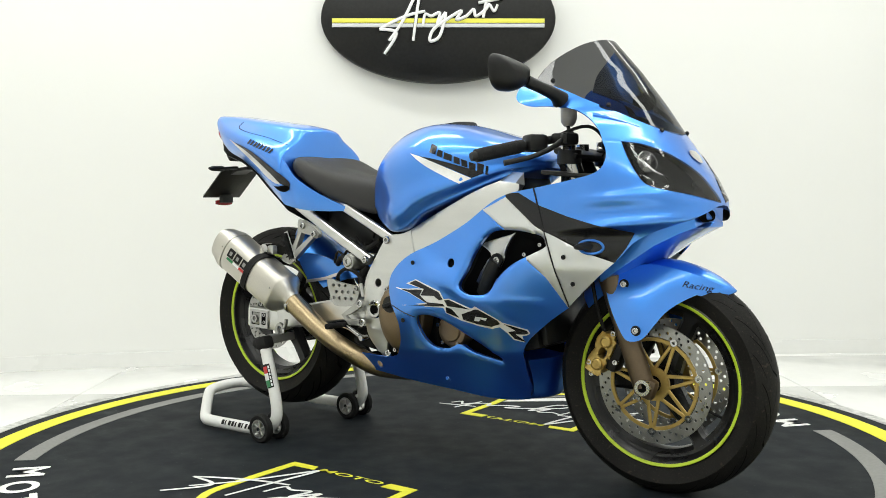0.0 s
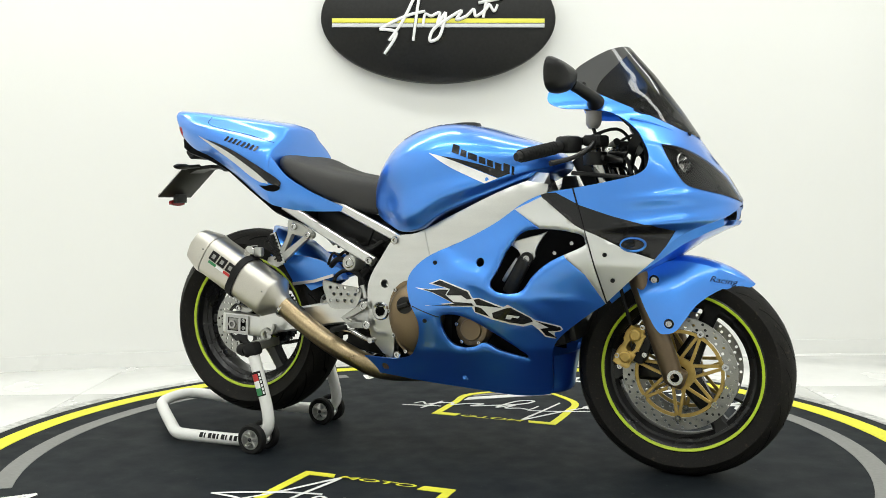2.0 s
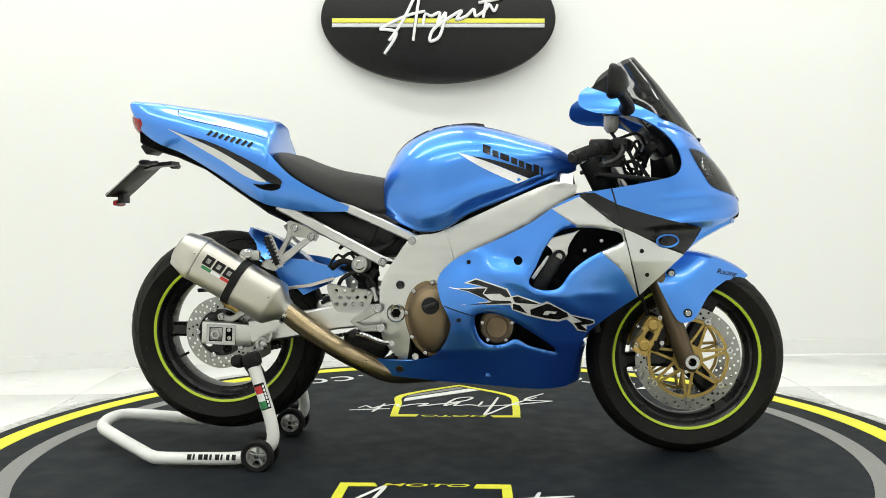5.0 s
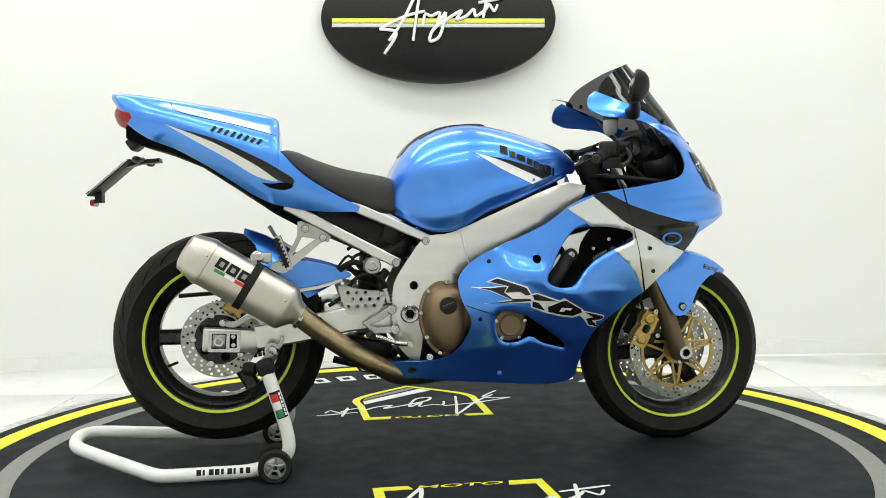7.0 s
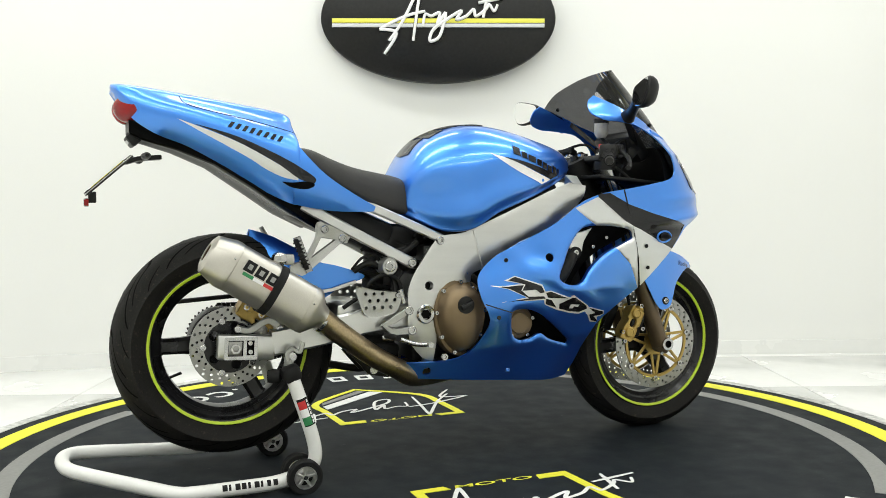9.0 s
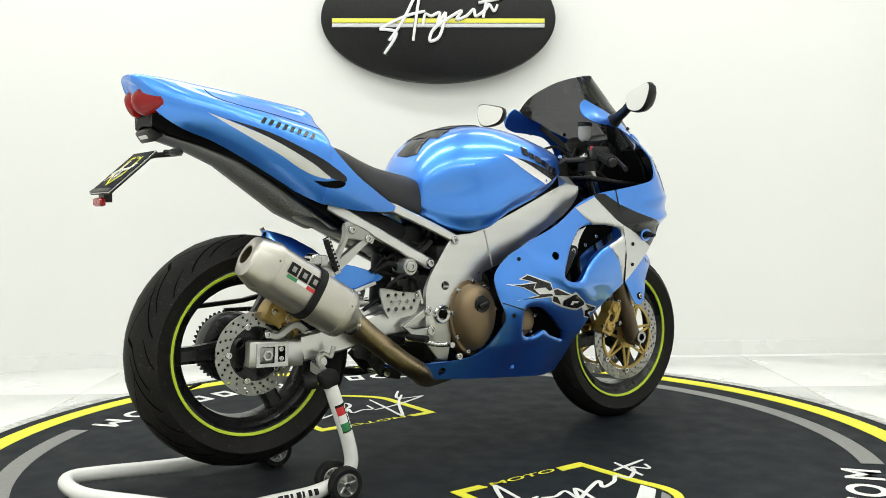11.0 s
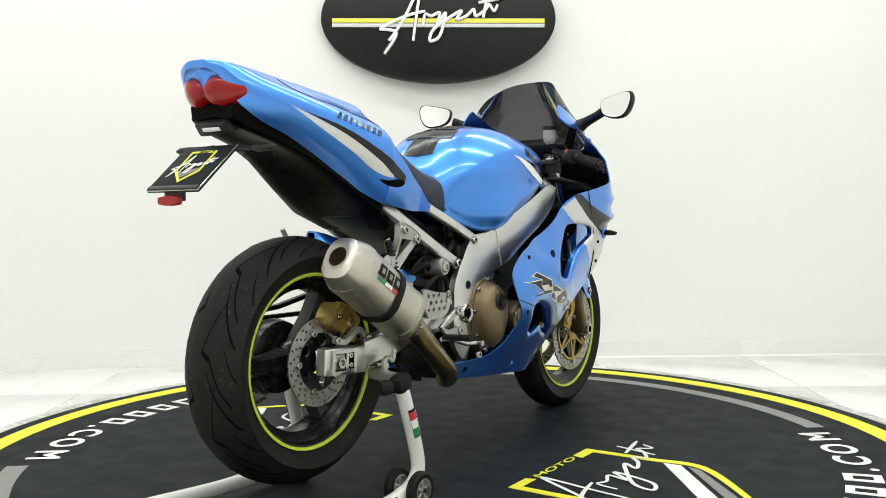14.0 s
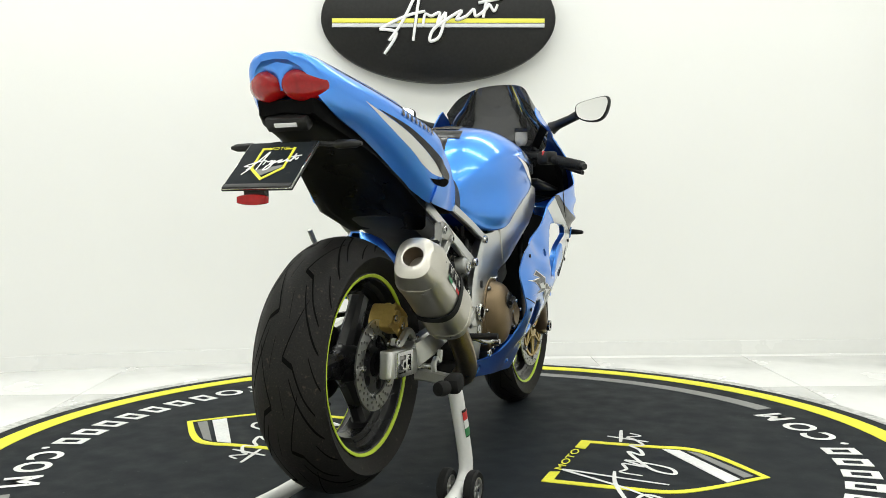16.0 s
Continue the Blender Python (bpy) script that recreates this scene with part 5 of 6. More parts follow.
loopc += [(0.0, z) for z in np.linspace(0.765, 0.930, 12)]
loopc += [(to_u(x, z) * US, z) for x, z in cowl_up[:-1]]
HEAD_YZ = [(0.206, 0.914), (0.16, 0.905), (0.105, 0.880), (0.050, 0.835), (0.018, 0.780), (0.016, 0.760), (0.06, 0.768), (0.12, 0.782), (0.175, 0.795), (0.204, 0.812), (0.211, 0.86)]
head_loop = [(math.asin(y / interp(NWID, z)) * US, z) for y, z in catmull(HEAD_YZ, 5, True, sharp=(0, 5))]
black_u = [(to_u(x, z) * US, z) for x, z in [(0.48, 0.774), (0.52, 0.757), (0.60, 0.730), (0.68, 0.708), (0.757, 0.690), (0.735, 0.652), (0.706, 0.615), (0.64, 0.640), (0.56, 0.680), (0.504, 0.705), (0.48, 0.72)]]
silver_u = [(to_u(x, z) * US, z) for x, z in [(0.50, 0.713), (0.56, 0.680), (0.64, 0.640), (0.706, 0.615), (0.70, 0.595), (0.65, 0.54), (0.60, 0.48), (0.56, 0.47), (0.50, 0.60)]]
pts, tris, zone = fill2d(loopc, [head_loop], [silver_u, black_u], 0.0075)
bm = surface([from_u(u / US, z) for u, z in pts], tris, zone)
cowl = part("upper_cowl", thicken(mirrored(bm), 0.004), [BLUE, SILVER, GLOSS_BLACK], bike, "blue upper nose cowl with silver and black slash", 55)
for s in (-1, 1):
    line = [from_u(to_u(x, z), z, 0.001) for x, z in cowl_side[:13]]
    part("cowl_seam", tube([(p.x, p.y * -s, p.z) for p in line], 0.0022, 6), GLOSS_BLACK, cowl, "dark panel seam")
    for x, z in ((0.600, 0.560), (0.583, 0.628)):
        p = from_u(to_u(x, z), z, 0.001)
        part("cowl_screw", bolt_bm(p.x, p.y * -s, p.z, 0.006, 0.003, s), SOFT, cowl)
    part("cowl_vent", tube([Vector((p.x, p.y * -s, p.z)) for p in [from_u(u, z, 0.001) for u, z in ((1.02, 0.985), (0.92, 0.978), (0.80, 0.968), (0.62, 0.952))]], [0.006, 0.005, 0.003, 0.001], 8), BLUE, cowl, "small moulded cowl ridge")
lamp_mirror = mat("lamp_reflector", (0.75, 0.75, 0.75), 0.12, 1.0, var=0.05)
lamp_dark = mat("lamp_housing", (0.05, 0.05, 0.05), 0.3, 0.3, var=0.2)
for s in (-1, 1):
    pts, tris, _ = fill2d(head_loop, (), (), 0.012)
    def lens_point(u, z, lift):
        p = from_u(u / US, z, lift)
        return Vector((p.x, -s * p.y * -1 if s > 0 else p.y, p.z)) if s < 0 else Vector((p.x, -p.y, p.z))
    hl = part("headlight", surface([lens_point(u, z, 0.002) for u, z in pts], tris), LENS, bike, "clear headlight with smoked housing")
    part("housing", surface([lens_point(u, z, -0.035) for u, z in pts], tris), lamp_dark, hl, "dark grey lamp housing")
    rings = [[lens_point(u, z, g) for u, z in head_loop] for g in (0.0, -0.035)]
    part("bezel", loft(rings, cap=False), BLACKP, hl)
    for yy, zz, r in ((0.175, 0.862, 0.026),):
        c = from_u(math.asin(yy / interp(NWID, zz)), zz)
        mm = Matrix.Translation((c.x - 0.006, c.y * (-s), c.z)) @ Vector((1, (-0.55) * -s, 0.35)).to_track_quat("Y", "Z").to_matrix().to_4x4()
        prof = [(0.006, -0.028), (r * 0.5, -0.024), (r * 0.85, -0.012), (r, 0.0), (r + 0.003, 0.0), (r + 0.003, -0.02)]
        part("reflector", revolve(prof, 28, mm, closed=False), lamp_mirror, hl, "mirrored reflector bowl")
pl = [(math.asin(y / 0.25) * US, z) for y, z in catmull([(0.0, 0.895), (0.022, 0.893), (0.028, 0.880), (0.016, 0.866), (0.0, 0.862)], 4)]
bm = bmesh.new()
p2, t2, _ = fill2d(pl, (), (), 0.01)
bm = mirrored(surface([from_u(u / US, z, 0.003) for u, z in p2], t2))
part("position_lamp", bm, lamp_mirror, bike, "small clear position lamp in the nose")

# intake mouth and the panel under the nose
rings = []
for x, w, zt, zb in ((0.900, 0.045, 0.748, 0.712), (0.893, 0.085, 0.748, 0.700), (0.86, 0.105, 0.745, 0.686), (0.80, 0.125, 0.735, 0.655), (0.72, 0.135, 0.72, 0.600), (0.66, 0.14, 0.70, 0.56)):
    rings.append([(x - 0.03 * abs(t) ** 2, w * t, zb) for t in (-1, -0.6, 0, 0.6, 1)] + [(x - 0.03 * abs(t) ** 2, w * t, zt) for t in (1.05, 0.6, 0, -0.6, -1.05)])
mouth = part("nose_underside", loft(rings), BLUE, bike, "deep blue panel and air intakes under the nose")
for s in (-1, 1):
    # shallow dishes, coloured black for the shade of a deep intake
    part("air_intake", loft([[(x, s * (0.052 + a * math.cos(q)), 0.729 + b * math.sin(q)) for q in [2 * math.pi * i / 20 for i in range(20)]] for x, a, b in ((0.872, 0.034, 0.017), (0.8885, 0.031, 0.014), (0.8600, 0.022, 0.009))]), RECESS_BLACK, mouth, "shallow ram air intake, black for the shade in its mouth")
    ind = part("indicator", tube([(0.660, s * 0.205, 0.657), (0.645, s * 0.26, 0.657), (0.640, s * 0.292, 0.656)], [0.009, 0.010, 0.009, 0.005], 12, smooth=3), BLACKP, bike, "small black indicator stalk")
    ring = [(to_u(0.655 + 0.030 * math.cos(a), 0.655 + 0.017 * math.sin(a)) * US, 0.655 + 0.017 * math.sin(a)) for a in [2 * math.pi * i / 24 for i in range(24)]]
    part("indicator_recess", tube([Vector((p.x, p.y * -s, p.z)) for p in [from_u(u / US, z, 0.001) for u, z in ring + ring[:1]]], 0.0035, 8), BLUE, ind, "blue rim round the indicator")

# windscreen
SW = [(0.93, 0.200), (1.0, 0.190), (1.05, 0.176), (1.10, 0.150), (1.16, 0.118), (1.2, 0.098)]
SL = [(0.93, 0.19), (1.0, 0.21), (1.1, 0.20), (1.2, 0.12)]


def scr(u, z, lift=0.004):
    xn, L, W = interp(NOSE, z) + lift, interp(SL, z), interp(SW, z) + lift
    if u < math.pi / 2:
        return Vector((xn - L * (1 - math.cos(u)), -W * math.sin(u), z))
    return Vector((xn - L - (u - math.pi / 2) * L, -W, z))


def scr_u(x, z):
    s = (interp(NOSE, z) - x) / interp(SL, z)
    return math.acos(max(-1, min(1, 1 - s))) if s < 1 else math.pi / 2 + (s - 1)


edge = catmull([(0.789, 0.937), (0.725, 0.966), (0.659, 0.996), (0.60, 1.020), (0.543, 1.045), (0.448, 1.086), (0.475, 1.130), (0.535, 1.172), (0.570, 1.190), (0.592, 1.198)], 5, sharp=(0, 5, 9))
lp = [(max(0, scr_u(x, z)) * US, z) for x, z in edge]
lp[0], lp[-1] = (0.0, lp[0][1]), (0.0, lp[-1][1])
lp += [(0.0, z) for z in np.linspace(1.185, 0.95, 14)]
pts, tris, _ = fill2d(lp, (), (), 0.012)
bm = mirrored(surface([scr(u / US, z) for u, z in pts], tris))
screen = part("windscreen", bm, SMOKE, bike, "dark smoked windscreen")
for s in (-1, 1):
    for x, z in ((0.766, 0.945), (0.655, 1.010), (0.50, 1.083)):
        p = scr(scr_u(x, z), z, 0.006)
        part("screen_screw", revolve([(0.0001, 0.004), (0.005, 0.004), (0.006, -0.002), (0.0001, -0.002)], 10, Matrix.Translation((p.x, -s * p.y, p.z)) @ Vector((0.5, s * 0.5, 0.6)).to_track_quat("Y", "Z").to_matrix().to_4x4(), closed=False), SOFT, screen)

# mirrors
for s in (-1, 1):
    c = Vector((0.488, 0.372, 1.090) if s > 0 else (0.488, -0.362, 1.082))
    rings = []
    for x, k in ((-0.004, 0.94), (0.0, 1.0), (0.008, 1.0), (0.023, 0.88), (0.036, 0.62), (0.043, 0.22)):
        rings.append([(c.x + x, c.y + s * y * k * 0.96, c.z + z * k * 0.96) for y, z in catmull([(-0.070, 0.000), (-0.064, 0.024), (-0.020, 0.037), (0.032, 0.046), (0.058, 0.043), (0.065, 0.018), (0.052, -0.022), (0.026, -0.043), (-0.018, -0.043), (-0.055, -0.028)], 4, True)])
    yaw = pose(*c) @ pose(0, 0, 0, 0, 9, s * 14) @ pose(*(-c))
    rings = [[yaw @ Vector(p) for p in r] for r in rings]
    mir = part("mirror", loft(rings), BLACKP, bike, "black rear-view mirror")
    face = [yaw @ Vector((c.x - 0.0055, c.y + s * y * 0.875, c.z + z * 0.875)) for y, z in catmull([(-0.070, 0.000), (-0.064, 0.024), (-0.020, 0.037), (0.032, 0.046), (0.058, 0.043), (0.065, 0.018), (0.052, -0.022), (0.026, -0.043), (-0.018, -0.043), (-0.055, -0.028)], 4, True)]
    bm = bmesh.new()
    bm.faces.new([bm.verts.new(p) for p in face])
    part("mirror_glass", bm, MIRROR, mir, "mirror glass")
    part("stalk", tube([(0.512, s * 0.305, 1.068), (0.528, s * 0.27, 1.055), (0.545, s * 0.225, 1.040), (0.548, s * 0.200, 1.028)], [0.016, 0.015, 0.017, 0.024], 12, smooth=4), BLACKP, mir)

# tank
TANK = [(-0.165, 0.835, 0.742, 0.085, 0.100, 0.100), (-0.145, 0.885, 0.733, 0.115, 0.125, 0.128), (-0.10, 0.945, 0.708, 0.140, 0.150, 0.170), (-0.04, 0.983, 0.688, 0.155, 0.174, 0.203),
        (0.03, 1.003, 0.698, 0.166, 0.197, 0.222), (0.10, 1.005, 0.740, 0.196, 0.222, 0.229), (0.18, 0.990, 0.772, 0.204, 0.224, 0.226), (0.26, 0.966, 0.803, 0.188, 0.205, 0.207), (0.34, 0.940, 0.837, 0.145, 0.160, 0.164), (0.395, 0.910, 0.857, 0.080, 0.095, 0.100), (0.418, 0.886, 0.868, 0.045, 0.050, 0.052)]
rings = []
for x, zt, zb, wb, wk, wm in catmull(TANK, 5):
    h = zt - zb
    k = smooth01((x + 0.13) / 0.14)
    wb, low, wk = wb + (0.90 * wm - wb) * k, wk + (1.0 * wm - wk) * k, wk + (0.968 * wm - wk) * k
    half = catmull([(0, zb - 0.006), (wb * 0.86, zb - 0.006), (wb, zb), (wb * 1.02, zb + 0.010), (low, zb + 0.16 * h), (wk * 1.01, zb + 0.36 * h), (wm * 0.975, zb + 0.60 * h), (wm * 0.84, zb + 0.80 * h), (wm * 0.52, zb + 0.955 * h), (0, zt)], 5, sharp=(0, 2))
    rings.append([(x, -y, z) for y, z in half] + [(x, y, z) for y, z in half[-2:0:-1]])
tank = part("fuel_tank", loft(rings), BLUE, bike, "blue metallic fuel tank", 45)
tt = bvh_of(tank)
for s in (-1, 1):
    decal("tank_stripe", [catmull([(0.069, 0.910), (0.14, 0.866), (0.238, 0.820), (0.272, 0.834), (0.176, 0.874), (0.12, 0.896)], 5, True, sharp=(0, 2, 3))], tt, WHITES, tank, "white pointed tank stripe", s, 0.0016)
    decal("tank_stripe", [catmull([(0.108, 0.900), (0.176, 0.875), (0.23, 0.853), (0.273, 0.835), (0.306, 0.848), (0.228, 0.872), (0.16, 0.890)], 5, True, sharp=(0, 3, 4))], tt, GLOSS_BLACK, tank, "black pointed tank stripe", s, 0.0022)
    for i, wd in enumerate((0.024, 0.019, 0.028, 0.019, 0.017, 0.019, 0.018, 0.007)):
        x0 = 0.142 + (0, 0.027, 0.049, 0.080, 0.102, 0.122, 0.144, 0.165)[i]
        zz = 0.922 - (x0 - 0.142) * 0.40
        hh = 0.024 if i in (0, 6, 7) else 0.018
        decal("tank_lettering_block", [[(x0, zz - 0.012), (x0 + wd * 0.90, zz - 0.012 - wd * 0.32), (x0 + wd * 0.90, zz - 0.012 + hh - wd * 0.32), (x0, zz - 0.012 + hh)]], tt, GLOSS_BLACK, tank, "black plain lettering block", s, 0.0028)
# tank pad pieces
for i, (x0, hw, ln) in enumerate(((-0.125, 0.055, 0.05), (-0.07, 0.085, 0.05), (-0.01, 0.06, 0.05), (0.045, 0.04, 0.04))):
    bm = bmesh.new()
    lp = [(x0, -hw), (x0 + ln, -hw * 0.9), (x0 + ln * 0.8, 0.0), (x0 + ln, hw * 0.9), (x0, hw), (x0 - ln * 0.15, 0.0)]
    p2, t2, _ = fill2d(lp, (), (), 0.012)
    out = []
    for x, y in p2:
        hit = tt.ray_cast(Vector((x, y, 2)), Vector((0, 0, -1)))[0]
        out.append((hit or Vector((x, y, 0.95))) + Vector((-0.002, 0, 0.0025)))
    part("tank_pad", thicken(surface(out, t2, None, bm), 0.002), GLOSS_BLACK, tank, "glossy black tank pad piece")
part("filler_cap", revolve([(0.0001, 0.004), (0.030, 0.004), (0.040, 0.002), (0.045, -0.008), (0.0001, -0.008)], 32, pose(0.10, 0, 1.005, 90, 0, 0) @ pose(0, 0, 0), closed=False), DARK, tank, "dark metal filler cap")

# seat
SEAT = [(-0.497, 0.915, 0.900, 0.100), (-0.475, 0.926, 0.885, 0.150), (-0.44, 0.923, 0.858, 0.172), (-0.376, 0.897, 0.815, 0.168), (-0.308, 0.875, 0.780, 0.152), (-0.239, 0.861, 0.752, 0.135), (-0.18, 0.850, 0.738, 0.122), (-0.145, 0.838, 0.735, 0.112)]
rings = []
for x, zt, zb, w in catmull(SEAT, 5):
    h = zt - zb
    half = catmull([(0, zb), (w * 0.9, zb), (w, zb + 0.15 * h), (w * 0.99, zb + 0.55 * h), (w * 0.86, zb + 0.86 * h), (w * 0.5, zt - 0.002), (0, zt - 0.004)], 4, sharp=(0, 1))
    rings.append([(x, -y, z) for y, z in half] + [(x, y, z) for y, z in half[-2:0:-1]])
part("rider_seat", loft(rings), VINYL, bike, "black vinyl rider seat", 50)

# tail
TAIL = [(-0.956, 1.092, 1.072, 0.034, 0.040, 0.026), (-0.940, 1.093, 1.052, 0.060, 0.072, 0.050), (-0.908, 1.091, 1.000, 0.078, 0.094, 0.066), (-0.85, 1.085, 0.958, 0.094, 0.120, 0.072),
        (-0.77, 1.073, 0.925, 0.104, 0.144, 0.078), (-0.67, 1.058, 0.868, 0.120, 0.170, 0.088), (-0.58, 1.044, 0.808, 0.138, 0.189, 0.094), (-0.52, 1.033, 0.776, 0.156, 0.198, 0.098), (-0.492, 1.022, 0.766, 0.160, 0.199, 0.096), (-0.484, 1.006, 0.772, 0.150, 0.188, 0.088), (-0.480, 0.975, 0.790, 0.130, 0.160, 0.074)]
rings = []
for x, zt, zb, wb, wm, ws in catmull(TAIL, 6):
    h = zt - zb
    half = catmull([(0, zb + min(0.02, 0.25 * h)), (wb * 0.9, zb + min(0.005, 0.08 * h)), (wb, zb), (wb + (wm - wb) * 0.55, zb + 0.16 * h), (wm, zb + 0.42 * h), (wm * 0.93, zb + 0.66 * h), (ws * 1.15, zb + 0.86 * h), (ws * 0.8, zb + 0.965 * h), (0, zt)], 5, sharp=(0, 2))
    rings.append([(x, -y, z) for y, z in half] + [(x, y, z) for y, z in half[-2:0:-1]])
tail = part("tail_cowl", loft(rings), BLUE, bike, "blue single-seat tail cowl", 45)
tl = bvh_of(tail)
def SKIRT_W(x, z):
    base = float(np.interp(x, (-0.50, -0.43, -0.35, -0.25), (0.1965, 0.195, 0.176, 0.138)))
    mid = float(np.interp(x, (-0.50, -0.25), (0.872, 0.775)))
    return base - 2.6 * (z - mid) ** 2


skirt = catmull([(-0.50, 0.938), (-0.478, 0.912), (-0.42, 0.852), (-0.338, 0.800), (-0.243, 0.752), (-0.27, 0.745), (-0.39, 0.748), (-0.487, 0.765), (-0.502, 0.774)], 5, True, sharp=(0, 4, 8))
for s in (-1, 1):
    p2, t2, _ = fill2d(skirt, (), (), 0.014)
    sk = part("tail_skirt", thicken(surface([(x, s * SKIRT_W(x, z), z) for x, z in p2], t2), 0.006), BLUE, tail, "blue seat side panel", 60)
    both = bmesh.new()
    both.from_mesh(tail.data)
    both.from_mesh(sk.data)
    t3 = BVHTree.FromBMesh(both)
    both.free()
    decal("tail_slash", [catmull([(-0.801, 0.997), (-0.736, 0.959), (-0.626, 0.896), (-0.575, 0.862), (-0.530, 0.840), (-0.492, 0.832), (-0.500, 0.845), (-0.550, 0.878), (-0.657, 0.938)], 5, True, sharp=(0, 5))], t3, SILVER, tail, "silver tail slash", s, 0.0016, 0.012)
    decal("tail_slash", [catmull([(-0.760, 0.983), (-0.654, 0.937), (-0.548, 0.877), (-0.490, 0.836), (-0.448, 0.824), (-0.448, 0.840), (-0.500, 0.874), (-0.559, 0.906), (-0.654, 0.950)], 5, True, sharp=(0, 4))], t3, GLOSS_BLACK, tail, "black tail slash", s, 0.0022, 0.012)
    # the duct is no opening: its shade is painted as a flat black patch
    decal("tail_duct_patch", [catmull([(-0.535, 0.829), (-0.505, 0.826), (-0.475, 0.829), (-0.450, 0.824), (-0.452, 0.814), (-0.475, 0.808), (-0.510, 0.814)], 5, True, sharp=(0,))], t3, RECESS_BLACK, tail, "flat black patch painted for the shaded side duct", s, 0.0030, 0.012)
    for i in range(8):
        x0 = -0.672 + i * 0.018
        zz = 0.983 - i * 0.0053
        decal("tail_lettering_block", [[(x0 - 0.002, zz - 0.008), (x0 + 0.007, zz - 0.011), (x0 + 0.018, zz + 0.003), (x0 + 0.010, zz + 0.006)]], tl, GLOSS_BLACK, tail, "black plain lettering block", s, 0.0028)
    seam = []
    for x, z in catmull([(-0.786, 1.060), (-0.773, 1.037), (-0.712, 1.017), (-0.60, 0.992), (-0.494, 0.962)], 6):
        hit = tl.ray_cast(Vector((x, s, z)), Vector((0, -s, 0)))[0]
        seam.append(hit if hit else Vector((x, s * 0.1, z)))
    part("cowl_seam", tube(seam, 0.0012, 6), RECESS_BLACK, tail, "dark panel seam")
    # round tail lamps
    rings = []
    mm = pose(-0.920, s * 0.043, 1.024, 0, -20, -s * 32)
    for g, k in ((0.03, 1.0), (0.0, 1.0), (-0.010, 0.93), (-0.018, 0.72), (-0.022, 0.35)):
        rings.append([mm @ Vector((g, s * (0.042 * k * math.cos(q) + 0.022 * k * max(0, math.cos(q))), 0.0355 * k * math.sin(q))) for q in [2 * math.pi * i / 32 for i in range(32)]])
    tlm = part("tail_lamp", loft(rings), RED, bike, "round red tail lamp")
    part("lamp_surround", loft([[mm @ Vector((g, s * (0.041 * math.cos(q) + 0.018 * max(0, math.cos(q))), 0.034 * math.sin(q))) for q in [2 * math.pi * i / 32 for i in range(32)]] for g in (0.04, 0.010)]), BLACKP, tlm)
    st = part("rear_indicator", tube([(-0.875, s * 0.040, 0.902), (-0.872, s * 0.104, 0.897)], 0.006, 8), BLACKP, bike, "slim black rear indicator")
    part("indicator_head", loft([[(-0.878 + 0.012 * k * math.cos(q), s * y, 0.897 + 0.010 * k * math.sin(q)) for q in [2 * math.pi * i / 14 for i in range(14)]] for y, k in ((0.100, 0.7), (0.108, 1), (0.150, 0.9), (0.165, 0.4))]), BLACKP, st)

# blue wedge that runs down between the lamps
rings = []
for z, w, x in ((1.078, 0.060, -0.950), (1.062, 0.050, -0.947), (1.048, 0.026, -0.943), (1.034, 0.012, -0.938), (1.012, 0.006, -0.932)):
    rings.append([(-0.880, -w, z), (x + 0.012, -w, z), (x + 0.003, -w * 0.7, z), (x, 0, z), (x + 0.003, w * 0.7, z), (x + 0.012, w, z), (-0.880, w, z)])
part("lamp_wedge", loft(catmull_rings(rings, 3)), BLUE, tail, "blue wedge between the tail lamps", 50)

# undertail and plate holder
rings = []
for x, zt, zb, w in ((-0.915, 0.995, 0.958, 0.070), (-0.88, 0.985, 0.938, 0.082), (-0.795, 0.955, 0.912, 0.092), (-0.70, 0.91, 0.872, 0.116), (-0.60, 0.85, 0.806, 0.140), (-0.50, 0.80, 0.738, 0.158), (-0.42, 0.78, 0.694, 0.122), (-0.38, 0.77, 0.710, 0.10)):
    ring = catmull([(w, zt), (w * 0.96, (zt + zb) / 2), (w * 0.88, zb + 0.003), (0, zb + 0.010), (-w * 0.88, zb + 0.003), (-w * 0.96, (zt + zb) / 2), (-w, zt)], 3)
    rings.append([(x, y, z) for y, z in ring])
part("undertail", loft(rings), UNDER, bike, "gloss black undertail")
part("tail_badge_plate", block((0.03, 0.105, 0.034), pose(-0.902, 0, 0.947, 0, -35, 0), 0.006), BLACKP, bike, "black plate under the tail lamps")
part("badge_bar", block((0.003, 0.056, 0.010), pose(-0.902, 0, 0.947, 0, -35, 0) @ pose(-0.0160, 0, 0.002), 0.001), WHITES, bike, "white plain lettering bar")
pm = pose(-0.968, 0.008, 0.852, 0, -41, 0)
holder = part("plate_holder", block((0.155, 0.172, 0.004), pm @ pose(0, 0, -0.005), 0.001), DARK, bike, "dark metal plate holder")
plate = part("display_plate", block((0.150, 0.165, 0.004), pm, 0.001), MAT, bike, "black display plate with yellow shield outline")
part("plate_edge", block((0.012, 0.166, 0.007), pm @ pose(-0.0705, 0, 0.0), 0.001), BLACKP, plate)
part("plate_rim", block((0.156, 0.170, 0.003), pm @ pose(0, 0, -0.0012), 0.0006), CHROME, plate, "thin bright metal rim")
bm = bmesh.new()
sh = [(0.055, -0.042), (0.055, -0.018), (0.049, -0.018), (0.049, -0.036), (-0.012, -0.036), (-0.045, 0.0), (-0.012, 0.036), (0.049, 0.036), (0.049, 0.018), (0.055, 0.018), (0.055, 0.042), (-0.016, 0.042), (-0.054, 0.0), (-0.016, -0.042)]
slab(sh, 0.002, 0.0032, bm)
bmesh.ops.transform(bm, matrix=pm, verts=bm.verts[:])
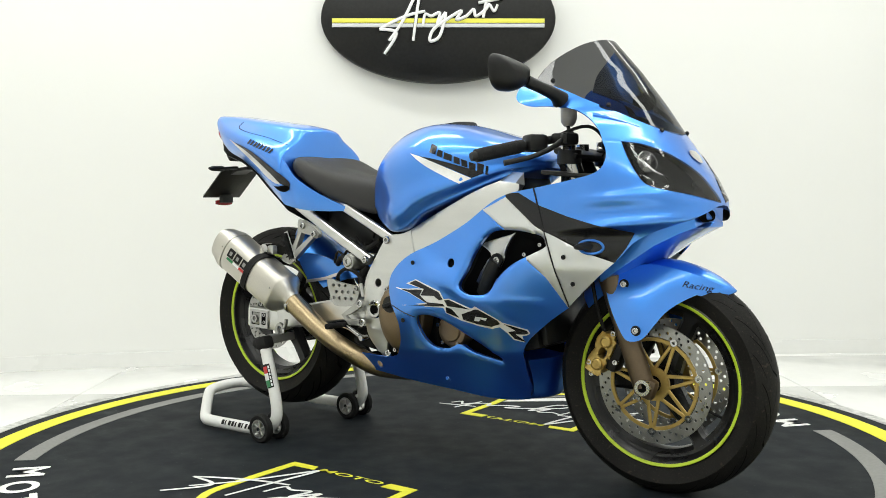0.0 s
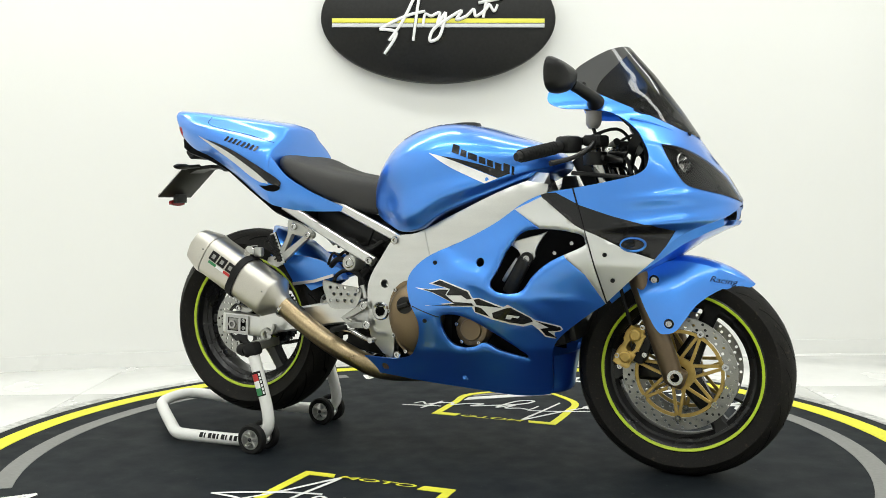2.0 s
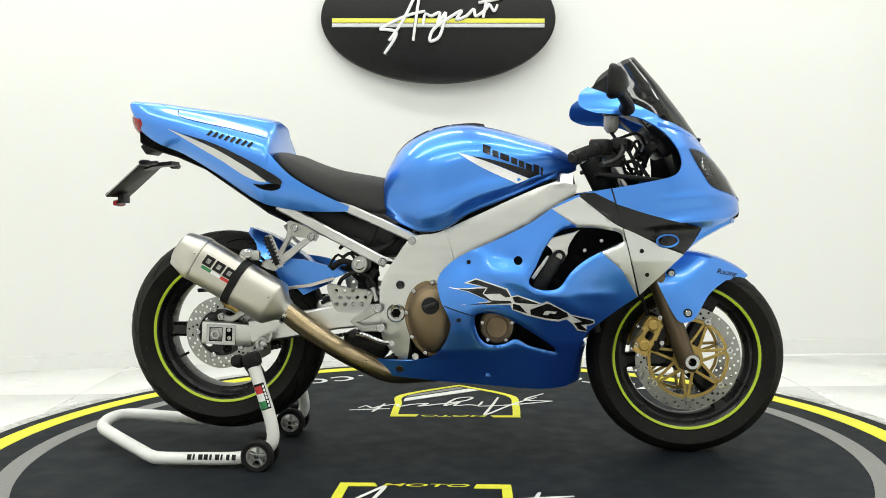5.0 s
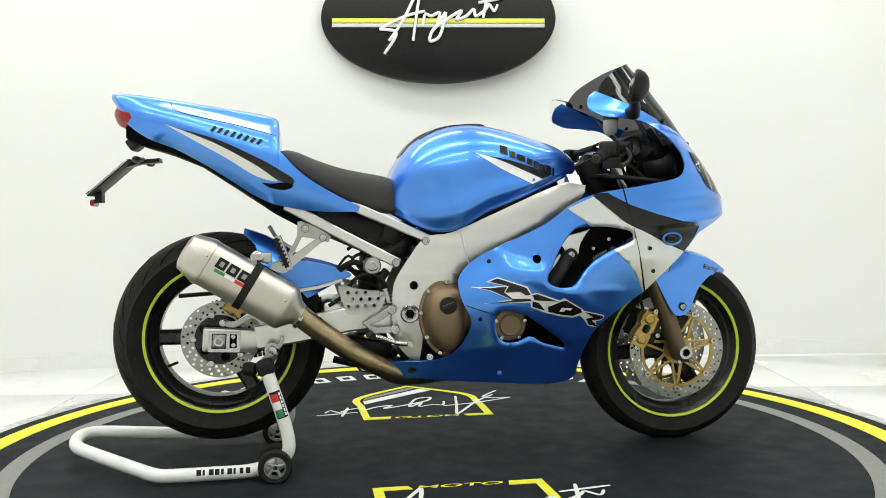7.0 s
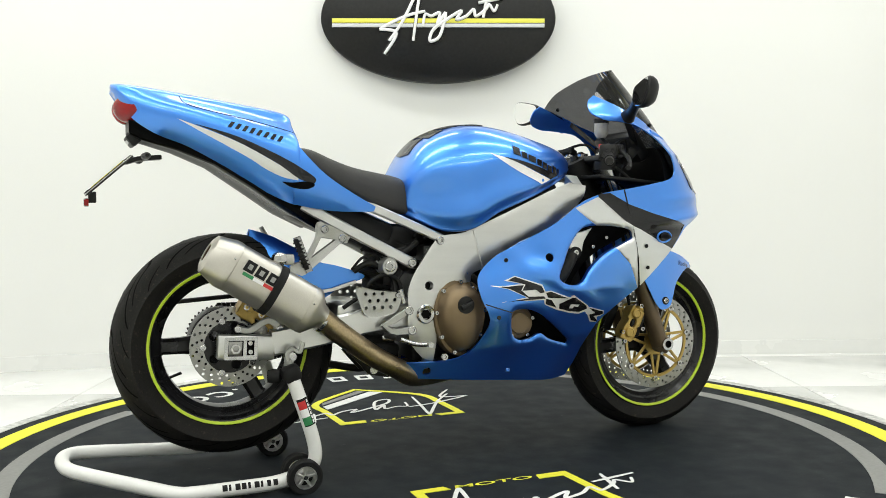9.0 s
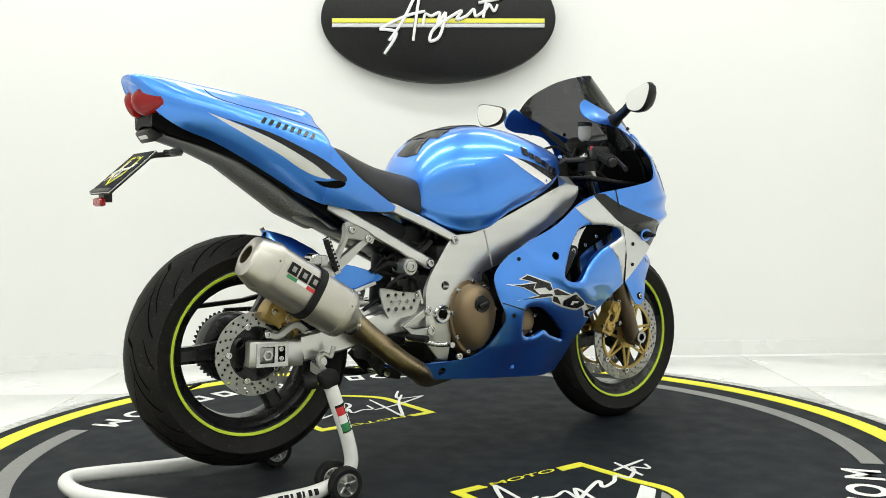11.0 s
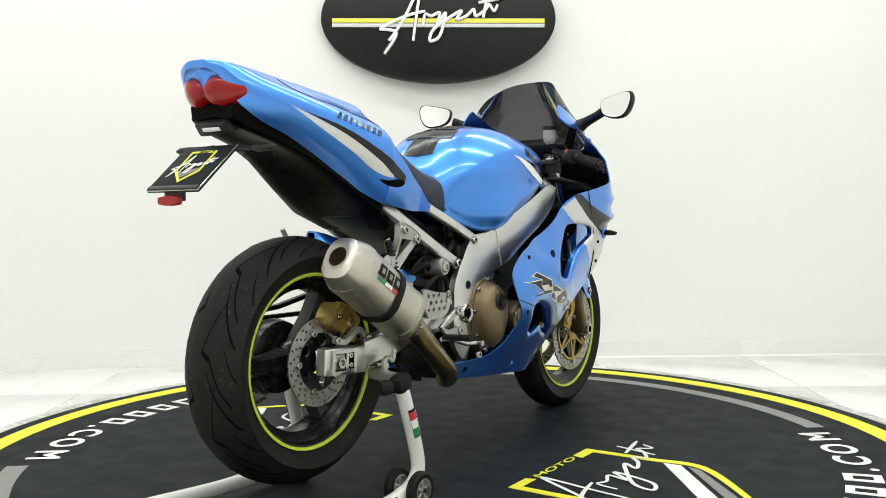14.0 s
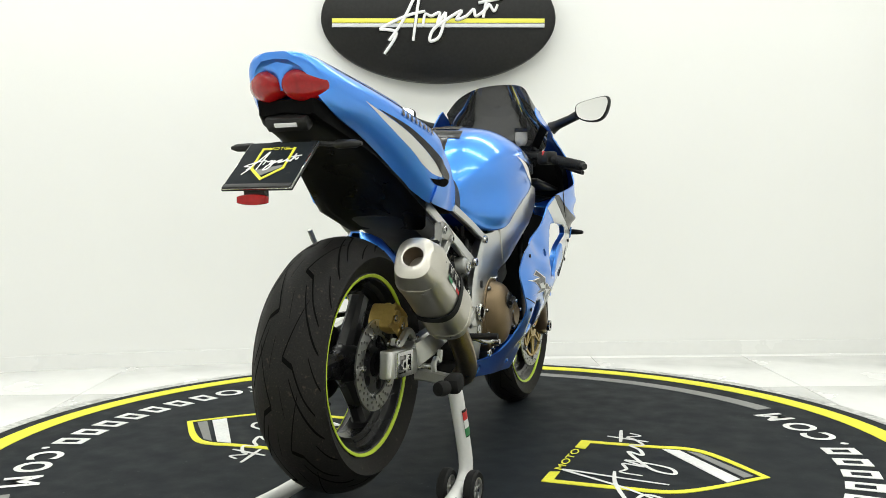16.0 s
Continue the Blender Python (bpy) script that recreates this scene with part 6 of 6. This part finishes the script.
part("shield_outline", bm, YELLOW, plate, "yellow shield outline")
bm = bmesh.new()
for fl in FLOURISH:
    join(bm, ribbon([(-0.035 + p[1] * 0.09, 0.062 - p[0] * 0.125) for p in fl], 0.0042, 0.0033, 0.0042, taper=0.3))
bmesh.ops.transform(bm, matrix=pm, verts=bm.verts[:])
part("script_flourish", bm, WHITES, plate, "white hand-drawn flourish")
bm = slab([(-0.022, 0.034), (-0.040, 0.010), (-0.012, -0.034), (-0.004, -0.034)], 0.002, 0.0030)
bmesh.ops.transform(bm, matrix=pm, verts=bm.verts[:])
part("shield_stripe", bm, GREY, plate, "grey slanted stripe")
bm = text_loops("MOTO", 0.014, 0.1)
for v in bm.verts:
    v.co = pm @ Vector((0.047 + v.co.y, -v.co.x * 1.25, 0.0034))
part("writing", bm, YELLOW, plate, "small yellow word")
part("holder_arm", tube([(-0.83, 0.0, 0.90), (-0.89, 0.0, 0.895), (-0.925, 0.006, 0.885)], 0, flat=(0.07, 0.012)), BLACKP, holder)
rf = part("rear_reflector", loft([[(x, 0.018 + 0.036 * k * max(-1, min(1, 1.25 * math.cos(q))), 0.778 + 0.0115 * k * math.sin(q)) for q in [2 * math.pi * i / 32 for i in range(32)]] for x, k in ((-1.018, 1.0), (-1.027, 1.0), (-1.030, 0.9))]), RED, bike, "red oblong reflector under the plate")
part("reflector_bracket", block((0.02, 0.05, 0.03), pose(-1.008, 0.018, 0.792), 0.002), DARK, rf)

# hugger
rings = []
for a, w, lift in ((24, 0.085, 0.040), (32, 0.092, 0.030), (42, 0.097, 0.020), (54, 0.097, 0.014), (66, 0.088, 0.012), (73, 0.062, 0.012), (77, 0.024, 0.013)):
    a2 = radians(a - 0)
    ring = []
    for t in (-1, -0.93, -0.8, -0.5, 0, 0.5, 0.8, 0.93, 1):
        drop = 0.075 * max(0, abs(t) - 0.5) ** 1.5 / 0.35
        q = 0.3105 + lift + 0.005 - drop
        ring.append((RX + q * math.cos(a2), w * t, RZ + q * math.sin(a2)))
    rings.append(ring)
bm = loft(rings, cap=False, closed=False)
hug = part("rear_hugger", thicken(bm, 0.004), BLUE, bike, "blue rear wheel hugger", 60)
for s in (-1, 1):
    lp = catmull([(-0.50, 0.60), (-0.40, 0.60), (-0.30, 0.570), (-0.285, 0.555), (-0.33, 0.540), (-0.45, 0.512), (-0.47, 0.53)], 4, True)
    p2, t2, _ = fill2d(lp, (), (), 0.015)
    part("hugger_arm", thicken(surface([(x, s * (0.105 + 0.05 * (z - 0.55)), z) for x, z in p2], t2), 0.006), BLUE, hug, "", 60)
    part("hugger_trim", tube([(-0.46, s * 0.112, 0.514), (-0.38, s * 0.113, 0.525), (-0.31, s * 0.112, 0.545)], 0, flat=(0.004, 0.010)), ALU, hug)
part("chain_guard", tube([(-0.80, 0.10, 0.49), (-0.62, 0.10, 0.50), (-0.45, 0.10, 0.53)], 0, flat=(0.02, 0.012)), BLACKP, bike, "black chain guard")

# front fork, calipers, axle
for s in (-1, 1):
    top, bot = Vector((0.535, s * 0.105, 0.862)), Vector((0.742, s * 0.105, 0.275))
    def at(f):
        return top.lerp(bot, f)
    leg = part("fork_leg", tube([at(0.50), at(0.97)], [0.029, 0.031, 0.030, 0.028], 20), FORK, bike, "dark bronze fork leg")
    part("fork_tube", tube([at(-0.06), at(0.52)], 0.0215, 18), CHROME, leg, "chromed fork tube")
    part("fork_clamp", block((0.055, 0.035, 0.055), pose(bot.x, s * 0.106, FZ - 0.004, 0, 19, 0), 0.012), FORK, leg, "axle clamp")
    part("axle_end", revolve([(0.012, 0), (0.0205, 0), (0.0205, s * 0.012), (0.012, s * 0.012), (0.011, -s * 0.01)], 24, pose(FX, s * 0.128, FZ)), CHROME, leg, "hollow axle end")
    # solid black disc in the ring, painted as the shade of the hollow
    part("axle_hole_disc", revolve([(0.0001, s * 0.002), (0.0125, s * 0.002), (0.0125, 0), (0.0001, 0)], 20, pose(FX, s * 0.130, FZ), closed=False), RECESS_BLACK, leg)
    part("fork_bolt", bolt_bm(FX - 0.016, s * 0.122, FZ - 0.030, 0.006, 0.006, s), CHROME, leg)
    cal = bmesh.new()
    cm = pose(0.622, s * 0.098, 0.372, 0, 24, 0)
    shape = catmull([(-0.024, -0.056), (0.012, -0.058), (0.022, -0.034), (0.020, -0.010), (0.026, 0.004), (0.024, 0.042), (0.008, 0.058), (-0.018, 0.052), (-0.027, 0.030), (-0.021, 0.006), (-0.028, -0.022)], 3, True)
    body = prism(shape, [catmull([(-0.008, -0.010), (0.010, -0.012), (0.012, 0.010), (-0.006, 0.012)], 2, True)], -0.021, 0.021, bevel=0.004)
    bmesh.ops.transform(body, matrix=cm, verts=body.verts[:])
    join(cal, body)
    for dz in (-0.030, 0.030):
        join(cal, revolve([(0.0001, 0), (0.0165, 0), (0.0155, s * 0.006), (0.012, s * 0.008), (0.011, s * 0.006), (0.0001, s * 0.006)], 20, pose(0.622 - dz * 0.44 * -1, s * 0.1185, 0.372 + dz), closed=False))
    c = part("front_caliper", cal, GOLD, bike, "gold front brake caliper")
    part("caliper_back", block((0.048, 0.05, 0.10), pose(0.650, s * 0.085, 0.372, 0, 24, 0), 0.012), DARK, c)
    for x, z in ((0.592, 0.315), (0.655, 0.425), (0.585, 0.345), (0.660, 0.350)):
        part("caliper_bolt", bolt_bm(x, s * 0.112, z, 0.008, 0.008, s), CHROME, c)
    part("brake_hose", tube([(0.62, s * 0.10, 0.43), (0.60, s * 0.105, 0.50), (0.575, s * 0.09, 0.60), (0.56, s * 0.07, 0.72)], 0.005, 8, smooth=5), SOFT, bike, "black brake hose")
part("front_axle", tube([(FX, -0.11, FZ), (FX, 0.11, FZ)], 0.012, 16), CHROME, bike)
part("fork_bridge", block((0.07, 0.25, 0.035), pose(0.575, 0, 0.745, 0, 19, 0), 0.012), DARK, bike, "dark lower fork bridge")

# front mudguard
rings = []
for a, w, lift in ((52, 0.008, 0.014), (54, 0.026, 0.015), (58, 0.046, 0.017), (64, 0.062, 0.019), (73, 0.074, 0.021), (86, 0.080, 0.024), (102, 0.078, 0.026), (118, 0.074, 0.024), (135, 0.07, 0.022)):
    a2 = radians(a)
    q0 = 0.2965 + lift
    ring = []
    for t in (-1, -0.9, -0.7, -0.4, 0, 0.4, 0.7, 0.9, 1):
        q = q0 - 0.055 * abs(t) ** 2.6 * min(1, w / 0.06)
        ring.append((FX + q * math.cos(a2), w * t, FZ + q * math.sin(a2)))
    rings.append(ring)
mud = part("front_mudguard", thicken(loft(catmull_rings(rings, 3), cap=False, closed=False), 0.003), BLUE, bike, "blue front mudguard", 60)
MUD_W = rbf([(0.64, 0.545, 0.128), (0.69, 0.555, 0.120), (0.73, 0.44, 0.146), (0.70, 0.60, 0.082), (0.80, 0.585, 0.080), (0.915, 0.553, 0.022), (0.86, 0.565, 0.062), (0.80, 0.515, 0.100), (0.70, 0.43, 0.146), (0.76, 0.56, 0.102)])
lobe = catmull([(0.637, 0.548), (0.664, 0.588), (0.705, 0.602), (0.76, 0.604), (0.84, 0.586), (0.915, 0.552), (0.85, 0.527), (0.80, 0.493), (0.772, 0.455), (0.750, 0.424), (0.725, 0.414), (0.700, 0.422), (0.668, 0.478)], 5, True, sharp=(0, 5))
for s in (-1, 1):
    p2, t2, _ = fill2d(lobe, (), (), 0.013)
    lb = part("mudguard_side", thicken(surface([(x, s * MUD_W(x, z), z) for x, z in p2], t2), 0.003), BLUE, bike, "blue side lobe of the front mudguard", 60)
    for x, z in ((0.730, 0.441), (0.686, 0.555)):
        part("mudguard_bolt", bolt_bm(x, s * (MUD_W(x, z) + 0.001), z, 0.009, 0.006, s), CHROME, lb)
        part("mudguard_washer", revolve([(0.008, 0), (0.0135, 0), (0.0125, s * 0.002), (0.008, s * 0.002)], 18, pose(x, s * (MUD_W(x, z) + 0.0006), z)), SOFT, lb)
    lt = bvh_of(lb)
    bm = text_loops("Racing", 0.022, 0.35)
    for v in bm.verts:
        x, z = 0.858 - s * -1 * 0 + (v.co.x if s < 0 else -v.co.x) * 1.15, 0.546 + v.co.y - 0.22 * (v.co.x if s < 0 else -v.co.x) * 1.0
        hit = lt.ray_cast(Vector((x, s, z)), Vector((0, -s, 0)))[0]
        v.co = (hit or Vector((x, s * MUD_W(x, z), z))) + Vector((0, s * 0.0015, 0))
    part("writing", bm, GLOSS_BLACK, lb, "dark cursive word")

# handlebars and cockpit
for s in (-1, 1):
    base, end = Vector((0.520, s * 0.13, 0.938)), Vector((0.383, s * 0.355, 0.884))
    def hb(f):
        return base.lerp(end, f)
    bar = part("handlebar", tube([hb(-0.1), hb(0.5)], 0.011, 14), BLACKP, bike, "black clip-on handlebar")
    grip = part("grip", tube([hb(0.46), hb(0.97)], [0.0165, 0.017, 0.0165, 0.017], 20), SOFT, bike, "black ribbed rubber grip")
    for k in range(12):
        part("grip_rib", tube([hb(0.52 + k * 0.035), hb(0.535 + k * 0.035)], 0.0178, 16), SOFT, grip)
    part("bar_end", tube([hb(0.97), hb(1.02)], [0.014, 0.0145, 0.011], 18), DARK, bar, "dark bar end weight")
    part("switch_block", block((0.055, 0.055, 0.045), Matrix.Translation(hb(0.33)) @ pose(0, 0, 0, 0, 0, -s * 58), 0.010), BLACKP, bar, "black switch housing")
    part("switch_button", block((0.014, 0.010, 0.016), Matrix.Translation(hb(0.30) + Vector((-0.026, 0, 0.014))), 0.003), REDP if s < 0 else WHITES, bar, "red switch" if s < 0 else "pale switch")
    part("lever_perch", block((0.05, 0.04, 0.03), Matrix.Translation(hb(0.12) + Vector((0.026, 0, 0))), 0.008), BLACKP, bar)
    part("lever", tube([hb(0.16) + Vector((0.04, 0, 0)), hb(0.40) + Vector((0.068, 0, -0.012)), hb(0.65) + Vector((0.075, 0, -0.022)), hb(0.90) + Vector((0.066, 0, -0.024))], [0.008, 0.007, 0.006, 0.0075], 10, smooth=4), BLACKP, bar, "black hand lever")
    part("clip_on_clamp", revolve([(0.022, -0.018), (0.033, -0.018), (0.033, 0.018), (0.022, 0.018)], 20, pose(0.522, s * 0.105, 0.885, 90 - 19 * 0, 0, 0)), BLACKP, bar)
    cable = tube([hb(0.2), hb(0.1) + Vector((0.08, -s * 0.03, 0.03)), Vector((0.62, s * 0.08, 0.90)), Vector((0.58, s * 0.05, 0.78))], 0.0045, 8, smooth=6)
    part("cable", cable, SOFT, bar, "black control cable")
part("top_yoke", block((0.075, 0.26, 0.022), pose(0.52, 0, 0.895, 0, 19, 0), 0.010), DARK, bike, "dark top fork yoke")
part("steering_nut", revolve([(0.0001, -0.01), (0.018, -0.01), (0.018, 0.012), (0.0001, 0.012)], 8, pose(0.505, 0, 0.912, 90, 0, 0), closed=False), CHROME, bike)
res = part("brake_reservoir", tube([(0.515, -0.100, 0.968), (0.515, -0.099, 0.978), (0.516, -0.098, 0.988), (0.516, -0.098, 1.016)], [0.012, 0.020, 0.022, 0.022], 18), CREAM, bike, "milky brake fluid reservoir with black cap")
part("reservoir_cap", tube([(0.516, -0.098, 1.016), (0.517, -0.098, 1.028)], 0.0245, 18), BLACKP, res, "black cap")
part("reservoir_hose", tube([(0.515, -0.100, 0.970), (0.526, -0.118, 0.948), (0.525, -0.14, 0.925)], 0.005, 8, smooth=4), SOFT, res)
dash = part("instrument_panel", block((0.05, 0.22, 0.11), pose(0.655, 0, 0.945, 0, -35, 0), 0.02), BLACKP, bike, "black instrument panel")
for y in (-0.06, 0.06):
    part("dial", revolve([(0.0001, 0.004), (0.042, 0.004), (0.046, 0.008), (0.050, 0.0), (0.050, -0.02), (0.0001, -0.02)], 28, pose(0.632, y, 0.940) @ Vector((-1, 0, 0.6)).to_track_quat("Y", "Z").to_matrix().to_4x4(), closed=False), BLACKP, dash, "round black dial")
inner = bmesh.new()
block((0.30, 0.34, 0.012), pose(0.62, 0, 0.83, 0, 6, 0), 0.004, inner)
block((0.012, 0.36, 0.16), pose(0.735, 0, 0.87, 0, -25, 0), 0.004, inner)
part("cockpit_panel", inner, BLACKP, bike, "black inner cockpit panel")
for s in (-1, 1):
    lining = [(u * US, z) for u, z in ((0.0, 0.80), (0.0, 0.925), (0.55, 0.95), (1.0, 0.955), (1.12, 0.92), (1.22, 0.87), (1.30, 0.83), (1.35, 0.79), (0.8, 0.78))]
    p2, t2, _ = fill2d(lining, (), (), 0.02)
    part("cockpit_lining", surface([Vector((p.x, p.y * -s, p.z)) for p in [from_u(u / US, z, -0.040) for u, z in p2]], t2), BLACKP, bike, "black inner lining of the cowl")
    part("screen_stay", tube([(0.56, s * 0.17, 1.035), (0.62, s * 0.12, 0.97), (0.66, s * 0.08, 0.94)], 0, flat=(0.03, 0.004)), BLACKP, bike)
bm = bmesh.new()
rnd = random.Random(5)
for k in range(8):
    y0, y1 = rnd.uniform(-0.12, 0.12), rnd.uniform(-0.13, 0.13)
    a = Vector((rnd.uniform(0.52, 0.60), y0, rnd.uniform(0.86, 0.92)))
    c = Vector((rnd.uniform(0.58, 0.66), y1, rnd.uniform(0.78, 0.88)))
    b = (a + c) / 2 + Vector((rnd.uniform(0, 0.05), rnd.uniform(-0.04, 0.04), rnd.uniform(0.02, 0.06)))
    join(bm, tube([a, b, c], rnd.uniform(0.003, 0.006), 8, smooth=5))
tagged(part("wiring_loom", bm, SOFT, bike, "black cables and wiring in the cockpit"), kind="stuff")
for s in (-1, 1):
    part("fork_cap", revolve([(0.0001, 0.012), (0.012, 0.012), (0.021, 0.004), (0.023, -0.012), (0.0001, -0.012)], 20, pose(0.516, s * 0.105, 0.915, 90, 0, 0), closed=False), CHROME, bike, "polished fork cap")
    part("master_cylinder", block((0.05, 0.045, 0.032), pose(0.540, s * 0.150, 0.930, 0, 0, -s * 55), 0.008), BLACKP, bike, "black brake master cylinder" if s < 0 else "black clutch perch")
part("ignition_switch", revolve([(0.0001, 0.01), (0.014, 0.01), (0.016, -0.02), (0.0001, -0.02)], 16, pose(0.475, 0, 0.905, 90, 0, 0), closed=False), BLACKP, bike, "black ignition switch")
part("steering_head", tube([(0.47, 0, 0.90), (0.56, 0, 0.72)], 0.045, 18), DARK, bike, "dark steering head")
part("radiator_shroud", block((0.02, 0.30, 0.30), pose(0.445, 0, 0.53, 0, -10, 0), 0.006), BLACKP, bike, "black radiator core")
part("air_box", block((0.30, 0.22, 0.12), pose(0.22, 0, 0.755, 0, -22, 0), 0.03), BLACKP, bike, "black air box")


# ---- turning ----
def turn_rows():
    rows = []
    for i in range(17):
        a = HEADING + RATE * i
        rows.append((float(i), pose(0, 0, 0, 0, 0, a) @ pose(0, OFFSET, 0)))
    return rows


def motions():
    walk(bike, turn_rows())
    walk(stand, turn_rows())
    walk(table, [(float(i), pose(0, 0, 0.003, 0, 0, HEADING + RATE * i)) for i in range(17)])


motions()
